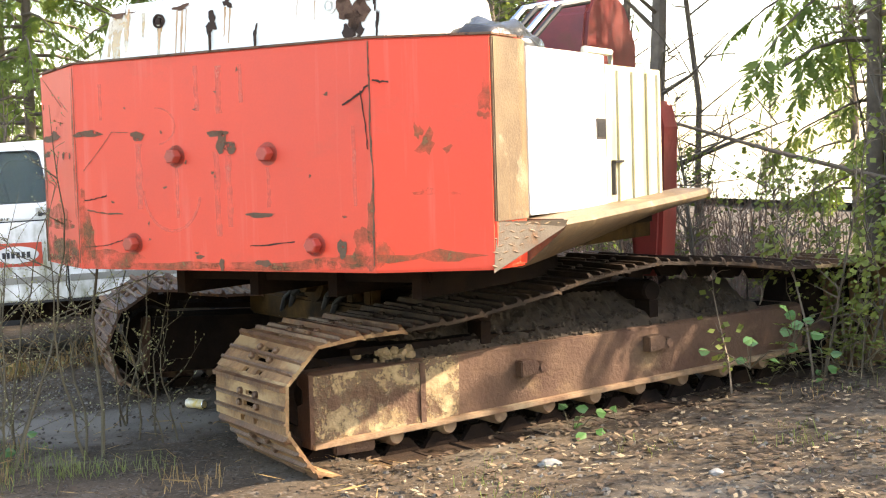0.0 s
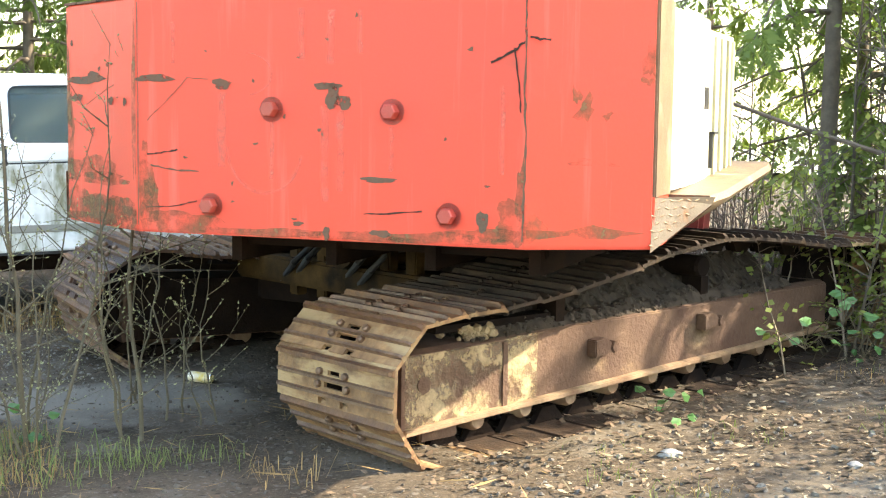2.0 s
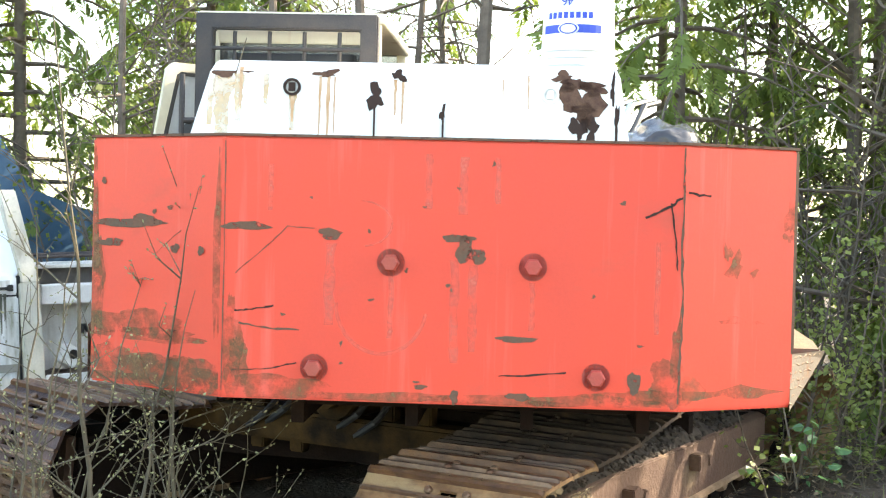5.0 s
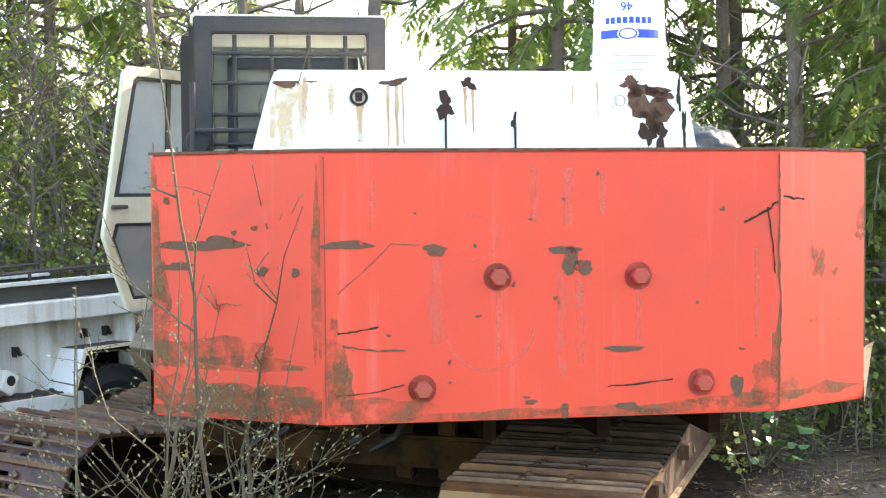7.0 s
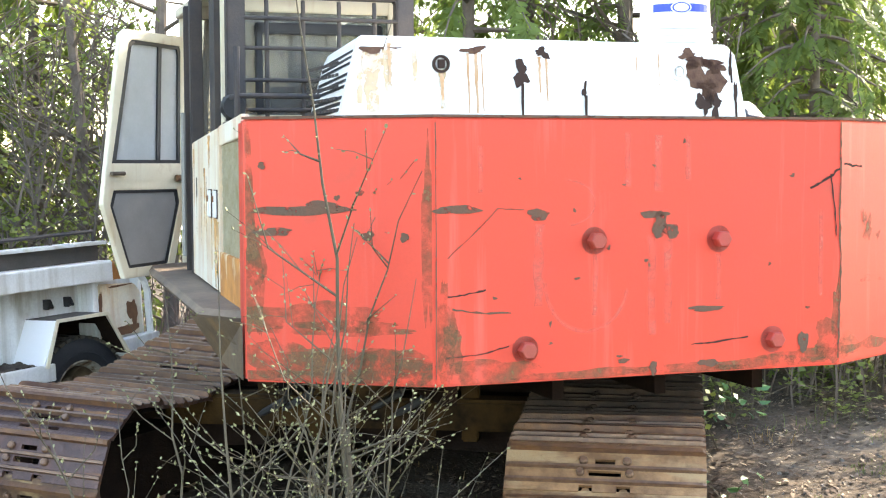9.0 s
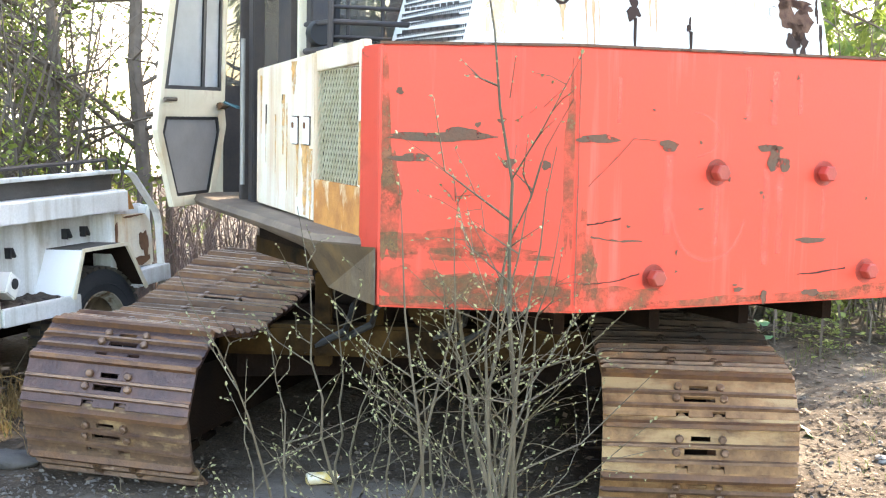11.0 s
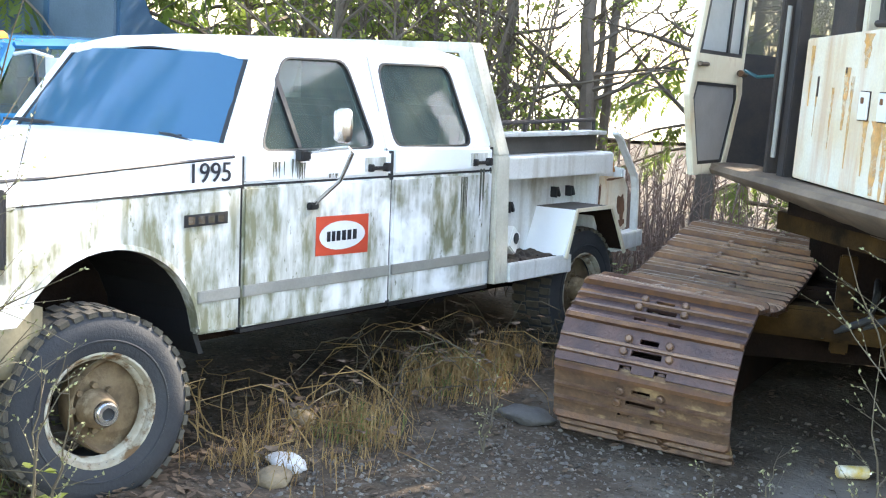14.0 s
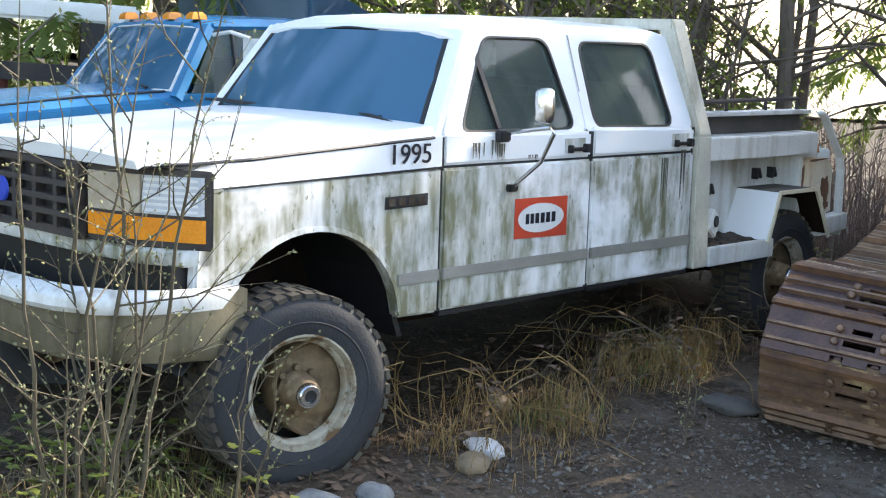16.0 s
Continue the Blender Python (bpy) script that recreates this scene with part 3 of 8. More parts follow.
scratch([(-1.003, 2.3), (-1.0, 1.7), (-1.004, 1.2)], 0.004, M_WORN, "weld_seam")
for k in range(16):
    x, z = rng.uniform(-0.95, 0.95), rng.uniform(1.2, 2.28)
    part("chip", on_main(blob(x, z, rng.uniform(0.006, 0.014), rng.uniform(0.005, 0.012), 8, 0.3, rng)), M_WORN, cw)
# side facets of the counterweight
def on_left(s, z, d=0.004):
    """s runs 0..1 from the outer corner to the seam."""
    x, y = -1.742 + 0.732 * s, 0.455 - 0.455 * s
    return (x - 0.528 * d, y - 0.849 * d, z)
for s, z, w, h, mtl in ((0.30, 1.925, 0.27, 0.02, M_WORN), (0.42, 1.935, 0.13, 0.026, M_WORN), (0.16, 1.83, 0.10, 0.018, M_WORN), (0.66, 1.815, 0.03, 0.022, M_WORN), (0.85, 1.81, 0.025, 0.018, M_WORN),
                        (0.36, 1.46, 0.34, 0.07, M_MOSS), (0.5, 1.41, 0.42, 0.03, M_MOSS), (0.06, 1.72, 0.05, 0.14, M_MOSS), (0.6, 1.25, 0.34, 0.07, M_MOSS), (0.8, 1.28, 0.2, 0.05, M_MOSS), (0.1, 2.12, 0.02, 0.015, M_WORN), (0.5, 1.20, 0.6, 0.035, M_MOSS), (0.25, 1.27, 0.26, 0.09, M_MOSS), (0.75, 1.24, 0.24, 0.08, M_MOSS), (0.05, 1.6, 0.05, 0.26, M_MOSS),
                        (0.03, 2.0, 0.025, 0.30, M_MOSS), (0.97, 1.8, 0.03, 0.42, M_MOSS), (0.5, 1.98, 0.015, 0.012, M_WORN), (0.62, 2.0, 0.02, 0.012, M_WORN)):
    pts = blob(s, z, w, h, 90 if mtl is M_MOSS else 34, 0.16, rng)
    part("worn_patch" if mtl is M_WORN else "mud_stain", Build().add([on_left(min(max(a, 0.01), 0.99), c, (0.004 if mtl is M_WORN else 0.002) + 0.02 * abs(s - 0.5) * 0.05 + 0.0006 * (w * 10 % 1)) for a, c in pts], [tuple(range(len(pts)))]), mtl, cw)
def on_right(s, z, d=0.004):
    return (1.01 + 0.53 * s + 0.467 * d, 0.28 * s - 0.884 * d, z)
for s, z, w, h in ((0.45, 1.80, 0.07, 0.05), (0.38, 1.86, 0.03, 0.04), (0.62, 1.77, 0.03, 0.02), (0.5, 1.56, 0.14, 0.02), (0.95, 2.02, 0.05, 0.1), (0.93, 1.93, 0.05, 0.02), (0.4, 1.24, 0.4, 0.03)):
    pts = blob(s, z, w, h, 14, 0.35, rng)
    part("worn_patch", Build().add([on_right(min(max(a, 0.01), 0.99), c) for a, c in pts], [tuple(range(len(pts)))]), M_MOSS, cw)

# right end strip and engine doors; the side walls as they stand along the house
RIGHT_SIDE = Matrix.Translation((0, 0.007, -0.012)) @ Matrix.Diagonal((1, 1.09, 1, 1))
LEFT_SIDE = Matrix.Translation((0.01, 0.18, -0.115)) @ Matrix.Diagonal((1, 1.024, 1.06, 1))
b = Build().box(1.505, 1.546, 0.285, 0.63, 1.40, 2.318)
part("end_panel", b, M_SKIRT, exc, "tan end panel streaked with rust", bevel=0.006)
b = Build().box(1.49, 1.55, 0.590, 1.47, 1.43, 2.30)
d = part("engine_door", b, M_WHITE, exc, "white steel engine door with a square latch", bevel=0.008, at=RIGHT_SIDE)
part("latch_recess", Build().box(1.545, 1.556, 1.36, 1.45, 1.835, 1.925), M_BLACK, d)
part("latch_frame", Build().box(1.545, 1.554, 1.345, 1.465, 1.82, 1.94), M_GUARD, d, bevel=0.003)
part("handle", Build().box(1.545, 1.565, 1.54, 1.56, 1.50, 1.70).box(1.545, 1.575, 1.54, 1.65, 1.685, 1.70), M_BLACK, d)
b = Build().box(1.49, 1.545, 1.482, 2.25, 1.44, 2.25)
sp = part("side_panel", b, M_MOSSY, exc, "cream ribbed side panel with moss streaks", bevel=0.005, at=RIGHT_SIDE)
for u in (1.62, 1.82, 2.02, 2.18): part("rib", Build().box(1.543, 1.56, u, u + 0.035, 1.46, 2.22), M_MOSSY, sp)
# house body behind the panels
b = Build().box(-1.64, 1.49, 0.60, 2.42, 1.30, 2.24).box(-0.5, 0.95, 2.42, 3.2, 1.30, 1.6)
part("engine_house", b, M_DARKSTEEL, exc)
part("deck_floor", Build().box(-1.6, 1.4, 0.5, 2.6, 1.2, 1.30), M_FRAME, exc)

def skirt(s, u0, u1, name, mtl, label):
    """The sloping catwalk fairing along one side."""
    rings = []
    for k in range(9):
        t = k / 8
        u = u0 + (u1 - u0) * t
        zt = 1.40 + 0.095 * t if s > 0 else 1.445 + 0.075 * t
        out = 1.75 + (0.10 if s < 0 else 0.0) + (0.03 if 0 < k < 8 else 0.0)
        if k == 0 and s < 0: out = 1.60
        zb = 1.15 + 0.24 * t
        rings.append([Vector((s * 1.5, u, zt)), Vector((s * (out - 0.02), u, zt)), Vector((s * out, u, zt - 0.03)), Vector((s * (out - 0.015), u, zt - 0.055)), Vector((s * (1.53 - 0.02), u - 0.05 * (k == 0), zb)), Vector((s * 1.4, u, zb))])
    bb = Build().loft(rings)
    return part(name, bb, mtl, exc, label, smooth=True)

skirt(1, 0.645, 2.80, "side_skirt", M_SKIRT, "tan catwalk skirt with worn rusty edge")
skirt(-1, 0.60, 3.15, "side_skirt", M_CATWALK, "weathered grey-brown catwalk skirt")
# tread plate end of the skirt
b = Build().add([(1.535, 0.30, 1.405), (1.76, 0.64, 1.395), (1.745, 0.635, 1.36), (1.53, 0.262, 1.15)], [(0, 1, 2, 3)])
tp = part("tread_plate", b, M_DIAMOND, exc, "diamond tread plate end")
b = Build()
for i in range(7):
    for j in range(7):
        a, c = (i + 0.5 * (j % 2)) / 7, j / 7
        if a + c < 0.92:
            p = Vector((1.535, 0.30, 1.385)) + a * Vector((0.215, 0.34, 0.0)) + c * Vector((-0.004, -0.036, -0.235))
            dr = Vector((0.6, 0.78, 0.3 if (i + j) % 2 else -0.3)).normalized() * 0.019
            w = Vector((0, 0, 0.0065)); o = Vector((0.79, -0.6, 0)) * 0.004
            b.add([p - dr + o, p - w + o * 0.3, p + dr + o, p + w + o * 0.3], [(0, 1, 2, 3)])
tagged(part("raised_pattern", b, M_FLANGE, tp), kind="stuff")
# embossed corner plate on the other side
b = Build().add([(-1.754, 0.456, 1.43), (-1.90, 1.0, 1.41), (-1.765, 1.0, 1.19), (-1.752, 0.458, 1.17)], [(0, 1, 2, 3)])
part("corner_plate", b, M_SKIRT, exc, "embossed brown corner plate")

M_BLEED = mat("orange_bleed", (0.72, 0.34, 0.075), (0.70, 0.42, 0.15), scale=14, rough=0.8, bump=0.1, fine_var=0.08)
broken(M_BLEED, 9.0, 0.28, 0.70)
# left panels
b = Build().prism([(1.205, 1.50), (2.10, 1.535), (2.10, 2.235), (1.205, 2.295)], -1.70, -1.655, "x")
lp = part("service_panel", b, M_RUSTWHITE, exc, "white service panel streaked with orange rust", bevel=0.006, at=LEFT_SIDE)
for u in (1.30, 1.47):
    la = part("latch", Build().box(-1.715, -1.69, u - 0.04, u + 0.04, 1.86, 1.99), M_WHITE, lp, "square white latch plate", bevel=0.004)
    part("latch_rim", Build().box(-1.706, -1.69, u - 0.044, u + 0.044, 1.855, 1.995), M_DARKLINE, la)
    part("lever", Build().box(-1.722, -1.71, u - 0.006, u + 0.016, 1.935, 1.965), M_RUSTDARK, la, bevel=0.003)
part("rust_hole", Build().box(-1.703, -1.69, 1.93, 1.945, 1.95, 2.05), M_DARKLINE, lp)
part("rust_hole", Build().box(-1.703, -1.69, 1.665, 1.68, 2.07, 2.10), M_DARKLINE, lp)
b = Build()
b.box(-1.70, -1.66, 0.585, 0.64, 1.69, 2.335).box(-1.70, -1.66, 1.185, 1.20, 1.69, 2.30)
b.prism([(0.64, 2.235), (1.185, 2.205), (1.185, 2.300), (0.64, 2.332)], -1.70, -1.66, "x")
md = part("mesh_door", b, M_RUSTWHITE, exc, "cream rust-streaked door frame around a wire mesh", bevel=0.004, at=LEFT_SIDE)
part("lower_panel", Build().prism([(0.585, 1.445), (1.20, 1.49), (1.20, 1.70), (0.585, 1.69)], -1.702, -1.66, "x"), M_RUSTPAN, md, "orange-rusted lower panel", bevel=0.004)
part("rust_edge", Build().box(-1.7035, -1.70, 0.588, 0.625, 1.70, 1.98), M_BLEED, md)
# rust bleeding down the service panel
for u, zt, zb, w in ((1.66, 2.10, 1.80, 0.035), (1.60, 2.06, 1.62, 0.02), (1.94, 2.05, 1.75, 0.012), (1.33, 1.86, 1.52, 0.06), (1.25, 1.84, 1.5, 0.04), (1.78, 2.0, 1.7, 0.015), (1.44, 1.86, 1.6, 0.025), (2.02, 2.2, 1.9, 0.02), (1.5, 2.26, 2.1, 0.05)):
    n = 9
    vs = [(-1.7025, u + sd * w * rng.uniform(0.6, 1.1) * (1 - 0.7 * k / n), zt + (zb - zt) * k / n) for k in range(n + 1) for sd in (-1, 1)]
    part("rust_bleed", Build().add(vs, [(2 * k, 2 * k + 1, 2 * k + 3, 2 * k + 2) for k in range(n)]), M_BLEED, lp)
b = Build()
def strand(p, q):
    p, q = Vector(p), Vector(q)
    s = (q - p).normalized().cross(Vector((1, 0, 0))) * 0.0026
    b.add([p - s, q - s, q + s, p + s, p - s + Vector((0.006, 0, 0)), q - s + Vector((0.006, 0, 0)), q + s + Vector((0.006, 0, 0)), p + s + Vector((0.006, 0, 0))], [(0, 1, 2, 3), (4, 7, 6, 5), (0, 4, 5, 1), (3, 2, 6, 7)])
u0, u1, z0, z1 = 0.635, 1.188, 1.69, 2.215
for sgn in (1, -1):
    for k in range(-16, 34):
        c = k * 0.036
        # the line u = u0 + c + sgn * 0.62 * (z - z0), clipped to the frame
        zs = sorted((z0 + (u0 - (u0 + c)) / (0.62 * sgn), z0 + (u1 - (u0 + c)) / (0.62 * sgn)))
        a, e = max(z0, zs[0]), min(z1, zs[1])
        if e - a > 0.01:
            strand((-1.685 + 0.004 * sgn, u0 + c + sgn * 0.62 * (a - z0), a), (-1.685 + 0.004 * sgn, u0 + c + sgn * 0.62 * (e - z0), e))
part("wire_mesh", b, mat("weathered_mesh_wire", (0.62, 0.59, 0.44), (0.48, 0.42, 0.26), scale=12, rough=0.6), md, "cream expanded wire mesh")
part("mesh_backing", Build().box(-1.652, -1.648, 0.62, 1.19, 1.68, 2.22), mat("dark_olive", (0.15, 0.145, 0.045), (0.035, 0.036, 0.016), scale=3.2), md)

# engine hood
b = Build()
b.loft([[Vector(p) for p in q] for q in (
    [(-1.295, 0.49, 2.33), (0.80, 0.49, 2.33), (0.80, 1.75, 2.33), (-1.155, 1.75, 2.33)],
    [(-1.205, 0.53, 2.66), (0.75, 0.53, 2.66), (0.75, 1.72, 2.66), (-1.07, 1.72, 2.66)],
    [(-1.18, 0.57, 2.715), (0.725, 0.57, 2.715), (0.725, 1.68, 2.715), (-1.05, 1.68, 2.715)])])
hood = part("engine_hood", b, M_WHITE, exc, "white engine hood with rust runs and holes", bevel=0.01)
b = Build()
for r in range(9):
    z = 2.375 + 0.028 * r + 0.022 * (r // 3)
    for k in range(38):
        u = 0.60 + 0.028 * k
        x = -1.2965 + 0.088 * (z - 2.33) / 0.33 + 0.111 * (u - 0.49)
        b.box(x - 0.001, x + 0.004, u, u + 0.013, z - 0.009, z + 0.009)
tagged(part("vent_grid", b, M_BLACK, hood, "rows of punched vent slots"), kind="stuff")
M_WASH = mat("faint_rust_wash", (0.66, 0.45, 0.20), (0.60, 0.36, 0.13), scale=10, rough=0.7, bump=0, fine_var=0.05)
broken(M_WASH, 6.0, 0.24, 0.85)
def on_hood(a, c, d=0.004):
    t = (c - 2.33) / 0.33
    return (a, 0.49 + 0.04 * t - d, c)
for x, z, w, h in ((-0.64, 2.655, 0.05, 0.018), (-0.295, 2.65, 0.035, 0.022), (-0.406, 2.545, 0.042, 0.05), (-0.083, 2.475, 0.012, 0.035), (0.575, 2.53, 0.085, 0.10), (0.55, 2.62, 0.075, 0.035), (0.62, 2.60, 0.06, 0.03), (0.58, 2.49, 0.055, 0.04), (0.56, 2.42, 0.035, 0.06), (0.62, 2.41, 0.03, 0.06), (0.48, 2.66, 0.05, 0.02), (0.715, 2.60, 0.012, 0.06), (0.735, 2.44, 0.012, 0.08)):
    pts = [on_hood(a, c) for a, c in blob(x, z, w, h, 22, 0.35, rng)]
    part("rust_hole", Build().add(pts, [tuple(range(len(pts)))]), M_DARKLINE if w < 0.045 else M_HOLE, hood)
for x, z, w, h in ((-1.13, 2.655, 0.07, 0.022), (-1.02, 2.665, 0.035, 0.014)):
    pts = [on_hood(min(max(a, -1.195), 0.7), min(c, 2.66)) for a, c in blob(x, z, w, h, 22, 0.2, rng)]
    part("rust_hole", Build().add(pts, [tuple(range(len(pts)))]), M_HOLE, hood)
for x, zt, zb, w in ((-1.14, 2.64, 2.36, 0.06), (-1.06, 2.65, 2.42, 0.03), (-0.8, 2.56, 2.38, 0.025), (-0.93, 2.65, 2.5, 0.02), (-1.2, 2.62, 2.4, 0.03)):
    n = 8
    vs = [on_hood(max(-1.21, x + sd * w * rng.uniform(0.6, 1.1) * (1 - 0.5 * k / n)), zt + (zb - zt) * k / n, 0.0015) for k in range(n + 1) for sd in (-1, 1)]
    part("rust_bleed", Build().add(vs, [(2 * k, 2 * k + 1, 2 * k + 3, 2 * k + 2) for k in range(n)]), M_WASH, hood)
M_RUN = mat("rust_run", (0.50, 0.27, 0.12), (0.62, 0.42, 0.26), scale=12, rough=0.7)
for x, zt, zb, w in ((-0.67, 2.64, 2.36, 0.008), (-0.63, 2.64, 2.36, 0.012), (-0.60, 2.64, 2.37, 0.006), (-0.31, 2.63, 2.46, 0.01), (-0.275, 2.63, 2.42, 0.008), (-0.80, 2.55, 2.42, 0.012), (-1.05, 2.68, 2.5, 0.012), (0.2, 2.64, 2.52, 0.004), (0.32, 2.66, 2.5, 0.005)):
    n = 8
    vs = [on_hood(x + sd * w * rng.uniform(0.5, 1.1) * (1 - 0.5 * k / n), zt + (zb - zt) * k / n, 0.002) for k in range(n + 1) for sd in (-1, 1)]
    part("rust_run", Build().add(vs, [(2 * k, 2 * k + 1, 2 * k + 3, 2 * k + 2) for k in range(n)]), M_RUN, hood)
for x, zt, zb in ((-0.406, 2.50, 2.34), (-0.08, 2.45, 2.34)):
    part("seam", Build().box(x - 0.004, x + 0.004, 0.484, 0.50, zb, zt), M_DARKLINE, hood)
for x, z in ((-0.804, 2.587), (0.423, 2.571)):
    part("lock_ring", Build().ring([(0.03, 0.0), (0.042, 0.0), (0.042, 0.014), (0.03, 0.014)], (x, 0.52, z), (0, -1, 0), 18).box(x - 0.015, x + 0.015, 0.5, 0.52, z - 0.02, z + 0.02), M_DARKLINE if x < 0 else M_WHITE, hood, smooth=True)
# perforated vent panel on the hood's side
for i in range(9):
    for j in range(5):
        part("vent_slot", Build().box(-1.268 + 0.0067 * j, -1.245, 0.70 + i * 0.07, 0.755 + i * 0.07, 2.37 + j * 0.055, 2.385 + j * 0.055), M_GUARD, hood)

# cab
cab = part("cab", Build().box(-1.62, -0.54, 2.05, 3.75, 3.10, 3.16), M_CREAM, exc, "cream operator cab with open door", bevel=0.006, at=pose(0.02, -0.13, -0.02))
for nm, bx in (("sill", (-1.60, -0.56, 2.07, 2.12, 1.45, 1.62)), ("rear_beam", (-1.5, -0.66, 2.07, 2.12, 2.3, 2.42)), ("corner_post", (-1.60, -1.5, 2.07, 2.12, 1.62, 3.10)), ("corner_post", (-0.66, -0.56, 2.07, 2.12, 1.62, 3.10)),
               ("header", (-1.5, -0.66, 2.07, 2.12, 2.98, 3.10)), ("side_wall", (-0.60, -0.56, 2.12, 3.66, 1.5, 2.4)), ("front_wall", (-1.54, -0.62, 3.66, 3.72, 1.5, 2.2)), ("corner_post", (-1.60, -1.54, 3.66, 3.72, 1.5, 3.10)),
               ("corner_post", (-0.62, -0.56, 3.66, 3.72, 1.5, 3.10)), ("cab_floor", (-1.60, -0.56, 2.12, 3.72, 1.45, 1.5))):
    part(nm, Build().box(*bx), M_GUARD if nm in ("side_wall", "front_wall", "cab_floor") else M_CREAM, cab, bevel=0.006)
part("cab_post", Build().box(-1.63, -1.52, 2.13, 2.30, 1.50, 3.12).box(-1.60, -1.5, 2.30, 2.42, 1.5, 3.1).box(-1.64, -1.54, 2.5, 2.56, 1.5, 2.3).box(-1.63, -1.57, 2.13, 2.32, 2.2, 2.24), M_GUARD, cab, "dark door post")
part("door_post", Build().box(-1.69, -1.62, 2.60, 2.68, 1.50, 3.10).box(-1.70, -1.63, 2.78, 2.82, 1.50, 3.08), M_GUARD, cab, "dark steel door posts", bevel=0.006)
part("grab_pipe", Build().tube([(-1.73, 2.66, 1.62), (-1.73, 2.66, 2.45)], 0.014, 8), M_TRIM, cab, "grey grab pipe")
part("lower_panel", Build().box(-1.57, -0.62, 2.08, 2.11, 1.55, 2.32), M_CREAM, cab)
part("rear_window", Build().box(-1.50, -0.66, 2.09, 2.096, 2.42, 2.98), M_CABGLASS, cab)
part("window_seal", Build().box(-1.42, -1.38, 2.04, 2.068, 2.42, 2.92).box(-1.42, -0.7, 2.04, 2.068, 2.86, 2.92).box(-0.74, -0.70, 2.04, 2.068, 2.42, 2.92), M_BLACK, cab, bevel=0.008)
part("operator_seat", Build().box(-1.3, -0.85, 2.6, 3.1, 1.5, 2.0).box(-1.3, -0.85, 2.45, 2.6, 1.9, 2.6), M_BLACK, cab, bevel=0.05)
part("front_window", Build().box(-1.54, -0.62, 3.68, 3.69, 2.2, 3.1), M_CABGLASS, cab)
# rear guard
b = Build().add([(x, y, z) for y in (1.90, 1.98) for x, z in ((-1.60, 2.36), (-1.60, 3.13), (-0.56, 3.13), (-0.56, 2.36), (-0.66, 2.36), (-0.66, 3.04), (-1.50, 3.04), (-1.50, 2.36))],
                [tuple(range(8)), tuple(range(8, 16))[::-1]] + [(i, 8 + i, 8 + (i + 1) % 8, (i + 1) % 8) for i in range(8)])
gd = part("rear_guard", b, M_GUARD, cab, "dark steel guard frame with bars", bevel=0.008)
for x in (-1.38, -1.18, -0.98, -0.78):
    part("bar", Build().tube([(x, 1.93, 2.36), (x, 1.93, 3.0), (x, 1.935, 3.03)], 0.012), M_GUARD, gd)
for z in (2.44, 2.60, 2.77, 2.93):
    part("bar", Build().tube([(-1.52, 1.915, z), (-0.63, 1.915, z)], 0.011), M_GUARD, gd)
part("rear_rail", Build().tube([(-1.60, 1.98, 2.36), (-1.60, 1.62, 2.36), (-0.7, 1.62, 2.36)], 0.018).tube([(-1.60, 1.98, 2.50), (-1.60, 1.62, 2.50), (-0.7, 1.62, 2.50)], 0.014).tube([(-1.60, 1.62, 2.33), (-1.60, 1.62, 2.75)], 0.016), M_GUARD, gd)
part("work_lamp", Build().ring([(0.0, 0.0), (0.06, 0.0), (0.07, 0.05), (0.05, 0.1), (0.0, 0.11)], (-1.58, 1.8, 2.45), (0, 1, 0), 16), M_BLACK, cab, smooth=True)

# open cab door: s along the door from its free edge, z up
D0, DD = Vector((-2.185, 2.885, -0.03)), Vector((0.755, 0.656, 0))
DN = Vector((-0.656, 0.755, 0))
def door_pts(pts, d):
    return [D0 + DD * s + DN * d + Vector((0, 0, z)) for s, z in pts]
def door_slab(b, pts, d0, d1):
    n = len(pts)
    return b.add(door_pts(pts, d0) + door_pts(pts, d1), [tuple(range(n))[::-1], tuple(range(n, 2 * n))] + [(i, (i + 1) % n, n + (i + 1) % n, n + i) for i in range(n)])
def door_frame(b, outer, inner, d0, d1):
    n = len(outer)
    return b.add(door_pts(outer, d0) + door_pts(inner, d0) + door_pts(outer, d1) + door_pts(inner, d1),
                 [(i, (i + 1) % n, n + (i + 1) % n, n + i) for i in range(n)] + [(2 * n + i, 3 * n + i, 3 * n + (i + 1) % n, 2 * n + (i + 1) % n) for i in range(n)]
                 + [(i, 2 * n + i, 2 * n + (i + 1) % n, (i + 1) % n) for i in range(n)] + [(n + i, n + (i + 1) % n, 3 * n + (i + 1) % n, 3 * n + i) for i in range(n)])
b = Build()
low_o = [(0.17, 1.50), (0.60, 1.51), (0.74, 1.98), (0.72, 2.08), (0.02, 2.08), (0.0, 1.95)]
low_i = [(0.21, 1.56), (0.55, 1.57), (0.67, 1.95), (0.65, 2.03), (0.09, 2.03), (0.06, 1.94)]
up_o = [(0.02, 2.08), (0.72, 2.08), (0.76, 2.93), (0.74, 2.98), (0.22, 2.99), (0.17, 2.95)]
up_i = [(0.08, 2.19), (0.68, 2.19), (0.70, 2.88), (0.69, 2.92), (0.27, 2.93), (0.24, 2.91)]
door_frame(b, low_o, low_i, -0.02, 0.02); door_frame(b, up_o, up_i, -0.02, 0.02)
cd = part("cab_door", b, M_CREAM, cab, "open cream cab door with cloudy window", bevel=0.004)
b = Build(); door_slab(b, low_i, -0.008, 0.004)
part("door_panel", b, M_GREYPANEL, cd, "grey lower door panel")
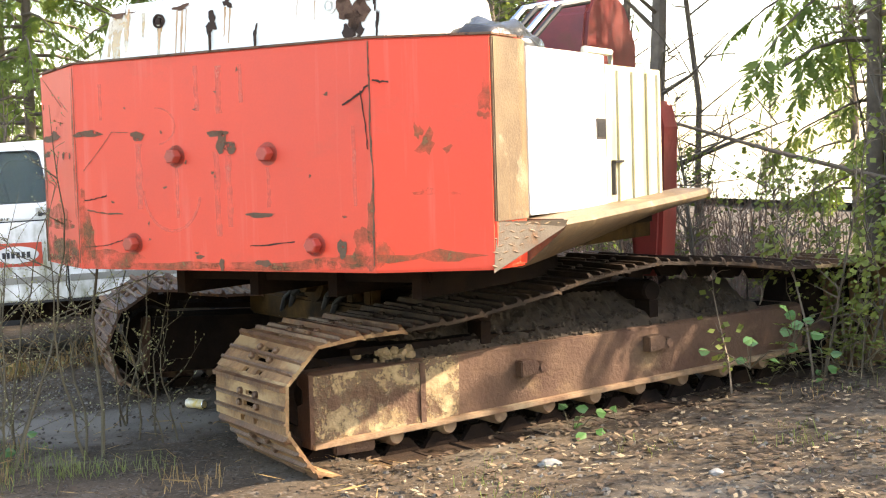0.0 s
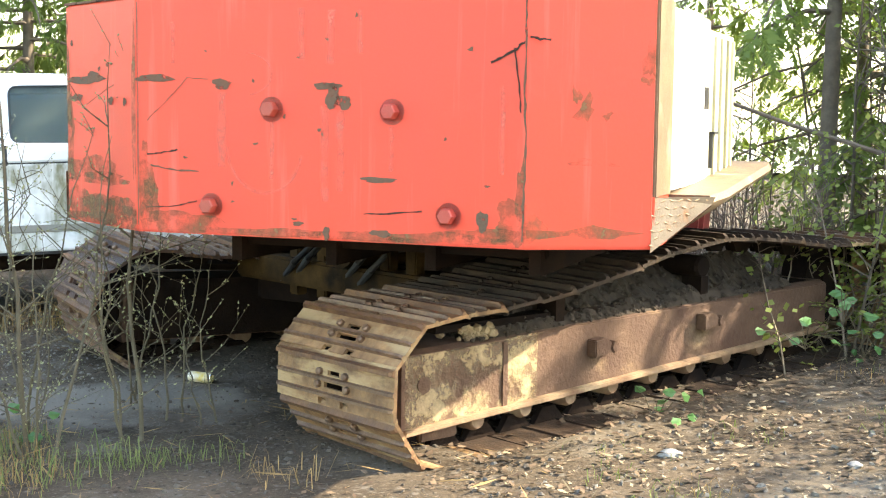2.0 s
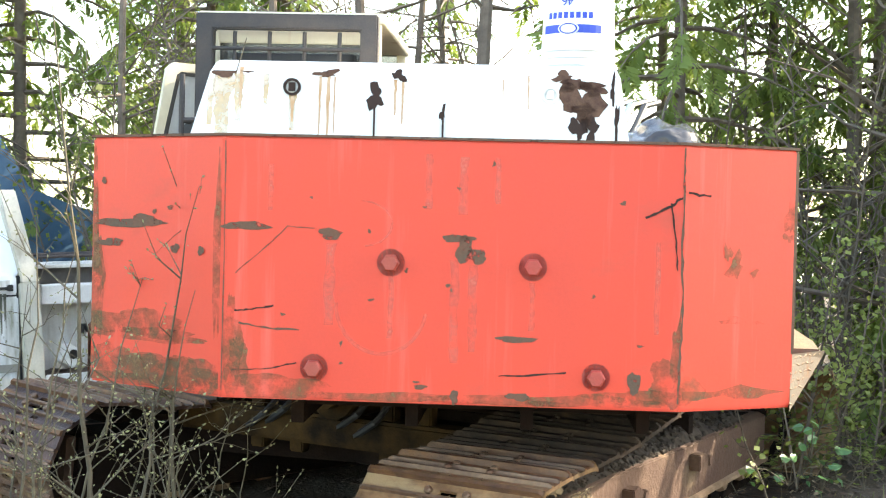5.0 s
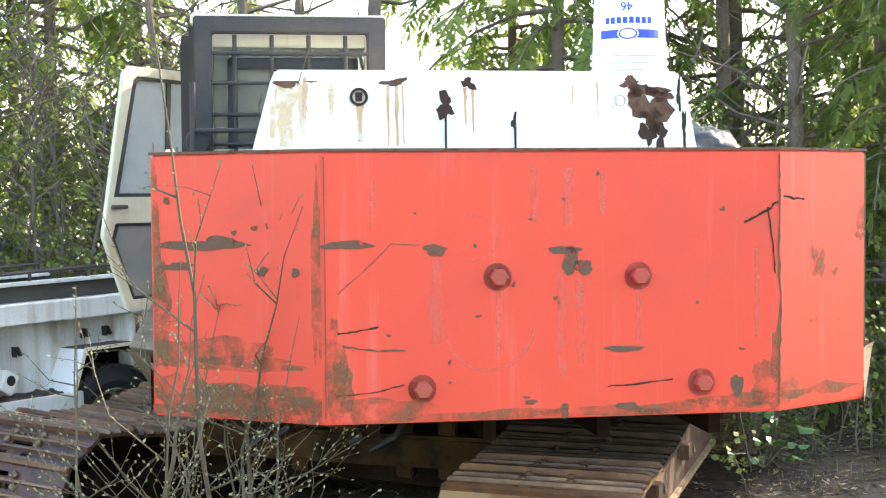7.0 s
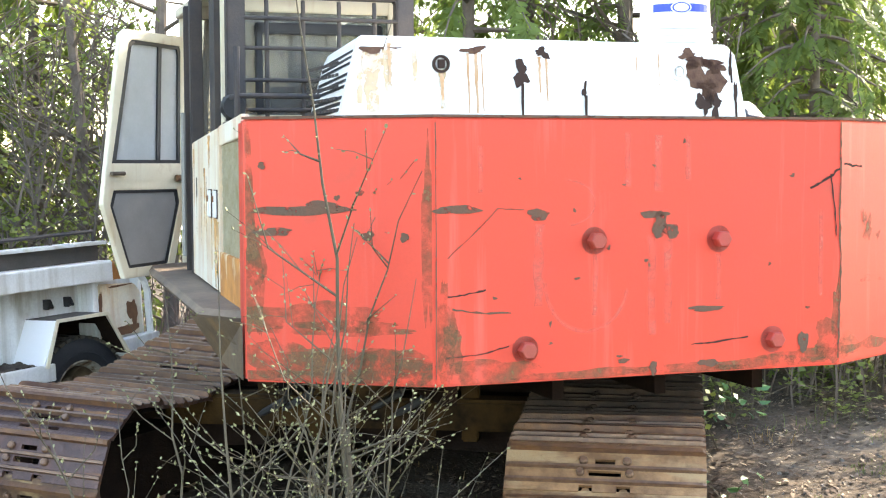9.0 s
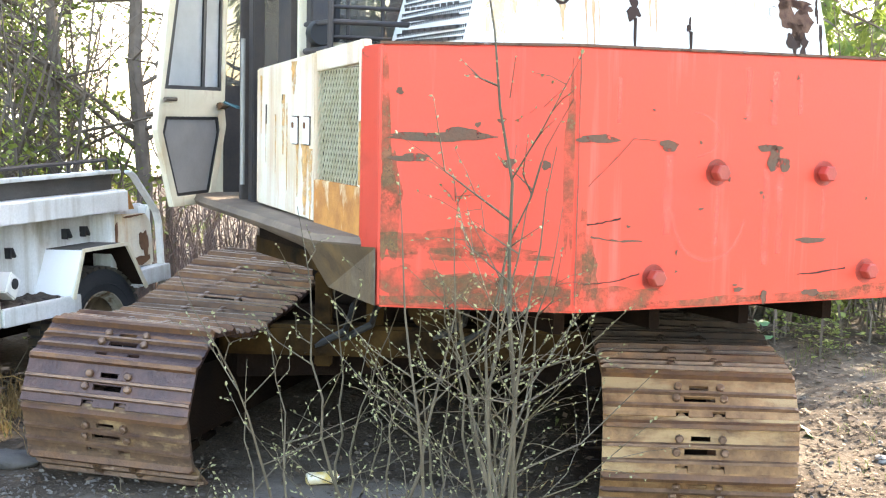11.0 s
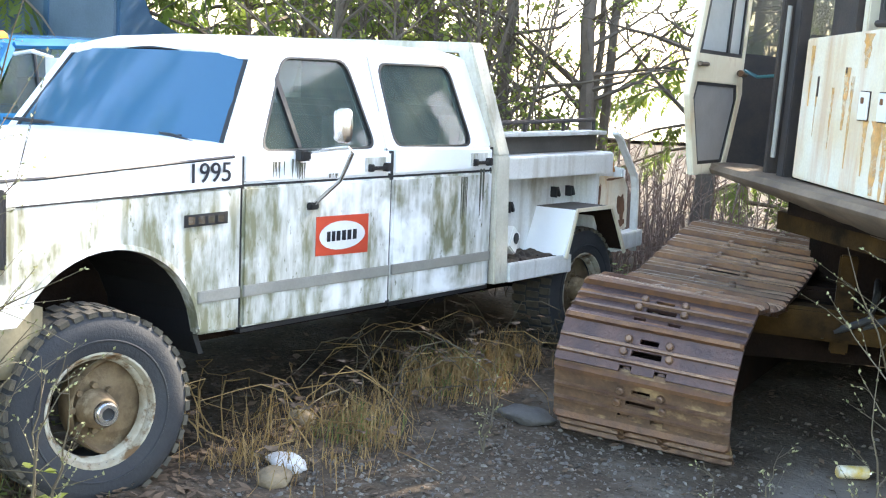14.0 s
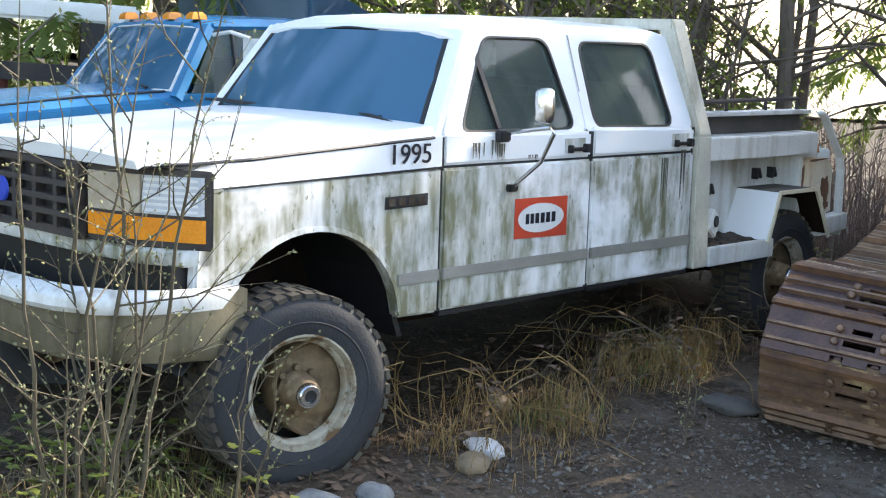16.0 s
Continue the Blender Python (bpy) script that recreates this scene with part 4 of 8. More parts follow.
b = Build(); door_frame(b, [(0.37 + (s - 0.37) * 1.02, 1.8 + (z - 1.8) * 1.02) for s, z in low_i], [(0.37 + (s - 0.37) * 0.92, 1.8 + (z - 1.8) * 0.92) for s, z in low_i], -0.014, 0.0)
part("panel_seal", b, M_BLACK, cd)
b = Build(); door_slab(b, up_i, -0.004, 0.004)
part("door_window", b, M_PLEXI, cd, "cloudy scratched window")
b = Build(); door_frame(b, up_i, [(0.47 + (s - 0.47) * 0.90, 2.55 + (z - 2.55) * 0.94) for s, z in up_i], -0.016, 0.016)
door_slab(b, [(0.47, 2.2), (0.50, 2.2), (0.53, 2.92), (0.50, 2.92)], -0.016, 0.016)
part("window_seal", b, M_BLACK, cd)
part("door_latch", Build().tube(door_pts([(0.05, 2.13), (0.16, 2.13)], -0.04), 0.012), M_DIAMOND, cd)
part("door_latch", Build().tube(door_pts([(0.62, 2.10), (0.70, 2.10)], -0.04), 0.02), M_DIAMOND, cd)
part("rope", Build().tube([D0 + DD * 0.66 + DN * -0.05 + Vector((0, 0, 2.12)), D0 + DD * 0.75 + DN * -0.1 + Vector((0, 0, 2.09)), (-1.60, 2.50, 2.10)], 0.010, 6), mat("teal_rope", (0.06, 0.22, 0.25)), cd)

# boom foot, hoses and lowered arm in front of the house
part("boom_foot", Build().prism([(3.3, 1.2), (4.6, 1.2), (4.6, 2.6), (4.4, 2.88), (4.15, 3.02), (3.9, 3.0), (3.7, 2.8), (3.6, 2.4)], 0.0, 0.50, "x"), M_OLDRED, exc, "dark red boom foot behind the house", bevel=0.03)
for k, (x, w) in enumerate(((0.62, 0.028), (0.71, 0.022), (0.80, 0.026), (0.88, 0.02))):
    part("hose", Build().tube([(x, 1.9, 2.2), (x + 0.02, 2.0, 2.45), (x + 0.12, 2.2, 2.66), (x + 0.22, 2.4, 2.70)], w, 8), M_HOSE if k % 2 else M_CHROME, exc)
part("stick", Build().loft([[Vector((x, u, z)) for x, u in ((1.2 - w, 3.0), (1.2 + w, 3.0), (1.2 + w, 3.3), (1.2 - w, 3.3))] for z, w in ((0.9, 0.09), (1.3, 0.12), (1.9, 0.14), (2.08, 0.10))]), M_OLDRED, exc, "rusty red lowered arm among branches", bevel=0.03)
part("handrail", Build().tube([(1.42, 1.62, 2.24), (1.42, 1.62, 2.33), (1.42, 1.98, 2.33), (1.42, 2.0, 2.2)], 0.022, 8), M_CREAM, exc, smooth=True)

# undercarriage: v forward along the tracks, y to the machine's left
UTRK = UP.inverted() @ TRK
C1 = 0.18      # centre line of the near track
LTRK = pose(-1.961, 8.133, 0.087, 0, 0, 27.5) @ pose(0, 0, 0, 2.1, 3.3, 0)      # the far track, splayed and leaning
ULTRK = UP.inverted() @ LTRK


def track_path(end, sag):
    """Closed path of (v, z) for the chain, sagging on its upper run."""
    top = [(0.0, 0.79), (0.20, 0.795), (0.42, 0.765), (0.75, 0.765), (1.1, 0.83), (1.5, 0.93), (1.9, 1.03), (2.2, 1.07), (2.6, 1.055), (3.1, 1.005), (3.6, 1.0), (end - 0.1, 0.99)] if sag else [(0.0, 0.757), (0.46, 0.783), (0.90, 0.825), (1.37, 0.905), (1.88, 1.003), (2.34, 1.042), (2.85, 1.005), (3.43, 0.945), (3.9, 0.935), (end - 0.1, 0.925)]
    front = [(end + 0.22 * math.cos(a) * 1.6, (0.68 if sag else 0.615) + 0.33 * math.sin(a)) for a in (1.2, 0.6, 0.0, -0.6, -1.2)]
    bottom = [(end - 0.15, 0.18), (2.0, 0.06), (0.1, -0.01)]
    rear = [(-0.10, 0.075), (-0.21, 0.20), (-0.275, 0.34), (-0.27, 0.50), (-0.19, 0.64), (-0.08, 0.725)]
    return top + front + bottom + rear


PITCH = 0.268


def shoe_mesh(name, width, mtl, worn=True):
    """A triple-grouser shoe: plate with two slots and a pair of bolt notches, three ribs, four bolts."""
    b = Build()
    h, L = width / 2, PITCH * 0.965
    z0, z1, e = -0.014, 0.006, L / 2 - 0.034
    for s in (-1, 1):
        y0, y1 = (0.078, h) if s > 0 else (-h, -0.078)
        b.box(-L / 2, e, y0, y1, z0, z1)
        y0, y1 = (0.122, h) if s > 0 else (-h, -0.122)
        b.box(e, L / 2, y0, y1, z0, z1)
        y0, y1 = (0.048, 0.078) if s > 0 else (-0.078, -0.048)
        b.box(-0.052, -0.026, y0, y1, z0, z1)
    b.box(e, L / 2, -0.058, 0.058, z0, z1)
    for x0, x1 in ((-L / 2, -0.052), (-0.026, 0.012), (0.042, e)):
        b.box(x0, x1, -0.078, 0.078, z0, z1)
    for x, w, hh in ((-L / 2 + 0.020, 0.020, 0.036), (-0.006, 0.013, 0.025), (0.074, 0.013, 0.027)):
        k = 0.018
        b.loft([[Vector((x - w, y, z1 - 0.002)), Vector((x + w, y, z1 - 0.002)), Vector((x + w * 0.62, y, z1 + (hh - z1) * q)), Vector((x - w * 0.45, y, z1 + (hh - z1) * q))] for y, q in ((-h, 0.45), (-h + k, 0.95), (-h + 3 * k, 1.0), (h - 3 * k, 1.0), (h - k, 0.95), (h, 0.45))])
    b.prism([(-L / 2 + 0.006, z0), (-L / 2 - 0.016, z0 - 0.012), (-L / 2 - 0.018, z0), (-L / 2, z1)], -h, h, "y")
    for x, y in ((-0.040, 0.105), (-0.040, -0.105), (0.027, 0.118), (0.027, -0.118)):
        b.tube([(x, y, 0.003), (x, y, 0.024), (x, y, 0.031)], [0.021, 0.021, 0.014], 8)
    for s in (-1, 1):
        b.tube([(e + 0.017, s * 0.09, -0.06), (e + 0.017, s * 0.09, -0.022)], 0.022, 8)
    me = b.mesh(name)
    me.materials.append(mtl)
    for m in (M_RIB, M_EDGE) if worn else (mtl, mtl): me.materials.append(m)
    for f in me.polygons:
        if f.center.z > z1 + 0.004: f.material_index = 1 if f.center.x < -0.09 else 2
    return me


def build_track(yc, width, mtl, end, shift, label, base, sag):
    pts = track_path(end, sag)
    # even steps of one shoe along the closed path
    seg = [math.dist(pts[i], pts[(i + 1) % len(pts)]) for i in range(len(pts))]
    total = sum(seg)
    n = round(total / PITCH)
    holder = part("track", Build().box(0.3, end - 0.3, yc - 0.12, yc + 0.12, 0.62, 0.66), M_DARKSTEEL, exc, label, at=base)
    me, muddy = shoe_mesh("track_shoe", width, mtl), shoe_mesh("track_shoe", width, M_MUDSHOE)
    oily_shaded = shoe_mesh("track_shoe", width, M_OILSHADE, False)      # grease and the shade under the machine, both in the shoe colour
    def along(d):
        d %= total
        for i, l in enumerate(seg):
            if d <= l:
                a, c = pts[i], pts[(i + 1) % len(pts)]
                return Vector((a[0] + (c[0] - a[0]) * d / l, yc, a[1] + (c[1] - a[1]) * d / l))
            d -= l
    r2 = random.Random(int(sag) + 7)
    for k in range(n):
        p0, p, p1 = along(total * (k - 0.5 + shift) / n), along(total * (k + shift) / n), along(total * (k + 0.5 + shift) / n)
        t = (p1 - p0).normalized()
        x = -t; z = Vector((t.z, 0, -t.x)) * -1
        y = z.cross(x)
        m = Matrix(((x.x, y.x, z.x, p.x), (x.y, y.y, z.y, p.y), (x.z, y.z, z.z, p.z), (0, 0, 0, 1)))
        part("track_shoe", muddy if sag and p.x < 0.35 and 0.03 < p.z < 0.36 else oily_shaded if not sag and (p.z > 0.5 and 0.34 < p.x < 3.6 or p.z < 0.2 and p.x > 0.3) else me, mtl, holder, at=m @ pose(0, 0, 0, r2.uniform(-0.8, 0.8), r2.uniform(-1.5, 1.5), 0))
    # chain links under the shoes, seen from the side
    b = Build()
    for k in range(n):
        p0, p1 = along(total * (k - 0.45) / n), along(total * (k + 0.45) / n)
        c = (p0 + p1) / 2
        t = (p1 - p0).normalized(); nn = Vector((t.z, 0, -t.x)) * -1
        for dy in (-0.12, 0.12):
            ring = [[q - nn * 0.015 + Vector((0, dy + e, 0)) for q in (p0, p1)] + [q - nn * 0.10 + Vector((0, dy + e, 0)) for q in (c + t * 0.05, c - t * 0.05)] for e in (-0.02, 0.02)]
            b.loft(ring)
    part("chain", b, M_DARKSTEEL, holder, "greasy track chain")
    return holder


build_track(C1, 0.96, M_SHOE, 4.28, 0.25, "rusty mud-caked crawler track", UTRK, False)
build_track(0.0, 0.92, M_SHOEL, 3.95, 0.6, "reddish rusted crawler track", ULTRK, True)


def side_frame(y_out, y_in, mtl, name, base):
    """The long beam of one track, with flange, rib, lugs and rollers; sloping with the ground."""
    def zb(v): return 0.136 + 0.051 * v
    def zt(v): return 0.54 + 0.023 * v + (0.015 if v > 0.7 else 0)
    s = 1 if y_in > y_out else -1
    b = Build()
    vs = [0.0, 0.35, 0.70, 1.2, 2.0, 2.8, 3.78]
    b.loft([[Vector((v, y_out, zb(v))), Vector((v, y_out, zt(v))), Vector((v, y_out + s * 0.05, zt(v) + 0.02)), Vector((v, y_in, zt(v) + 0.02)), Vector((v, y_in, zb(v)))] for v in vs])
    fl = Build().loft([[Vector((v, y_out - s * 0.03, zb(v) - 0.005)), Vector((v, y_out - s * 0.03, zb(v) + 0.025)), Vector((v, y_out + s * 0.02, zb(v) + 0.035)), Vector((v, y_out + s * 0.02, zb(v) - 0.005))] for v in vs])
    f = part(name, b, mtl, exc, "rusty track side beam with dried mud", bevel=0.006, at=base)
    part("flange", fl, M_FLANGE, f, "tan lower flange with its lit edge in the colour", bevel=0.005)
    part("rib", Build().box(0.70, 0.735, min(y_out - s * 0.012, y_out), max(y_out - s * 0.012, y_out), 0.19, 0.55), mtl, f)
    b = Build()
    g = random.Random(int(abs(y_out) * 50) + 2)
    n, mm = 32, 10
    vs2, fs2 = [], []
    for k in range(n + 1):
        for q in range(mm + 1):
            v, t = 0.015 + 0.95 * k / n, q / mm
            vs2.append(Vector((v, y_out - s * (0.003 + 0.012 * max(0.0, noise.noise((v * 9, t * 5, 3.0))) + 0.004 * g.random()), zb(v) + 0.03 + (zt(v) - zb(v) - 0.03) * t)))
    fs2 = [(k * (mm + 1) + q, k * (mm + 1) + q + 1, (k + 1) * (mm + 1) + q + 1, (k + 1) * (mm + 1) + q) for k in range(n) for q in range(mm)]
    part("dried_mud", b.add(vs2, fs2), M_MUD, f, "sunlit tan dried mud", smooth=True)
    part("end_plate", Build().box(-0.012, 0.012, min(y_out - s * 0.008, y_in), max(y_out - s * 0.008, y_in), 0.135, 0.55), mtl, f)
    for v, z in ((1.43, 0.458), (2.42, 0.517)):
        yo = y_out - s * 0.075
        part("lug", Build().prism([(v - 0.06, z - 0.06), (v + 0.10, z - 0.04), (v + 0.10, z + 0.0), (v + 0.03, z + 0.05), (v - 0.06, z + 0.04)], min(yo, y_out), max(yo, y_out), "y").tube([(v + 0.1, yo - s * 0.01, z - 0.01), (v + 0.1, y_out, z - 0.01)], 0.035, 10), mtl, f, bevel=0.006)
    part("cover", Build().ring([(0.0, 0.0), (0.04, 0.0), (0.045, 0.012), (0.0, 0.016)], (0.14, y_out, 0.385), (0, -s, 0), 16), mtl, f, smooth=True)
    part("toe_guard", Build().box(0.16, 0.42, min(y_out + s * 0.04, y_out + s * 0.2), max(y_out + s * 0.04, y_out + s * 0.2), 0.07, 0.17), mtl, f, bevel=0.01)
    for k in range(9):
        v = 0.55 + k * 0.36
        part("roller", Build().ring([(0.0, 0.0), (0.045, 0.0), (0.06, 0.03), (0.06, 0.3), (0.0, 0.3)], (v, y_out + s * 0.02, zb(v) - 0.025), (0, s, 0), 16), M_FLANGE, f, smooth=True)
    # sprocket and idler drums inside the track
    for v, z, r in ((0.08, 0.42, 0.20), (3.95, 0.66, 0.20)):
        part("drive_wheel", Build().ring([(0.0, -0.02), (r * 0.5, -0.02), (r * 0.55, 0.05), (r, 0.05), (r, 0.25), (0.0, 0.25)], (v, y_out + s * 0.1, z), (0, s, 0), 24), M_DARKSTEEL, f, smooth=True)
    for v in (1.2, 2.5):
        z = zt(v) + 0.16
        part("carrier_roller", Build().ring([(0.0, 0.0), (0.06, 0.0), (0.07, 0.02), (0.07, 0.3), (0.0, 0.3)], (v, y_out + s * 0.06, z + 0.06), (0, s, 0), 14).box(v - 0.035, v + 0.035, min(y_out + s * 0.05, y_out + s * 0.2), max(y_out + s * 0.05, y_out + s * 0.2), zt(v), z), M_DARKSTEEL, f)
    return f

side_frame(-0.03, 0.42, M_BEAM, "side_beam", UTRK)
side_frame(0.22, -0.2, M_BEAM, "side_beam", ULTRK)
# inner faces close the far track's frame
part("inner_beam", Build().loft([[Vector((v, -0.23, 0.15 + 0.05 * v)), Vector((v, -0.23, 0.56 + 0.03 * v)), Vector((v, 0.11, 0.56 + 0.03 * v)), Vector((v, 0.11, 0.15 + 0.05 * v))] for v in (0.05, 1.5, 3.5)]), M_DARKSTEEL, exc, at=ULTRK)
part("inner_drum", Build().ring([(0.0, 0.0), (0.18, 0.0), (0.2, 0.03), (0.2, 0.3), (0.0, 0.3)], (0.10, 0.25, 0.41), (0, 1, 0), 28), M_DARKSTEEL, exc, at=UTRK, smooth=True)
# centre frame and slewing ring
cf = part("centre_frame", Build().box(1.3, 2.9, 0.5, 2.8, 0.50, 0.86).prism([(0.95, 0.45), (1.3, 0.45), (1.5, 1.2), (1.5, 2.1), (1.3, 2.85), (0.95, 2.85), (1.25, 1.7)], 0.46, 0.78), M_DARKSTEEL, exc, "greasy centre frame, blackened for the shade under the house", bevel=0.02, at=UTRK)
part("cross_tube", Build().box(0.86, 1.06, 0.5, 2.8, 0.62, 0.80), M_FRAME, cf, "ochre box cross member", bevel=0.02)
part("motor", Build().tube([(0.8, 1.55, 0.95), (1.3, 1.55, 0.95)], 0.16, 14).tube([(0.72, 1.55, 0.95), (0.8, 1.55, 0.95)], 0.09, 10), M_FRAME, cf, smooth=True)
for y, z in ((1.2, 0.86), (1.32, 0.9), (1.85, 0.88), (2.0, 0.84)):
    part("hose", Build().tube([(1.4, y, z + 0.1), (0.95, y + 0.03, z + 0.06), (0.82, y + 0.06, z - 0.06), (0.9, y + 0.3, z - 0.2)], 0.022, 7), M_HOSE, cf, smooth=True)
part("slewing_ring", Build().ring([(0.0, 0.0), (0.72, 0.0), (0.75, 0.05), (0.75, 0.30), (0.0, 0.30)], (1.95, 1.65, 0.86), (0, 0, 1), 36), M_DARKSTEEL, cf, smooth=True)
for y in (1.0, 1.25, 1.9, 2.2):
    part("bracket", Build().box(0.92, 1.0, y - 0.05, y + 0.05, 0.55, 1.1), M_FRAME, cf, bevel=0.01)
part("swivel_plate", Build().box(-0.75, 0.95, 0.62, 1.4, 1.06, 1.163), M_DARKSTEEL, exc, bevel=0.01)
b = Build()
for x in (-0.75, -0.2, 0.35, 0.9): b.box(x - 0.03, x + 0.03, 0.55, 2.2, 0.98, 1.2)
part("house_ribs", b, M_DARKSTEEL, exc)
# dirt heaped on the near beam
r3 = random.Random(8)
nv, ny = 120, 8
def heap(v, t):
    """Height of the soil lying on the beam; t runs from its outer edge inwards."""
    edge = min(1.0, 5 * t) * min(1.0, max(0.0, (v - 0.5) * 4))
    return 0.556 + 0.028 * v + edge * (0.055 + 0.24 * max(0.0, t - 0.35) + 0.06 * noise.noise((v * 2.2, t, 1.0)) + 0.035 * noise.noise((v * 9, t * 3, 4.0)) + 0.022 * noise.noise((v * 24, t * 8, 7.0)))
vs2 = [Vector((0.45 + 2.95 * k / nv, -0.01 + 0.36 * q / ny, heap(0.45 + 2.95 * k / nv, q / ny))) for k in range(nv + 1) for q in range(ny + 1)]
tagged(part("caked_soil", Build().add(vs2, [(k * (ny + 1) + q, k * (ny + 1) + q + 1, (k + 1) * (ny + 1) + q + 1, (k + 1) * (ny + 1) + q) for k in range(nv) for q in range(ny)]), M_SOIL, exc, "dark caked soil and debris on the beam", at=UTRK), kind="stuff")
b = Build()
for k in range(620):
    v, t = r3.uniform(0.5, 3.35), r3.random() ** 1.4
    c = r3.uniform(0.006, 0.022)
    b.ring([(0.0005, -c * 0.7), (c * r3.uniform(0.6, 1), -c * 0.3), (c * r3.uniform(0.6, 1), c * 0.3), (0.0005, c * 0.8)], (v, -0.01 + 0.36 * t, heap(v, t) + c * 0.2), (r3.uniform(-1, 1), r3.uniform(-1, 1), 1), 5)
lump = Build()
for k in range(46):
    v, c = r3.gauss(0.60, 0.09), r3.uniform(0.012, 0.04)
    lump.ring([(0.0005, -c * 0.7), (c * r3.uniform(0.6, 1), -c * 0.3), (c * r3.uniform(0.6, 1), c * 0.3), (0.0005, c * 0.8)], (v, 0.02 + 0.12 * r3.random(), 0.565 + 0.02 * v + r3.uniform(0, 0.06)), (r3.uniform(-1, 1), r3.uniform(-1, 1), 1), 7)
tagged(part("mud_lump", lump, mat("dry_mud_lump", (0.36, 0.255, 0.145), (0.17, 0.11, 0.06), scale=14, rough=0.95, bump=0.8, fine=40), exc, "crumbled tan mud on the beam", at=UTRK), kind="stuff")
tagged(part("loose_soil", b, M_SOIL, exc, "loose clods of soil", at=UTRK), kind="stuff")

# ---- white crew-cab truck: x to its rear, y to its far side ----
truck = thing("pickup_truck", TRUCK, "white crew cab utility truck, algae-stained, front wheel turned, parked on dirt", "truck")
B0, B1 = 0.15, 1.90


def both(f):
    """Builds a side piece for the near and the far side."""
    for near in (True, False):
        f(lambda d: B0 + d if near else B1 - d, near)


def arc(cx, cz, r, a0, a1, n=12):
    return [(cx + r * math.cos(radians(a0 + (a1 - a0) * k / n)), cz + r * math.sin(radians(a0 + (a1 - a0) * k / n))) for k in range(n + 1)]


def side_slab(pts, y, d0, d1):
    lo, hi = sorted((y(d0), y(d1)))
    return Build().prism(pts, lo, hi, "y")


ZB = 1.265   # body crease
fend = [(-0.44, 0.83)] + [(0.165 + 0.50 * math.cos(radians(a)), 0.585 + 0.445 * math.sin(radians(a))) for a in range(148, 0, -10)] + [(0.67, 0.60), (0.93, 0.595), (0.93, ZB), (0.4, ZB - 0.01), (-0.3, 1.245), (-0.41, 1.24), (-0.425, 1.2), (-0.43, 1.0)]
def fender(y, near):
    f = part("front_fender", side_slab(fend, y, 0.0, 0.06), M_ALGAE if near else M_TRUCK, truck, "white front fender stained with algae" if near else "", bevel=0.012)
    part("wheel_well", Build().prism([(0.72, 0.5)] + [(0.165 + 0.52 * math.cos(radians(a)), 0.585 + 0.455 * math.sin(radians(a))) for a in range(0, 181, 15)] + [(-0.46, 0.5), (-0.47, 0.5)] + [(0.165 + 0.55 * math.cos(radians(a)), 0.585 + 0.485 * math.sin(radians(a))) for a in range(180, -1, -15)] + [(0.75, 0.5)], *sorted((y(0.05), y(0.65))), "y"), M_BLACK, f)
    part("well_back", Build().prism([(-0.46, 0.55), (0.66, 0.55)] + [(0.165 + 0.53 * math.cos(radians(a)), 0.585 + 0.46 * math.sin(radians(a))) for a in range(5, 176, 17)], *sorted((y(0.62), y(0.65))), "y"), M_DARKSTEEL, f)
    lip = [(math.cos(radians(a)), math.sin(radians(a))) for a in range(150, 0, -9)]
    part("arch_lip", Build().loft([[Vector((0.165 + 0.50 * cx, y(-0.012), 0.585 + 0.445 * cz)), Vector((0.165 + 0.50 * cx, y(0.02), 0.585 + 0.445 * cz)), Vector((0.165 + 0.525 * cx, y(0.02), 0.585 + 0.47 * cz)), Vector((0.165 + 0.522 * cx, y(-0.006), 0.585 + 0.467 * cz))] for cx, cz in lip]), M_ALGAE, f, smooth=True)
both(fender)
part("upper_fender", Build().loft([[Vector((x, B0 + 0.004, z0)), Vector((x, B0 + 0.006, z1 - 0.015)), Vector((x, B0 + 0.05, z1)), Vector((x, B0 + 0.30, z1 + 0.02)), Vector((x, B0 + 0.30, z0))] for x, z0, z1 in ((-0.42, 1.235, 1.30), (-0.2, 1.24, 1.345), (0.3, 1.25, 1.39), (0.93, 1.262, 1.42))]), M_TRUCK, truck, smooth=True)
part("upper_fender", Build().loft([[Vector((x, B1 - 0.004, z0)), Vector((x, B1 - 0.006, z1 - 0.015)), Vector((x, B1 - 0.05, z1)), Vector((x, B1 - 0.30, z1 + 0.02)), Vector((x, B1 - 0.30, z0))] for x, z0, z1 in ((-0.42, 1.235, 1.30), (-0.2, 1.24, 1.345), (0.3, 1.25, 1.39), (0.93, 1.262, 1.42))]), M_TRUCK, truck, smooth=True)
# hood
rings = []
for x, z in ((-0.625, 1.345), (-0.60, 1.358), (-0.42, 1.375), (0.0, 1.40), (0.5, 1.43), (0.90, 1.45)):
    hw = 0.76 + 0.10 * min(1, (x + 0.66) / 0.5)
    c = (B0 + B1) / 2
    rings.append([Vector((x, c - hw, z - (0.03 if x < -0.5 else 0.05)))] + [Vector((x + 0.03 * (1 - abs(k) / 4) * (x < -0.5) * -1, c + hw * k / 4 * 0.97, z + 0.03 * (1 - (k / 4) ** 2))) for k in range(-4, 5)] + [Vector((x, c + hw, z - (0.03 if x < -0.5 else 0.05))), Vector((x, c, z - (0.03 if x < -0.5 else 0.09)))])
hood2 = part("hood", Build().loft(rings), M_TRUCK, truck, "white hood with a dark shut line", smooth=True)
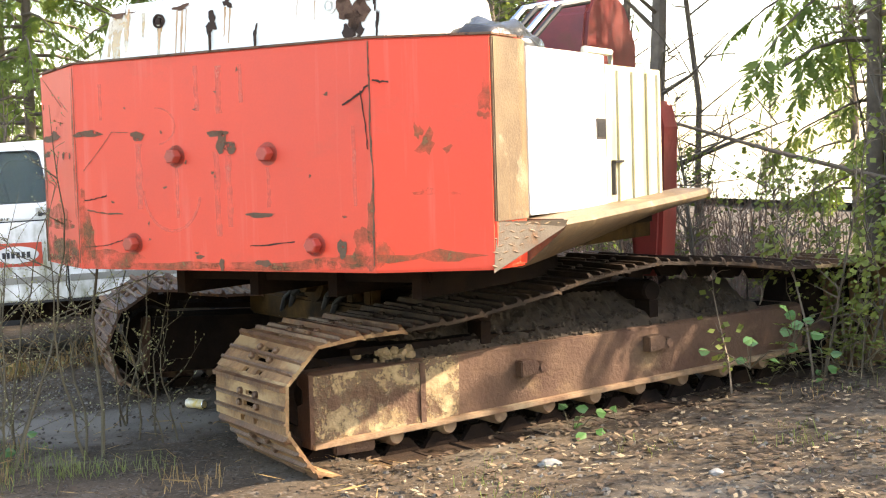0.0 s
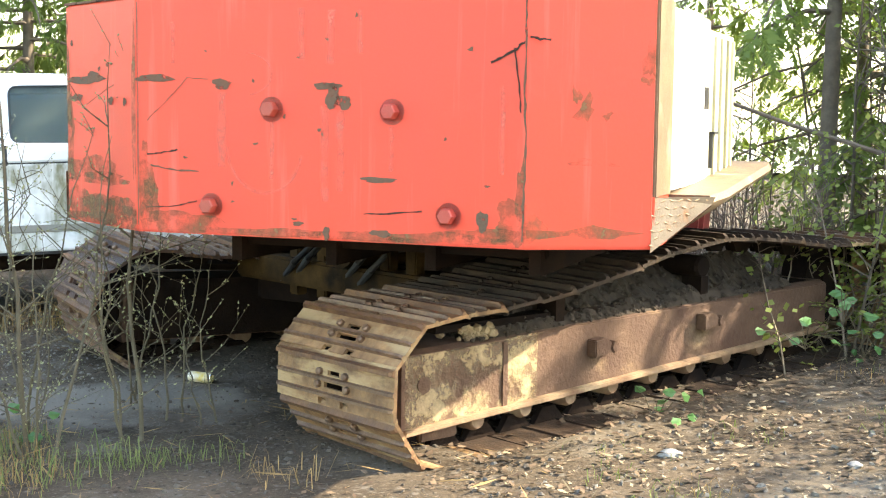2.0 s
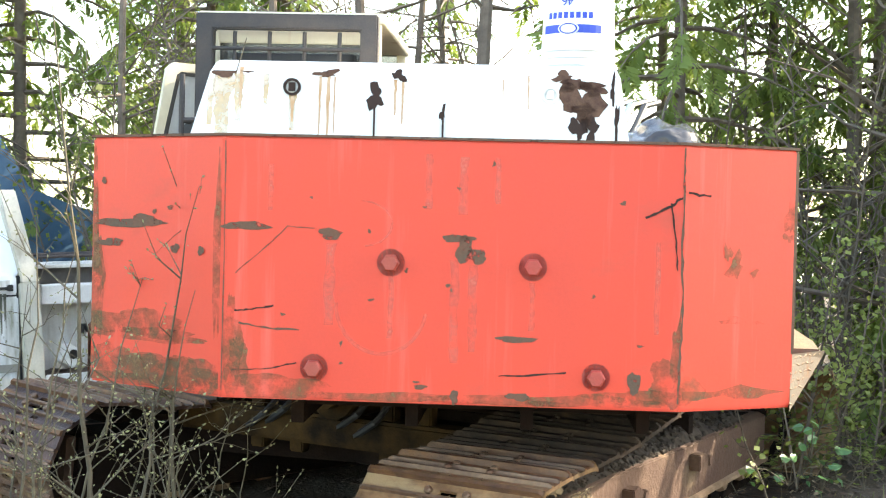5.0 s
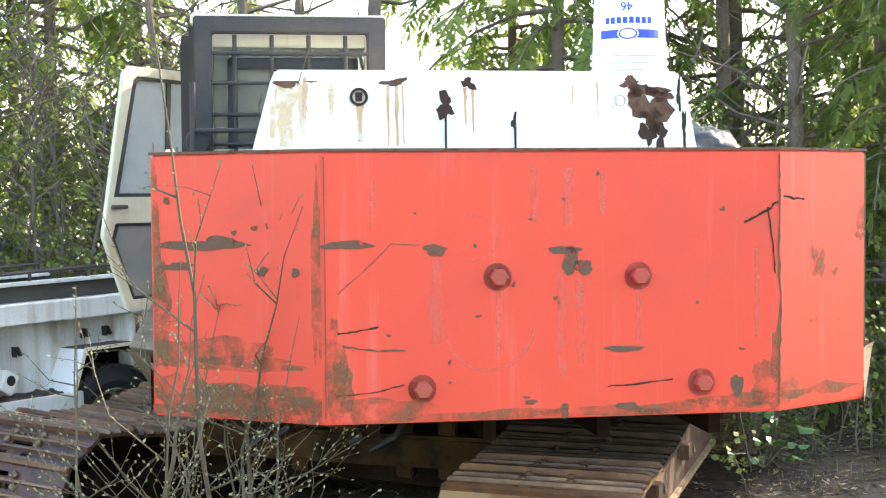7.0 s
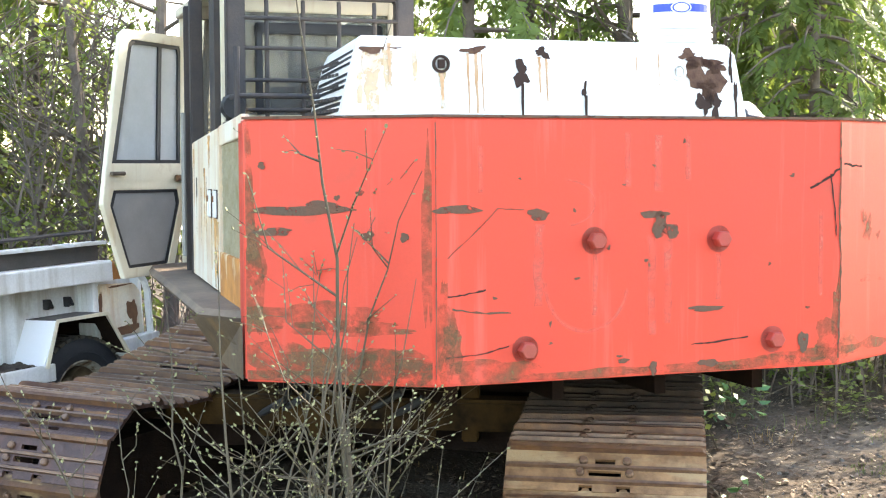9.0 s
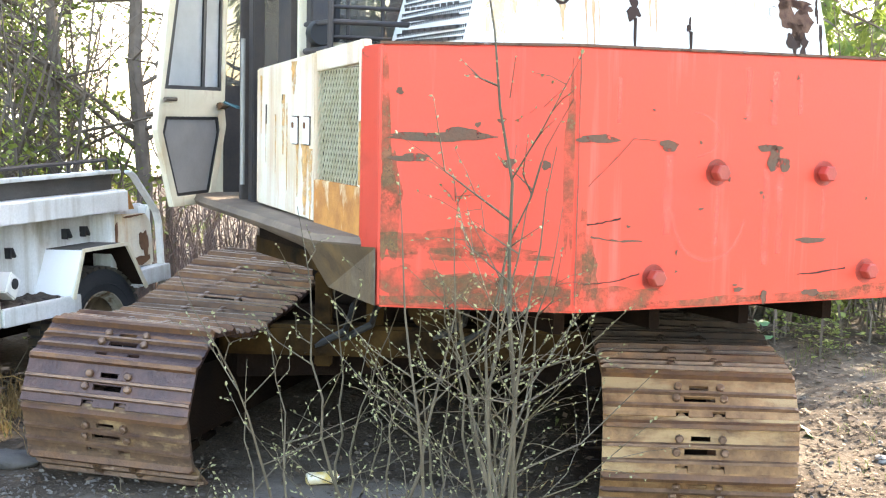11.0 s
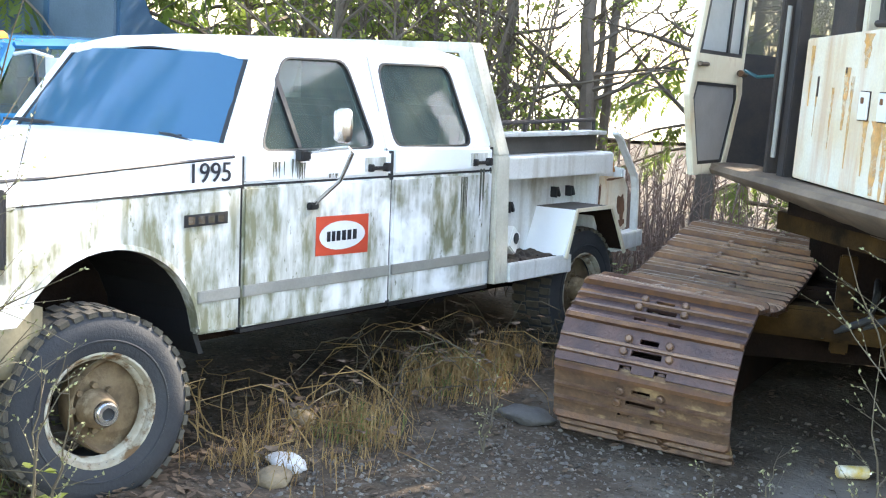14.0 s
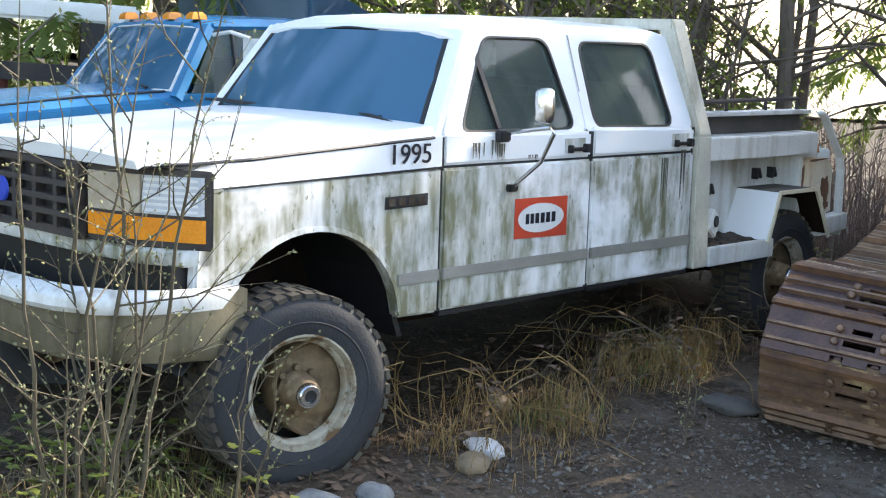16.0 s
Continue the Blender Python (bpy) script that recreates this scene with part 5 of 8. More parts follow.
part("hood_gap", Build().tube([(-0.615, 0.272, 1.318), (-0.52, 0.243, 1.328), (-0.42, 0.21, 1.330), (-0.16, 0.160, 1.343), (0.3, 0.158, 1.370), (0.88, 0.158, 1.401)], 0.0075, 6), M_BLACK, hood2)
part("cowl", Build().box(0.86, 1.05, B0 + 0.06, B1 - 0.06, 1.30, 1.415), M_BLACK, truck, bevel=0.02)

# doors
def door_shape(a0, a1): return [(a0, 0.595), (a1, 0.60), (a1, 1.405), (a0, 1.425)]
def doors(y, near):
    for nm, a0, a1 in (("front_door", 0.945, 2.135), ("rear_door", 2.15, 3.06)):
        d = part(nm, side_slab([(a0, 0.60), (a1, 0.60), (a1, ZB - 0.005), (a0, ZB - 0.005)], y, 0.0, 0.06), M_ALGAE, truck, "white %s door with green algae stains" % nm.split("_")[0] if near else "", bevel=0.012)
        part("upper_skin", side_slab([(a0, ZB + 0.005), (a1, ZB + 0.005), (a1, 1.40), (a0, 1.42)], y, 0.004, 0.06), M_TRUCK, d, bevel=0.014)
        part("crease", side_slab([(a0, ZB - 0.006), (a1, ZB - 0.006), (a1, ZB + 0.006), (a0, ZB + 0.006)], y, 0.012, 0.05), M_BLACK, d)
        part("trim_strip", side_slab([(a0 + 0.005, 0.745), (a1 - 0.005, 0.745), (a1 - 0.005, 0.80), (a0 + 0.005, 0.80)], y, -0.008, 0.01), M_TRIM, d, bevel=0.004)
        h = Build().box(a1 - 0.20, a1 - 0.045, *sorted((y(-0.025), y(-0.012))), 1.307, 1.326).box(a1 - 0.20, a1 - 0.17, *sorted((y(-0.02), y(0.01))), 1.298, 1.337).box(a1 - 0.08, a1 - 0.045, *sorted((y(-0.03), y(0.01))), 1.297, 1.341)
        part("handle", h, M_BLACK, d, "black pull handle", bevel=0.004)
        part("handle_recess", side_slab([(a1 - 0.22, 1.30), (a1 - 0.06, 1.30), (a1 - 0.06, 1.37), (a1 - 0.22, 1.37)], y, 0.0, 0.01), M_ALGAE, d)
        part("sill_edge", side_slab([(a0, 0.575), (a1, 0.58), (a1, 0.60), (a0, 0.595)], y, 0.01, 0.06), M_BLACK, d)
both(doors)
def jambs(y, near):
    for a0, a1 in ((0.925, 0.955), (2.125, 2.16), (3.05, 3.075)):
        part("door_jamb", side_slab([(a0, 0.60), (a1, 0.60), (a1, 1.40), (a0, 1.40)], y, 0.016, 0.05), M_BLACK, truck)
both(jambs)
part("fender_trim", Build().box(0.66, 0.925, B0 - 0.008, B0 + 0.01, 0.745, 0.80), M_TRIM, truck, bevel=0.004)
part("fender_crease", Build().prism([(-0.3, 1.231), (0.93, ZB - 0.005), (0.93, ZB + 0.005), (-0.3, 1.238)], B0 - 0.003, B0 + 0.01, "y"), M_BLACK, truck)

# greenhouse: y offset grows with height
def inset(z): return 0.03 + 0.16 * max(0.0, (z - 1.41)) / 0.47
def gh(a, z, near=True, d=0.0):
    return Vector((a, (B0 + inset(z) + d) if near else (B1 - inset(z) - d), z))
def gh_slab(pts, near, d0, d1):
    n = len(pts)
    return [gh(a, z, near, d0) for a, z in pts] + [gh(a, z, near, d1) for a, z in pts], [tuple(range(n))[::-1], tuple(range(n, 2 * n))] + [(i, (i + 1) % n, n + (i + 1) % n, n + i) for i in range(n)]
def rounded(pts, r, n=4):
    """Rounds the corners of a polygon."""
    out = []
    for k, p in enumerate(pts):
        a, c = Vector(pts[k - 1]), Vector(pts[(k + 1) % len(pts)])
        p = Vector(p)
        u, v = (a - p), (c - p)
        e = min(r, u.length * 0.45, v.length * 0.45)
        u, v = p + u.normalized() * e, p + v.normalized() * e
        for q in range(n + 1):
            t = q / n
            w = u * (1 - t) ** 2 + p * 2 * t * (1 - t) + v * t * t
            out.append((w.x, w.y))
    return out
WF = rounded([(1.10, 1.42), (2.03, 1.415), (1.94, 1.86), (1.43, 1.86)], 0.075)
WR = rounded([(2.19, 1.42), (2.885, 1.41), (2.82, 1.85), (2.19, 1.85)], 0.075)
OF = rounded([(0.955, 1.395), (2.105, 1.395), (2.105, 1.895), (1.25, 1.895)], 0.03)
OR = rounded([(2.11, 1.395), (3.07, 1.395), (3.06, 1.895), (2.11, 1.895)], 0.03)
def frame_ring(outer, inner, near, d0, d1):
    n = len(outer)
    vs = [gh(a, z, near, d) for d in (d0, d1) for q in (outer, inner) for a, z in q]
    fs = []
    for i in range(n):
        j = (i + 1) % n
        fs += [(i, j, n + j, n + i), (2 * n + i, 3 * n + i, 3 * n + j, 2 * n + j), (i, 2 * n + i, 2 * n + j, j), (n + i, n + j, 3 * n + j, 3 * n + i)]
    return vs, fs
def scale_pts(p, k):
    cx, cz = sum(a for a, _ in p) / len(p), sum(z for _, z in p) / len(p)
    return [(cx + (a - cx) * k, cz + (z - cz) * k) for a, z in p]
for near in (True, False):
    for nm, o, i in (("front_window_frame", OF, WF), ("rear_window_frame", OR, WR)):
        f = part(nm, Build().add(*frame_ring(o, i, near, 0.0, 0.05)), M_TRUCK, truck, bevel=0.006)
        part("window_seal", Build().add(*frame_ring(scale_pts(i, 1.012), scale_pts(i, 0.972), near, -0.003, 0.03)), M_BLACK, f)
        part("pane", Build().add(*gh_slab(i, near, 0.012, 0.016)), M_GLASSD, f, "dark side window with pale reflections in its base colour")
    part("vent_bar", Build().add(*gh_slab([(1.40, 1.43), (1.43, 1.43), (1.36, 1.78), (1.33, 1.75)], near, -0.004, 0.03)), M_BLACK, truck)
    part("door_gap", Build().add(*gh_slab([(2.118, 1.40), (2.126, 1.40), (2.126, 1.88), (2.118, 1.88)], near, -0.002, 0.03)), M_TRIM, truck)
for near_x, zt, zb, w in ((1.20, 1.37, 1.29, 0.05), (1.34, 1.38, 1.28, 0.03), (1.40, 1.36, 1.28, 0.025), (1.66, 1.30, 1.275, 0.04), (2.95, 1.28, 1.0, 0.02), (2.78, 1.24, 0.95, 0.03)):
    g = random.Random(int(near_x * 100))
    b = Build()
    for k in range(6):
        x, l = near_x + g.uniform(-w, w), g.uniform(0.5, 1.0)
        b.add([(x - 0.006, B0 - 0.0025, zt), (x + 0.006, B0 - 0.0025, zt), (x + 0.002, B0 - 0.0025, zt - (zt - zb) * l), (x - 0.002, B0 - 0.0025, zt - (zt - zb) * l)], [(0, 1, 2, 3)])
    tagged(part("grime_run", b, M_GRIME, truck), kind="stuff")
# roof
rings = []
for x, z, ex in ((1.20, 1.862, 0.0), (1.26, 1.90, 0.0), (1.45, 1.93, 0.0), (2.2, 1.945, 0.0), (2.9, 1.93, 0.0), (3.06, 1.90, 0.0), (3.09, 1.86, 0.0)):
    y0, y1 = B0 + 0.185, B1 - 0.185
    rings.append([Vector((x, y0, 1.86 if z > 1.87 else z - 0.02)), Vector((x, y0 + 0.03, z - 0.012)), Vector((x, y0 + 0.16, z + 0.012)), Vector((x - 0.03, (y0 + y1) / 2, z + 0.03)), Vector((x, y1 - 0.16, z + 0.012)), Vector((x, y1 - 0.03, z - 0.012)), Vector((x, y1, 1.86 if z > 1.87 else z - 0.02)), Vector((x, (y0 + y1) / 2, 1.85))])
part("roof", Build().loft(rings), M_TRUCK, truck, "white roof with leaf litter", smooth=True)
# windshield with pillars
ws = [Vector((0.90, B0 + 0.09, 1.425)), Vector((0.80, (B0 + B1) / 2, 1.44)), Vector((0.90, B1 - 0.09, 1.425)), Vector((1.24, B1 - 0.22, 1.865)), Vector((1.18, (B0 + B1) / 2, 1.885)), Vector((1.24, B0 + 0.22, 1.865))]
def ws_ring(k, d):
    c = sum(ws, Vector()) / 6
    nrm = Vector((-0.78, 0, 0.62))
    return [c + (p - c) * k + nrm * d for p in ws]
def curved_pane(bl, br, tl, tr, bow, d, n=14):
    """A thin pane bowed forward across its width."""
    rings = []
    for i in range(n + 1):
        t = i / n
        f = Vector((-bow * 4 * t * (1 - t), 0, bow * 0.5 * t * (1 - t)))
        lo, hi = bl.lerp(br, t) + f, tl.lerp(tr, t) + f * 0.8
        nrm = Vector((-0.78, 0, 0.62)) * d
        rings.append([lo, lo.lerp(hi, 0.5) + nrm * 2.0, hi, hi - nrm, lo.lerp(hi, 0.5) + nrm, lo - nrm])
    return Build().loft(rings)
q6 = ws_ring(0.975, 0.006)
part("windshield", curved_pane(q6[0], q6[2], q6[5], q6[3], 0.10, 0.005), M_WINDSH, truck, "windshield with the reflected sky's blue in its colour", smooth=True)
def ring6(k0, k1, d0, d1):
    q = [ws_ring(k0, d0), ws_ring(k1, d0), ws_ring(k1, d1), ws_ring(k0, d1)]
    vs = [p for r in q for p in r]
    return Build().add(vs, [(a * 6 + i, a * 6 + (i + 1) % 6, ((a + 1) % 4) * 6 + (i + 1) % 6, ((a + 1) % 4) * 6 + i) for a in range(4) for i in range(6)])
part("windshield_seal", ring6(0.985, 0.95, -0.02, 0.014), M_BLACK, truck)
part("windshield_frame", ring6(1.09, 0.98, -0.05, 0.010), M_TRUCK, truck, bevel=0.006)
for y0, y1 in ((0.55, 0.95), (1.15, 1.75)):
    part("wiper", Build().tube([(0.83, y0 - 0.2, 1.445), (0.86, y0, 1.475), (0.87, y1, 1.49)], 0.010, 6).tube([(0.875, y0 - 0.05, 1.475), (0.885, y1 + 0.12, 1.485)], 0.007, 6), M_BLACK, truck, "black wiper")
part("inspection_sticker", Build().box(1.2, 1.205, B0 + 0.30, B0 + 0.37, 1.80, 1.83), M_SIGNWHITE, truck)
# interior
part("dashboard", Build().box(0.95, 1.25, B0 + 0.1, B1 - 0.1, 1.15, 1.40), M_BLACK, truck, bevel=0.05)
for x in (1.75, 2.75):
    part("bench_seat", Build().box(x - 0.35, x + 0.2, B0 + 0.2, B1 - 0.2, 0.95, 1.15).box(x + 0.1, x + 0.28, B0 + 0.2, B1 - 0.2, 1.1, 1.62), M_GREYPANEL, truck, bevel=0.05)
part("floor_pan", Build().box(0.9, 3.06, B0 + 0.07, B1 - 0.07, 0.60, 0.68).box(-0.5, 4.9, B0 + 0.55, B0 + 0.68, 0.42, 0.58).box(-0.5, 4.9, B1 - 0.68, B1 - 0.55, 0.42, 0.58), M_DARKSTEEL, truck)
part("firewall", Build().box(0.8, 0.92, B0 + 0.07, B1 - 0.07, 0.6, 1.38), M_DARKSTEEL, truck)
part("cab_back", Build().box(3.03, 3.08, B0 + 0.06, B1 - 0.06, 0.60, 1.42), M_TRUCK, truck)
part("back_window", Build().box(3.05, 3.06, B0 + 0.25, B1 - 0.25, 1.42, 1.86), M_GLASSD, truck)
# mirror
mir = part("mirror_arm", Build().tube([(1.39, B0 - 0.01, 1.41), (1.385, -0.08, 1.445), (1.385, -0.15, 1.455), (1.40, -0.16, 1.43), (1.44, -0.06, 1.29), (1.48, B0 - 0.01, 1.15)], 0.0105, 8), M_CHROME, truck, "chrome mirror arm", smooth=True)
part("bracket", Build().box(1.34, 1.42, B0 - 0.04, B0 + 0.01, 1.37, 1.425), M_BLACK, mir, bevel=0.008)
part("bracket", Build().box(1.44, 1.51, B0 - 0.03, B0 + 0.01, 1.13, 1.165), M_BLACK, mir, bevel=0.006)
part("mirror_head", Build().loft([[Vector((x, -0.14 + k * 0.052 * math.copysign(abs(math.cos(a)) ** 0.6, math.cos(a)), 1.555 + k * 0.082 * math.copysign(abs(math.sin(a)) ** 0.6, math.sin(a)))) for a in [6.28319 * q / 20 for q in range(20)]] for x, k in ((1.30, 0.55), (1.315, 0.9), (1.34, 1.0), (1.352, 1.0))]), M_CHROME, mir, "rounded chrome mirror", smooth=True)

# door sign, number and badge
def side_mark(pts, d, mtl, name, parent, label=""):
    return part(name, Build().prism(pts, B0 - d - 0.002, B0 - d, "y"), mtl, parent, label)
sg = side_mark([(1.52, 0.895), (1.945, 0.885), (1.945, 1.085), (1.52, 1.09)], 0.002, M_SIGNRED, "door_sign", truck, "red rectangular door sign with a white oval")
side_mark([(1.732 + 0.185 * math.cos(6.2832 * k / 28), 0.988 + 0.072 * math.sin(6.2832 * k / 28)) for k in range(28)], 0.005, M_SIGNWHITE, "oval", sg)
for k in range(6):
    x = 1.610 + k * 0.042
    side_mark([(x, 0.962), (x + 0.028, 0.962), (x + 0.028, 1.012), (x, 1.012)], 0.008, M_INK, "bar", sg)
bd = side_mark([(0.57, 1.095), (0.835, 1.10), (0.835, 1.155), (0.57, 1.15)], 0.004, M_BLACK, "model_badge", truck, "black fender badge")
for k in range(4): side_mark([(0.59 + k * 0.06, 1.108), (0.63 + k * 0.06, 1.108), (0.63 + k * 0.06, 1.142), (0.59 + k * 0.06, 1.142)], 0.008, M_CHROME, "bar", bd)
cu = bpy.data.curves.new("number", "FONT")
cu.body, cu.size, cu.extrude, cu.align_x = "1995", 0.128, 0.002, "CENTER"
num = new("fleet_number", cu)
cu.materials.append(M_INK)
num.parent = truck
num.matrix_basis = pose(0.825, B0 - 0.006, 1.292, 90, 0, 0) @ Matrix.Diagonal((1.06, 0.98, 1, 1))
tagged(num, "dark blue fleet number 1995 on the fender")

# front end
part("front_panel", Build().box(-0.42, -0.36, B0 + 0.02, B1 - 0.02, 0.94, 1.300), M_TRUCK, truck, bevel=0.03)
def front(y, near):
    lo, hi = sorted((y(0.0), y(0.50)))
    hl = part("headlight_bezel", Build().loft([[Vector((-0.60 + 0.17 * t * t, y(0.50 - 0.50 * t), z)) for z in (1.000, 1.310)] + [Vector((-0.50 + 0.1 * t * t, y(0.50 - 0.5 * t), z)) for z in (1.310, 1.000)] for t in (0, 0.3, 0.6, 0.85, 1.100)]), M_GUARD, truck, "dark headlight bezel", bevel=0.016)
    def lens(t0, t1, z0, z1, mtl, nm):
        part(nm, Build().loft([[Vector((-0.615 + 0.17 * t * t, y(0.50 - 0.5 * t), z)) for z in (z0, z1)] + [Vector((-0.59 + 0.17 * t * t, y(0.50 - 0.5 * t), z)) for z in (z1, z0)] for t in (t0, (t0 + t1) / 2, t1)]), mtl, hl, smooth=True)
    lens(0.06, 0.60, 1.135, 1.285, M_OLDLENS, "head_lamp"); lens(0.62, 1.050, 1.135, 1.285, M_LENS, "side_lamp"); lens(0.06, 1.060, 1.030, 1.120, M_AMBER, "turn_lamp")
    for k in range(6): part("lamp_rib", Build().loft([[Vector((-0.62 + 0.17 * t * t, y(0.50 - 0.5 * t), 1.145 + k * 0.024)), Vector((-0.62 + 0.17 * t * t, y(0.50 - 0.5 * t), 1.155 + k * 0.024)), Vector((-0.60 + 0.17 * t * t, y(0.50 - 0.5 * t), 1.155 + k * 0.024)), Vector((-0.60 + 0.17 * t * t, y(0.50 - 0.5 * t), 1.145 + k * 0.024))] for t in (0.64, 0.8, 1.030)]), M_SIGNWHITE, hl)
both(front)
gr = part("grille", Build().box(-0.64, -0.60, B0 + 0.50, B1 - 0.50, 1.000, 1.035).box(-0.64, -0.60, B0 + 0.50, B1 - 0.50, 1.280, 1.310), M_GUARD, truck, "grey egg-crate grille", bevel=0.006)
for z in (1.090, 1.150, 1.215): part("grille_bar", Build().box(-0.645, -0.60, B0 + 0.50, B1 - 0.50, z - 0.012, z + 0.012), M_GUARD, gr)
for k in range(7): part("grille_bar", Build().box(-0.64, -0.60, B0 + 0.50 + k * 0.163, B0 + 0.53 + k * 0.163, 1.030, 1.280), M_GUARD, gr)
part("badge", Build().ring([(0.0, 0.0), (0.055, 0.0), (0.05, 0.012), (0.0, 0.014)], (-0.645, 1.240, 1.150), (-1, 0, 0), 20), M_LOGOBLUE, gr, smooth=True)
part("grille_back", Build().box(-0.598, -0.59, B0 + 0.5, B1 - 0.5, 1.020, 1.290), M_BLACK, gr)
prof = ((0.04, 0.565), (-0.02, 0.575), (-0.05, 0.64), (-0.055, 0.74), (-0.06, 0.775), (-0.075, 0.79), (-0.07, 0.825), (-0.04, 0.845), (0.02, 0.85), (0.06, 0.835), (0.06, 0.58))
plan = ((-0.24, B0 - 0.035), (-0.27, B0 - 0.04), (-0.42, B0 - 0.025), (-0.58, B0 + 0.03), (-0.72, B0 + 0.14), (-0.80, B0 + 0.32), (-0.83, B0 + 0.55), (-0.835, 1.02), (-0.83, B1 - 0.55), (-0.80, B1 - 0.32), (-0.72, B1 - 0.14), (-0.58, B1 - 0.03), (-0.30, B1 + 0.035))
bp = part("front_bumper", Build().loft([[Vector((x + dx * (1 if i else 0.4), yy, 0.71 + (z - 0.71) * (1 if i else 0.9))) for dx, z in prof] for i, (x, yy) in enumerate(plan)]), M_BUMPER, truck, "dented chrome bumper stained green with algae, ground reflection in its colour", smooth=True)
part("bumper_cap", Build().loft([[Vector((x + dx - 0.004, yy - 0.003, z)) for dx, z in ((-0.062, 0.768), (-0.079, 0.79), (-0.074, 0.826), (-0.044, 0.849), (0.02, 0.857), (0.02, 0.842))] for x, yy in plan[1:11]]), M_BEDWHITE, bp, "white painted bumper top, chipped", smooth=True)
part("valance", Build().loft([[Vector((x, yy, z)) for x, z in ((x0, 0.935), (x0 - 0.012, 0.95), (x0 - 0.012, 0.99), (x0, 1.0), (x0 + 0.05, 1.0), (x0 + 0.05, 0.935))] for x0, yy in ((-0.40, B0), (-0.47, B0 + 0.03), (-0.55, B0 + 0.2), (-0.58, B0 + 0.5), (-0.585, 1.02), (-0.58, B1 - 0.5), (-0.55, B1 - 0.2), (-0.47, B1 - 0.03), (-0.40, B1))]), M_ALGAE, truck, "white lip under the head lamps", smooth=True)
part("bumper_gap", Build().box(-0.50, -0.40, B0 + 0.06, B1 - 0.06, 0.62, 0.94), M_BLACK, truck)

# wheels
def wheel(x, y, z, turn, near, lab):
    m = pose(x, y, z, 0, 0, turn) @ (Matrix.Identity(4) if near else pose(0, 0, 0, 0, 0, 180))
    prof = [(0.225, -0.10), (0.26, -0.125), (0.34, -0.128), (0.385, -0.11), (0.402, -0.085), (0.405, 0.135), (0.385, 0.165), (0.34, 0.182), (0.26, 0.175), (0.225, 0.15)]
    t = part("wheel", Build().ring(prof, (0, 0, 0), (0, 1, 0), 44), M_TYRE, truck, lab, smooth=True, at=m)
    b = Build()
    for k in range(40):
        a = 6.28319 * k / 40
        q = Matrix.Rotation(a, 4, "Y")
        for y0, y1, sh in ((-0.112, -0.045, 0.03), (-0.035, 0.055, 0.0), (0.065, 0.162, 0.03)):
            b.box(-0.024 + sh, 0.018 + sh, y0, y1, 0.388, 0.4085, q)
    part("tread", b, M_TYREMUD, t, "tread blocks caked with dry mud")
    r = part("rim", Build().ring([(0.222, -0.095), (0.236, -0.118), (0.244, -0.118), (0.246, -0.10), (0.236, -0.088), (0.220, -0.085), (0.209, -0.075), (0.203, -0.05), (0.212, -0.05), (0.222, -0.07)], (0, 0, 0), (0, 1, 0), 40), M_RIM, t, "white steel rim with rust", smooth=True)
    part("dish", Build().ring([(0.0, -0.03), (0.115, -0.035), (0.125, -0.03), (0.15, -0.018), (0.178, -0.012), (0.195, -0.028), (0.204, -0.06), (0.212, -0.05), (0.212, 0.06), (0.0, 0.06)], (0, 0, 0), (0, 1, 0), 40), M_DISH, r, "brown rusty wheel dish", smooth=True)
    part("side_ring", Build().ring([(0.29, -0.128), (0.293, -0.132), (0.297, -0.1325), (0.30, -0.128)], (0, 0, 0), (0, 1, 0), 44), M_TYRE, t, smooth=True)
    part("hub", Build().ring([(0.0, -0.15), (0.054, -0.15), (0.07, -0.13), (0.083, -0.05), (0.0, -0.035)], (0, 0, 0), (0, 1, 0), 20), M_DISH, t, "rusty locking hub", smooth=True)
    part("hub_cap", Build().ring([(0.027, -0.182), (0.043, -0.182), (0.052, -0.17), (0.052, -0.148), (0.0, -0.148), (0.0, -0.165), (0.027, -0.165)], (0, 0, 0), (0, 1, 0), 20), M_CHROME, t, "chrome hub cap", smooth=True)
    part("hub_dial", Build().ring([(0.0, -0.168), (0.026, -0.168), (0.026, -0.155), (0.0, -0.155)], (0, 0, 0), (0, 1, 0), 14), M_BLACK, t)
    for k in range(8):
        a = 6.28319 * k / 8
        part("lug_nut", Build().tube([(0.095 * math.cos(a), -0.03, 0.095 * math.sin(a)), (0.095 * math.cos(a), -0.06, 0.095 * math.sin(a))], 0.014, 6), M_DISH, t)
    return t
wheel(0.12, 0.10, 0.40, -14, True, "black all-terrain front wheel turned outward")
wheel(0.14, B1 - 0.05, 0.40, -24, False, "black front wheel")
wheel(4.24, 0.33, 0.44, 0, True, "black rear wheel under a boxed fender")
wheel(4.25, B1 - 0.2, 0.45, 0, False, "black rear wheel")
part("axle", Build().tube([(0.05, 0.3, 0.40), (0.05, 1.8, 0.40)], 0.05, 10).tube([(4.25, 0.3, 0.45), (4.25, 1.8, 0.45)], 0.06, 10), M_DARKSTEEL, truck)

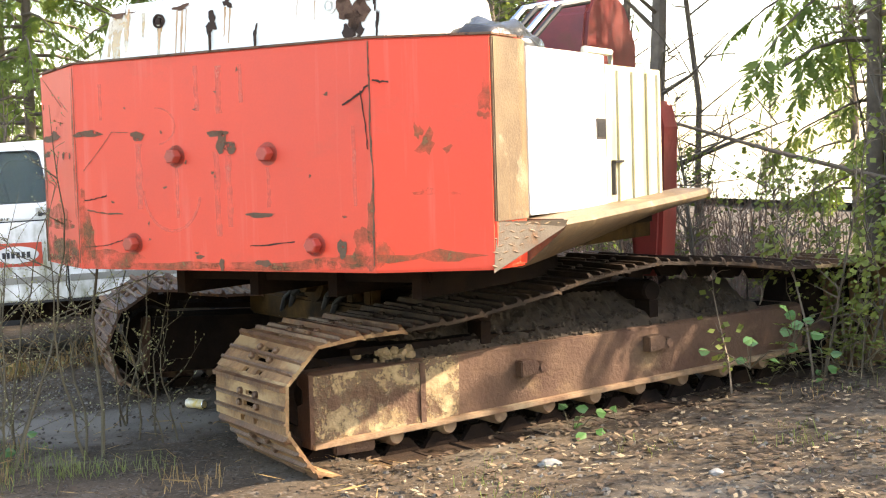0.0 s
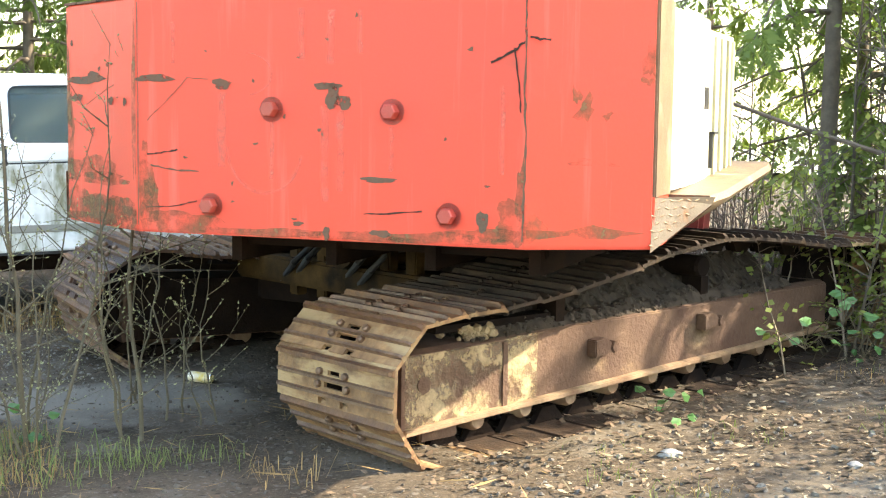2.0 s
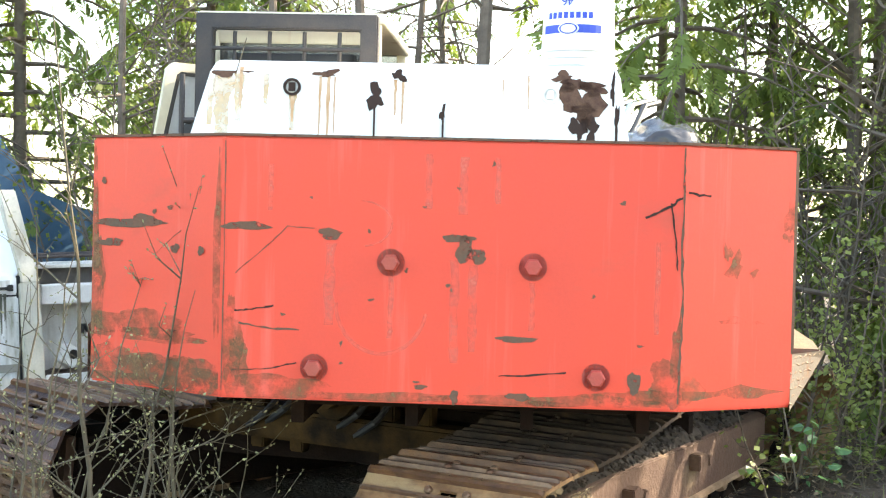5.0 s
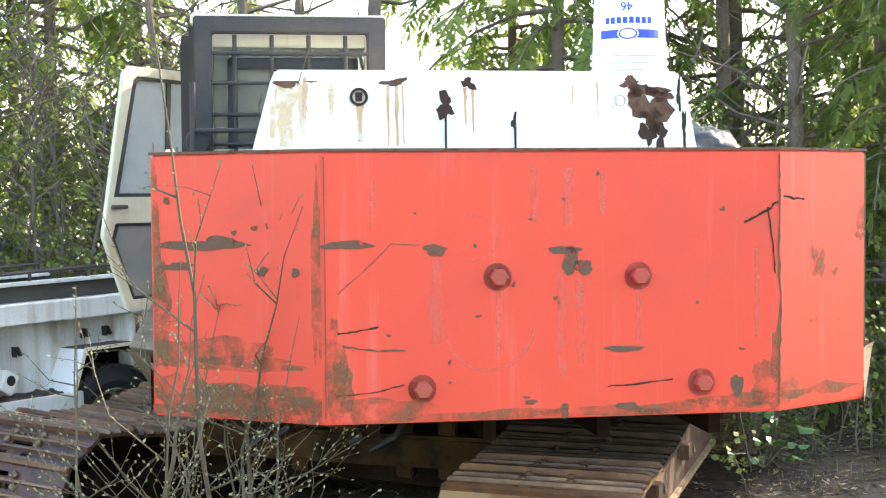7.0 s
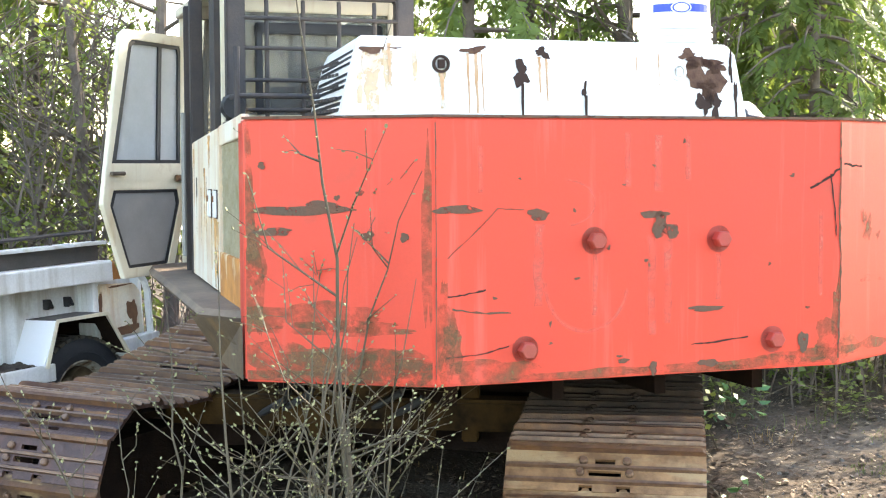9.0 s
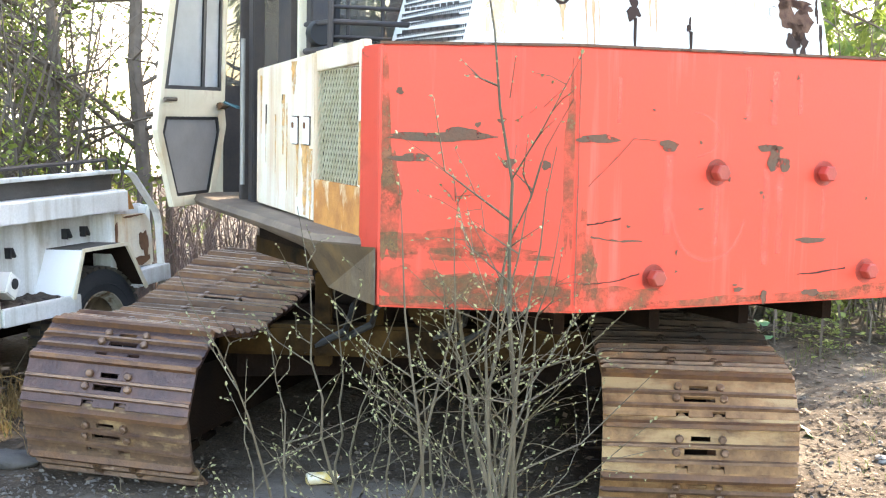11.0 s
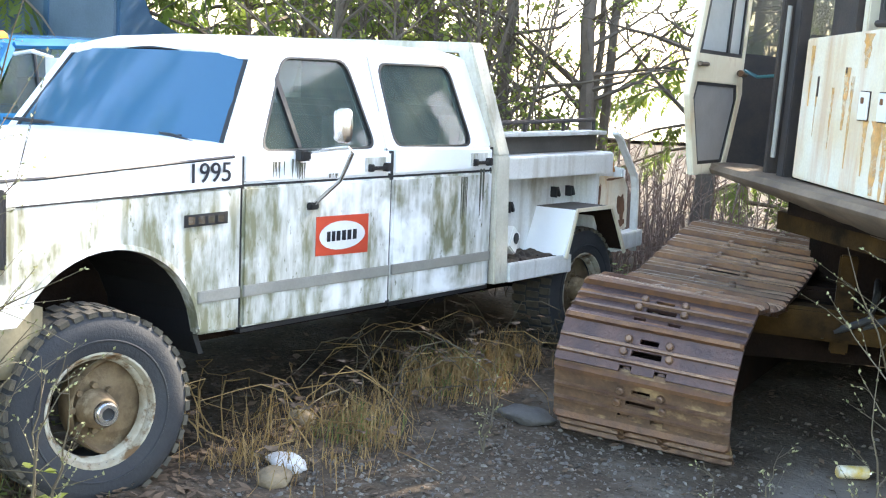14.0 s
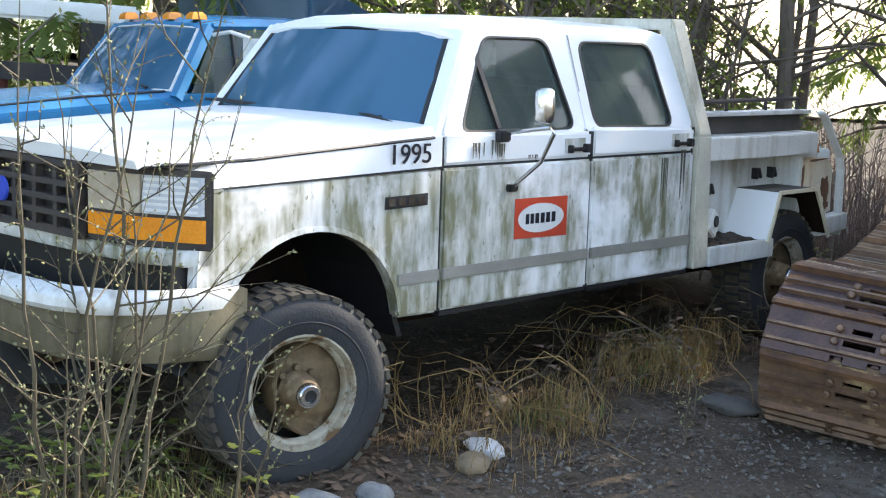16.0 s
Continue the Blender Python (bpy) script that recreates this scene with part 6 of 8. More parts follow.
# headache rack and utility bed
def rack(y, near):
    part("rack_post", Build().add(*(lambda P: (P, [(0, 1, 2, 3), (7, 6, 5, 4), (0, 4, 5, 1), (1, 5, 6, 2), (2, 6, 7, 3), (3, 7, 4, 0)]))(
        [Vector((a, y(d), z)) for d in (-0.02, 0.09) for a, z in ((3.09, 0.60), (3.23, 0.60), (3.20, 1.35), (3.06, 1.35))])), M_POST, truck, "dirty white rack post" if near else "", bevel=0.008)
    part("rack_post", Build().add(*(lambda P: (P, [(0, 1, 2, 3), (7, 6, 5, 4), (0, 4, 5, 1), (1, 5, 6, 2), (2, 6, 7, 3), (3, 7, 4, 0)]))(
        [Vector((a, y(d + e), z)) for d in (-0.02, 0.09) for a, z, e in ((3.08, 1.35, 0), (3.20, 1.35, 0), (3.10, 1.99, 0.16), (2.98, 1.99, 0.16))])), M_POST, truck, bevel=0.008)
both(rack)
part("rack_top", Build().box(2.98, 3.10, B0 + 0.14, B1 - 0.14, 1.93, 1.99), M_POST, truck, bevel=0.008)
for z in (1.5, 1.65, 1.8): part("rack_slat", Build().box(3.06, 3.09, B0 + 0.1, B1 - 0.1, z, z + 0.04), M_POST, truck)
def bar_along(pts, half, y, d0, d1):
    """A flat strip that follows a path of (x, z) between two depths."""
    rings = []
    for k, (a, z) in enumerate(pts):
        p, q = pts[max(k - 1, 0)], pts[min(k + 1, len(pts) - 1)]
        l = math.hypot(q[0] - p[0], q[1] - p[1])
        nx, nz = -(q[1] - p[1]) / l * half, (q[0] - p[0]) / l * half
        rings.append([Vector((a + nx, y(d0), z + nz)), Vector((a + nx, y(d1), z + nz)), Vector((a - nx, y(d1), z - nz)), Vector((a - nx, y(d0), z - nz))])
    return Build().loft(rings)


def bed(y, near):
    bs = part("bed_side", side_slab([(3.25, 0.66), (3.86, 0.66), (3.98, 0.97), (4.42, 0.97), (4.58, 0.68), (4.98, 0.68), (4.98, 1.21), (3.25, 1.21)], y, 0.27, 0.31), M_BEDWHITE, truck, "white utility bed side, stained" if near else "", bevel=0.005)
    part("bin_face", Build().loft([[Vector((a, y(d), z)) for d, z in ((0.09, 1.19), (0.09, 1.32), (0.10, 1.328), (0.25, 1.328), (0.27, 1.328), (0.27, 1.19))] for a in (3.25, 4.60)]), M_BEDWHITE, bs, "white bin front with a rolled edge", bevel=0.004)
    # the shadow gap above the bin front, drawn as a dark strip
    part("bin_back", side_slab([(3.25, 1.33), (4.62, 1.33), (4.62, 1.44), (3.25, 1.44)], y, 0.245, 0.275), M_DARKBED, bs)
    part("bed_top", side_slab([(3.24, 1.44), (4.64, 1.44), (4.64, 1.465), (3.24, 1.465)], y, 0.17, 0.31), M_BEDWHITE, bs, bevel=0.005)
    part("step_box", side_slab([(3.23, 0.60), (3.93, 0.60), (3.93, 0.712), (3.23, 0.712)], y, -0.03, 0.0), M_BEDWHITE, bs, "stained white step edge", bevel=0.006)
    part("step", side_slab([(3.23, 0.69), (3.93, 0.69), (3.93, 0.705), (3.23, 0.705)], y, 0.0, 0.275), M_DARKSTEEL, bs)
    part("step_dirt", Build().add([Vector((3.26 + 0.04 * k, y(0.004 + 0.034 * q), 0.706 + 0.03 * max(0, noise.noise((k * 0.7, q * 0.7, 2))) + 0.012 * (q > 4) + 0.012 * noise.noise((k * 2.1, q * 2.3, 5)))) for q in range(9) for k in range(17)], [(q * 17 + k, q * 17 + k + 1, q * 17 + k + 18, q * 17 + k + 17) for q in range(8) for k in range(16)]), M_SOIL, bs, "dirt on the step")
    # M_TRUCK on the front: sky light on that slope put into its paint
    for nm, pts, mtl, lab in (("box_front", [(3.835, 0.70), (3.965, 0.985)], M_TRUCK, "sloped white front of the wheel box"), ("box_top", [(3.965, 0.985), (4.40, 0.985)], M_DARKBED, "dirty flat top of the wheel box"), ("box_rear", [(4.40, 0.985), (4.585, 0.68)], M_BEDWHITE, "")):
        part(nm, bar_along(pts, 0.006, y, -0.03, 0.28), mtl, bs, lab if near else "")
    part("box_lip", bar_along([(3.85, 0.69), (3.965, 0.985), (4.40, 0.985), (4.59, 0.67)], 0.013, y, -0.042, -0.028), M_CREAM, bs)
    part("box_underside", Build().add([Vector((a, y(d), z)) for d in (0.5, -0.028) for a, z in ((3.875, 0.70), (3.977, 0.972), (4.39, 0.972), (4.57, 0.69))], [(0, 1, 5, 4), (1, 2, 6, 5), (2, 3, 7, 6)]), M_DARKSTEEL, bs)
    part("box_lining", side_slab([(3.88, 0.62), (3.99, 0.96), (4.39, 0.96), (4.58, 0.62)], y, 0.50, 0.52), M_DARKSTEEL, bs)
    part("rear_end", side_slab([(4.48, 0.79), (4.905, 0.79), (4.895, 1.08), (4.84, 1.15), (4.50, 1.17)], y, 0.13, 0.16), M_RUSTWHITE, bs, "rusty white corner panel", bevel=0.01)
    part("corner_frame", side_slab([(4.43, 0.69), (4.48, 0.69), (4.48, 1.17), (4.62, 1.19), (4.62, 1.33), (4.43, 1.33)], y, 0.12, 0.28), M_BEDWHITE, bs, bevel=0.004)
    part("corner_brace", side_slab([(4.60, 1.19), (4.72, 1.19), (4.66, 1.32), (4.60, 1.33)], y, 0.14, 0.2), M_RUSTPAN, bs)
    part("corner_strip", bar_along([(4.60, 1.455), (4.66, 1.42), (4.89, 1.16), (4.915, 1.08), (4.925, 0.64)], 0.011, y, 0.06, 0.115), M_BEDWHITE, bs, "bent white corner strip", bevel=0.004)
    for cx, cz, rx, rz in ((4.74, 0.83, 0.13, 0.035), (4.80, 0.95, 0.045, 0.09), (4.50, 1.02, 0.015, 0.10), (4.70, 1.15, 0.10, 0.015)):
        g = random.Random(int(cx * 100))
        q = blob(cx, cz, rx, rz, 24, 0.2, g)
        part("rust_patch", side_slab([(min(max(a, 4.485), 4.855), min(max(c, 0.795), 1.15)) for a, c in q], y, 0.126, 0.1315), M_RUSTDARK, bs)
    part("bumper_end", side_slab([(4.60, 0.66), (4.97, 0.68), (4.97, 0.79), (4.60, 0.77)], y, 0.04, 0.14), M_BEDWHITE, bs, bevel=0.006)
    for a, z in ((3.60, 1.0), (4.13, 1.07), (4.31, 1.07)):
        part("tie_hook", side_slab([(a - 0.012, z - 0.03), (a, z - 0.035), (a + 0.004, z + 0.022), (a + 0.035, z - 0.03), (a + 0.045, z - 0.02), (a + 0.018, z + 0.035), (a - 0.012, z + 0.035)], y, 0.225, 0.27), M_BLACK, bs)
both(bed)
part("bed_floor", Build().box(3.2, 5.0, B0 + 0.33, B1 - 0.33, 0.84, 0.90), M_DARKSTEEL, truck)
part("tailgate", Build().box(4.93, 4.98, B0 + 0.2, B1 - 0.2, 0.7, 1.2), M_WHITE, truck, bevel=0.01)
for yy in (B0 + 0.25, B1 - 0.25):
    part("cargo_rail", Build().tube([(3.28, yy, 1.445), (3.28, yy, 1.52), (4.58, yy, 1.535), (4.59, yy, 1.445)], 0.015, 6).tube([(3.75, yy, 1.445), (3.75, yy, 1.525)], 0.012, 6).tube([(4.2, yy, 1.445), (4.2, yy, 1.525)], 0.012, 6), M_GUARD, truck)
lbk = part("light_bracket", Build().box(-0.06, 0.06, -0.05, 0.05, -0.07, 0.07), M_WHITE, truck, "white lamp bracket with a round hole", bevel=0.008, at=pose(3.45, B0 + 0.14, 0.82, 0, 32, 10))
part("lamp_hole", Build().ring([(0.0, 0.0), (0.034, 0.0), (0.034, 0.006), (0.0, 0.006)], (0, -0.051, 0.015), (0, -1, 0), 14), M_BLACK, lbk)

# the nose, ahead of the doors, stands a hand's width further back on the frame
def nose(x):
    return x + 0.105 if x < 0.95 else x + 0.105 * (1.7 - x) / 0.75 if x < 1.7 else x
for ob in truck.children_recursive:
    if ob.type == "MESH" and ob.name.split(".")[0] != "axle" and ob.matrix_basis == Matrix.Identity(4) and ob.parent.matrix_basis in (Matrix.Identity(4), truck.matrix_basis):
        for v in ob.data.vertices: v.co.x = nose(v.co.x)

# ---- plants ----
M_BARK = mat("grey_bark", (0.19, 0.145, 0.11), (0.11, 0.085, 0.065), scale=6, rough=0.95, bump=0.8, fine=20)
M_CEDAR = mat("cedar_foliage", (0.235, 0.30, 0.065), (0.14, 0.205, 0.045), scale=0.9, rough=0.6, bump=0, transl=0.6, fine=3.0, fine_var=0.3, rand=0.25)
M_LEAF = mat("young_leaves", (0.27, 0.31, 0.07), (0.15, 0.19, 0.04), scale=1.5, rough=0.6, bump=0, transl=0.45, fine=6.0, fine_var=0.3)
M_TWIG = mat("olive_twig", (0.115, 0.092, 0.052), (0.06, 0.046, 0.028), scale=6, rough=0.8, bump=0.2)
M_BRANCH = mat("bare_branch", (0.17, 0.13, 0.095), (0.10, 0.08, 0.06), scale=4, rough=0.9, bump=0.2)
M_REDTWIG = mat("reddish_twig", (0.27, 0.17, 0.125), (0.18, 0.115, 0.09), scale=3, rough=0.85, bump=0.2)
M_BUD = mat("catkin_buds", (0.33, 0.31, 0.16), (0.22, 0.23, 0.09), scale=20, rough=0.7, bump=0)
M_STRAW = mat("dry_grass", (0.36, 0.235, 0.095), (0.20, 0.125, 0.05), scale=4, rough=0.9, bump=0, transl=0.2)
M_LITTER = mat("dead_leaves", (0.075, 0.044, 0.026), (0.17, 0.115, 0.07), scale=9, rough=0.9, bump=0, fine=8)
M_PEBBLE = mat("pale_pebbles", (0.21, 0.188, 0.158), (0.085, 0.072, 0.06), scale=20, rough=0.9, bump=0.2)
M_PALELEAF = mat("pale_leaves", (0.36, 0.28, 0.18), (0.19, 0.13, 0.075), scale=9, rough=0.9, bump=0, fine=8)
M_CLOD = mat("soil_clod", (0.105, 0.084, 0.064), (0.06, 0.046, 0.035), scale=14, rough=0.95, bump=0.4)
M_GRAVEL = mat("gravel", (0.15, 0.132, 0.115), (0.055, 0.047, 0.04), scale=14, rough=0.9, bump=0.3)


def raw_mesh(name, vs, fs, mtl):
    me = bpy.data.meshes.new(name)
    me.from_pydata(vs, [], fs)
    me.materials.append(mtl)
    return me


def quads_mesh(name, verts, mtl, per=4):
    """verts: array (n, per, 3), one small face each."""
    n = len(verts)
    me = bpy.data.meshes.new(name)
    me.vertices.add(n * per); me.loops.add(n * per); me.polygons.add(n)
    me.vertices.foreach_set("co", np.ascontiguousarray(verts, dtype=np.float32).ravel())
    me.loops.foreach_set("vertex_index", np.arange(n * per, dtype=np.int32))
    me.polygons.foreach_set("loop_start", np.arange(0, n * per, per, dtype=np.int32))
    me.update(calc_edges=True)
    me.materials.append(mtl)
    return me


def spray_template(rng, pairs=12, length=0.52):
    """A flat drooping frond: pairs of small pointed leaflets along a stem."""
    out = []
    for k in range(pairs):
        t = (k + 0.5) / pairs
        for s in (-1, 1):
            L = length * 0.42 * (1 - 0.65 * t) * rng.uniform(0.7, 1.2)
            a = radians(rng.uniform(35, 60)) * s
            d = np.array([math.cos(a), math.sin(a), -0.35 * rng.uniform(0.3, 1.2)])
            p = np.array([length * t, 0, -0.28 * length * t * t])
            w = np.array([-math.sin(a), math.cos(a), 0.0]) * L * 0.135
            out.append([p, p + d * L * 0.5 + w, p + d * L, p + d * L * 0.5 - w])
    p0, p1 = np.array([length * 0.7, 0, -0.14 * length]), np.array([length * 1.1, 0, -0.36 * length])
    out.append([p0, (p0 + p1) / 2 + (0, 0.025, 0), p1, (p0 + p1) / 2 - (0, 0.025, 0)])
    return np.array(out)


def conifer(seed, height, radius, limbs, base=0.4, density=1.0):
    rng = random.Random(seed)
    temps = [spray_template(rng) for _ in range(6)]
    leaves, trunk = [], Build()
    lean = (rng.uniform(-0.02, 0.02), rng.uniform(-0.02, 0.02))
    trunk.tube([(lean[0] * z, lean[1] * z, z) for z in (-0.3, 0.3, height * 0.3, height * 0.65, height)], [0.115, 0.095, 0.07, 0.04, 0.01], 9)
    for k in range(limbs):
        t = (k + rng.random()) / limbs
        z = base + (height - base) * t ** 0.85
        L = radius * (1 - 0.85 * t) * rng.uniform(0.6, 1.15)
        az = k * 2.39996 + rng.uniform(-0.5, 0.5)
        pts = []
        for j in range(5):
            s = j / 4
            pts.append(Vector((math.cos(az) * L * s, math.sin(az) * L * s, z + 0.10 * L * s - 0.46 * L * s * s)))
        trunk.tube(pts, [0.032, 0.024, 0.017, 0.011, 0.005], 4)
        n = max(3, int(L * 8.5 * density))
        for j in range(n):
            s = rng.uniform(0.18, 1.0)
            i = min(3, int(s * 4)); f = s * 4 - i
            p = pts[i].lerp(pts[i + 1], f)
            yaw = az + rng.choice((-1, 1)) * rng.uniform(0.2, 1.25)
            tilt = rng.uniform(0.25, 1.15)
            sc = rng.uniform(0.55, 1.05)
            m = Matrix.Translation(p) @ Euler((rng.uniform(-0.5, 0.5), tilt, yaw)).to_matrix().to_4x4()
            q = temps[rng.randrange(6)] * sc
            leaves.append(q @ np.array(m.to_3x3()).T + np.array(p))
    return trunk.mesh("trunk", smooth=True), quads_mesh("crown", np.concatenate(leaves), M_CEDAR)


CONIFERS = [conifer(s, h, r, n, density=d) for s, h, r, n, d in ((11, 10.5, 2.2, 115, 0.8), (12, 9.0, 1.9, 100, 0.85), (13, 11.5, 2.4, 115, 0.8), (14, 7.0, 1.7, 85, 0.85), (15, 10.5, 2.2, 70, 0.6), (16, 9.0, 2.0, 62, 0.6), (17, 11.5, 2.4, 70, 0.6))] + [conifer(18, 9.5, 2.3, 74, 2.3, 0.68)]


def tree(kind, x, y, turn, size, name="cedar_tree", label="green drooping cedar tree at the yard's edge"):
    t = thing(name, pose(x, y, ground_z(x, y) - 0.05, 0, 0, turn) @ Matrix.Diagonal((size, size, size, 1)), label, "tree", "trees round the yard")
    tr, cr = CONIFERS[kind]
    part("trunk", tr, M_BARK, t)
    part("crown", cr, M_CEDAR, t)
    if not tr.materials: tr.materials.append(M_BARK)
    return t

for me, _ in CONIFERS: me.materials.clear(); me.materials.append(M_BARK)
r5 = random.Random(21)
# right of the excavator
for k, x, y, s in ((7, 4.0, 11.2, 0.95), (1, 5.6, 8.6, 0.95), (2, 6.2, 11.0, 1.0), (0, 7.2, 10.2, 1.0), (1, 5.3, 11.7, 0.9), (2, 5.2, 13.6, 0.85), (2, 12.6, 12.6, 0.95), (1, 9.4, 10.9, 1.1), (3, 5.0, 8.0, 0.75), (0, 13.2, 10.4, 1.0)):
    tree(k, x, y, r5.uniform(0, 360), s)
tree(4, 5.7, 22.0, 40, 0.9)
# low firs on the sunny side, unseen, added to dapple the sunlight
for k, x, y, s in ((5, 7.4, 4.2, 0.60), (5, 8.6, 5.4, 0.60), (1, 8.7, 7.0, 0.66), (1, 9.0, 8.1, 0.68)):
    tree(k, x, y, r5.uniform(0, 360), s)
# behind the trucks
for k, x, y, s in ((0, -10.5, 15.5, 1.0), (1, -8.6, 15.6, 1.0), (2, -6.8, 17.6, 1.0), (0, -4.6, 17.4, 0.95), (3, -2.6, 16.6, 1.1), (2, -1.6, 16.4, 1.0), (0, 0.3, 15.2, 0.9), (1, 0.3, 16.4, 0.95), (3, 0.9, 14.0, 0.9), (1, -4.0, 19.5, 1.2), (2, -8.5, 20.5, 1.2), (1, -12.5, 13.0, 1.0)):
    tree(k, x, y, r5.uniform(0, 360), s)
# far trees closing the horizon
for a, d, k in ((96, 31, 0), (108, 35, 1), (120, 30, 2), (134, 36, 0), (24, 34, 0), (12, 36, 1), (2, 33, 2), (-14, 38, 0), (-40, 40, 1), (-70, 42, 2), (-110, 42, 0), (-150, 40, 1), (170, 38, 2), (150, 36, 0)):
    tree(k + 4, -4 + d * math.cos(radians(a)), 3 + d * math.sin(radians(a)), a * 7.0, 1.15)


def thicket_mesh(seed, stems, height, spread, leafy=0.0):
    """Bare upright stems with forking side twigs; leaves where asked."""
    rng = random.Random(seed)
    b, lv = Build(), []
    for _ in range(stems):
        x, y = rng.gauss(0, spread), rng.gauss(0, spread)
        h = height * rng.uniform(0.4, 1.1)
        dx, dy = rng.gauss(0, 0.16), rng.gauss(0, 0.16)
        pts = [Vector((x + dx * h * t + rng.gauss(0, 0.02), y + dy * h * t + rng.gauss(0, 0.02), h * t)) for t in (0, 0.25, 0.5, 0.75, 1)]
        w = 0.005 + 0.0045 * h
        b.tube(pts, [w, w * 0.85, w * 0.65, w * 0.45, w * 0.15], 3, cap=False)
        for _ in range(int(5 + h * 4)):
            t = rng.uniform(0.2, 0.95); i = min(3, int(t * 4))
            p = pts[i].lerp(pts[i + 1], t * 4 - i)
            L = rng.uniform(0.15, 0.45) * h * 0.45
            az = rng.uniform(0, 6.283)
            d = Vector((math.cos(az), math.sin(az), rng.uniform(0.3, 1.0))).normalized()
            q = [p, p + d * L * 0.5 + Vector((0, 0, rng.uniform(-0.02, 0.03))), p + d * L]
            b.tube(q, [w * 0.45, w * 0.32, w * 0.12], 3, cap=False)
            if rng.random() < leafy:
                for _ in range(7):
                    c = q[1].lerp(q[2], rng.random()) + Vector((rng.gauss(0, 0.05), rng.gauss(0, 0.05), rng.gauss(0, 0.05)))
                    u = Vector((rng.gauss(0, 1), rng.gauss(0, 1), rng.gauss(0, 0.5))).normalized() * rng.uniform(0.03, 0.07)
                    v = u.orthogonal().normalized() * u.length * 0.45
                    lv.append([c, c + u * 0.5 + v, c + u, c + u * 0.5 - v])
    me = b.mesh("stems"); me.materials.append(M_BRANCH)
    lf = quads_mesh("leaves", np.array([[tuple(p) for p in q] for q in lv]), M_LEAF) if lv else None
    return me, lf


THICK = [thicket_mesh(31, 22, 2.6, 0.5, 0.35), thicket_mesh(32, 18, 3.6, 0.6, 0.8), thicket_mesh(33, 24, 1.7, 0.55, 0.7), thicket_mesh(34, 14, 4.6, 0.7, 0.6), thicket_mesh(35, 46, 1.5, 0.55, 0.0)]
THICK[4][0].materials.clear(); THICK[4][0].materials.append(M_REDTWIG)


def thicket(kind, x, y, size=1.0, label="leafless brush with a few young leaves"):
    t = thing("brush", pose(x, y, ground_z(x, y) - 0.03, 0, 0, r5.uniform(0, 360)) @ Matrix.Diagonal((size, size, size, 1)), label, "bush", "brush round the yard")
    st, lf = THICK[kind]
    tagged(part("branchwork", st, M_BRANCH, t), kind="stuff")
    if lf: tagged(part("foliage", lf, M_LEAF, t), kind="stuff")
    return t

for k, x, y, s in ((2, 3.6, 8.2, 1.0), (2, 4.4, 7.4, 0.9), (1, 4.6, 9.0, 0.8), (2, 3.3, 8.6, 0.8), (0, 5.4, 7.5, 1.0), (1, 4.6, 11.6, 0.9),
                   (1, -0.5, 13.0, 1.0), (3, 0.0, 13.6, 1.0), (1, 0.1, 13.0, 0.9), (1, 0.5, 12.8, 0.8), (1, 0.75, 12.3, 0.9), (3, 0.8, 13.3, 0.9), (0, -6.2, 15.4, 1.0), (0, -7.6, 14.6, 1.0), (1, -9.0, 13.8, 1.1), (0, 6.2, 8.0, 1.0), (2, 5.2, 6.8, 0.8), (3, 5.8, 10.2, 1.0), (0, 7.8, 7.0, 1.0), (2, 6.6, 6.9, 0.9), (0, 2.3, 10.0, 0.8)):
    thicket(k, x, y, s)
# unseen brush, added to break the sun into dapples on the litter
for k, x, y, s in ((2, 5.7, 4.3, 0.9), (2, 6.1, 5.2, 0.95), (1, 5.3, 5.7, 0.8), (2, 5.4, 3.3, 0.9)):
    thicket(k, x, y, s)
for x, y, s in ((1.0, 11.2, 0.75), (1.6, 10.9, 0.75), (1.9, 11.7, 0.8), (2.4, 11.2, 0.8), (2.4, 12.6, 0.85), (3.0, 10.3, 0.7), (2.5, 9.9, 0.7), (1.9, 10.2, 0.65), (0.4, 11.6, 0.7), (3.2, 13.4, 0.9)):
    thicket(4, x, y, s, "bare reddish brush against the bright sky")


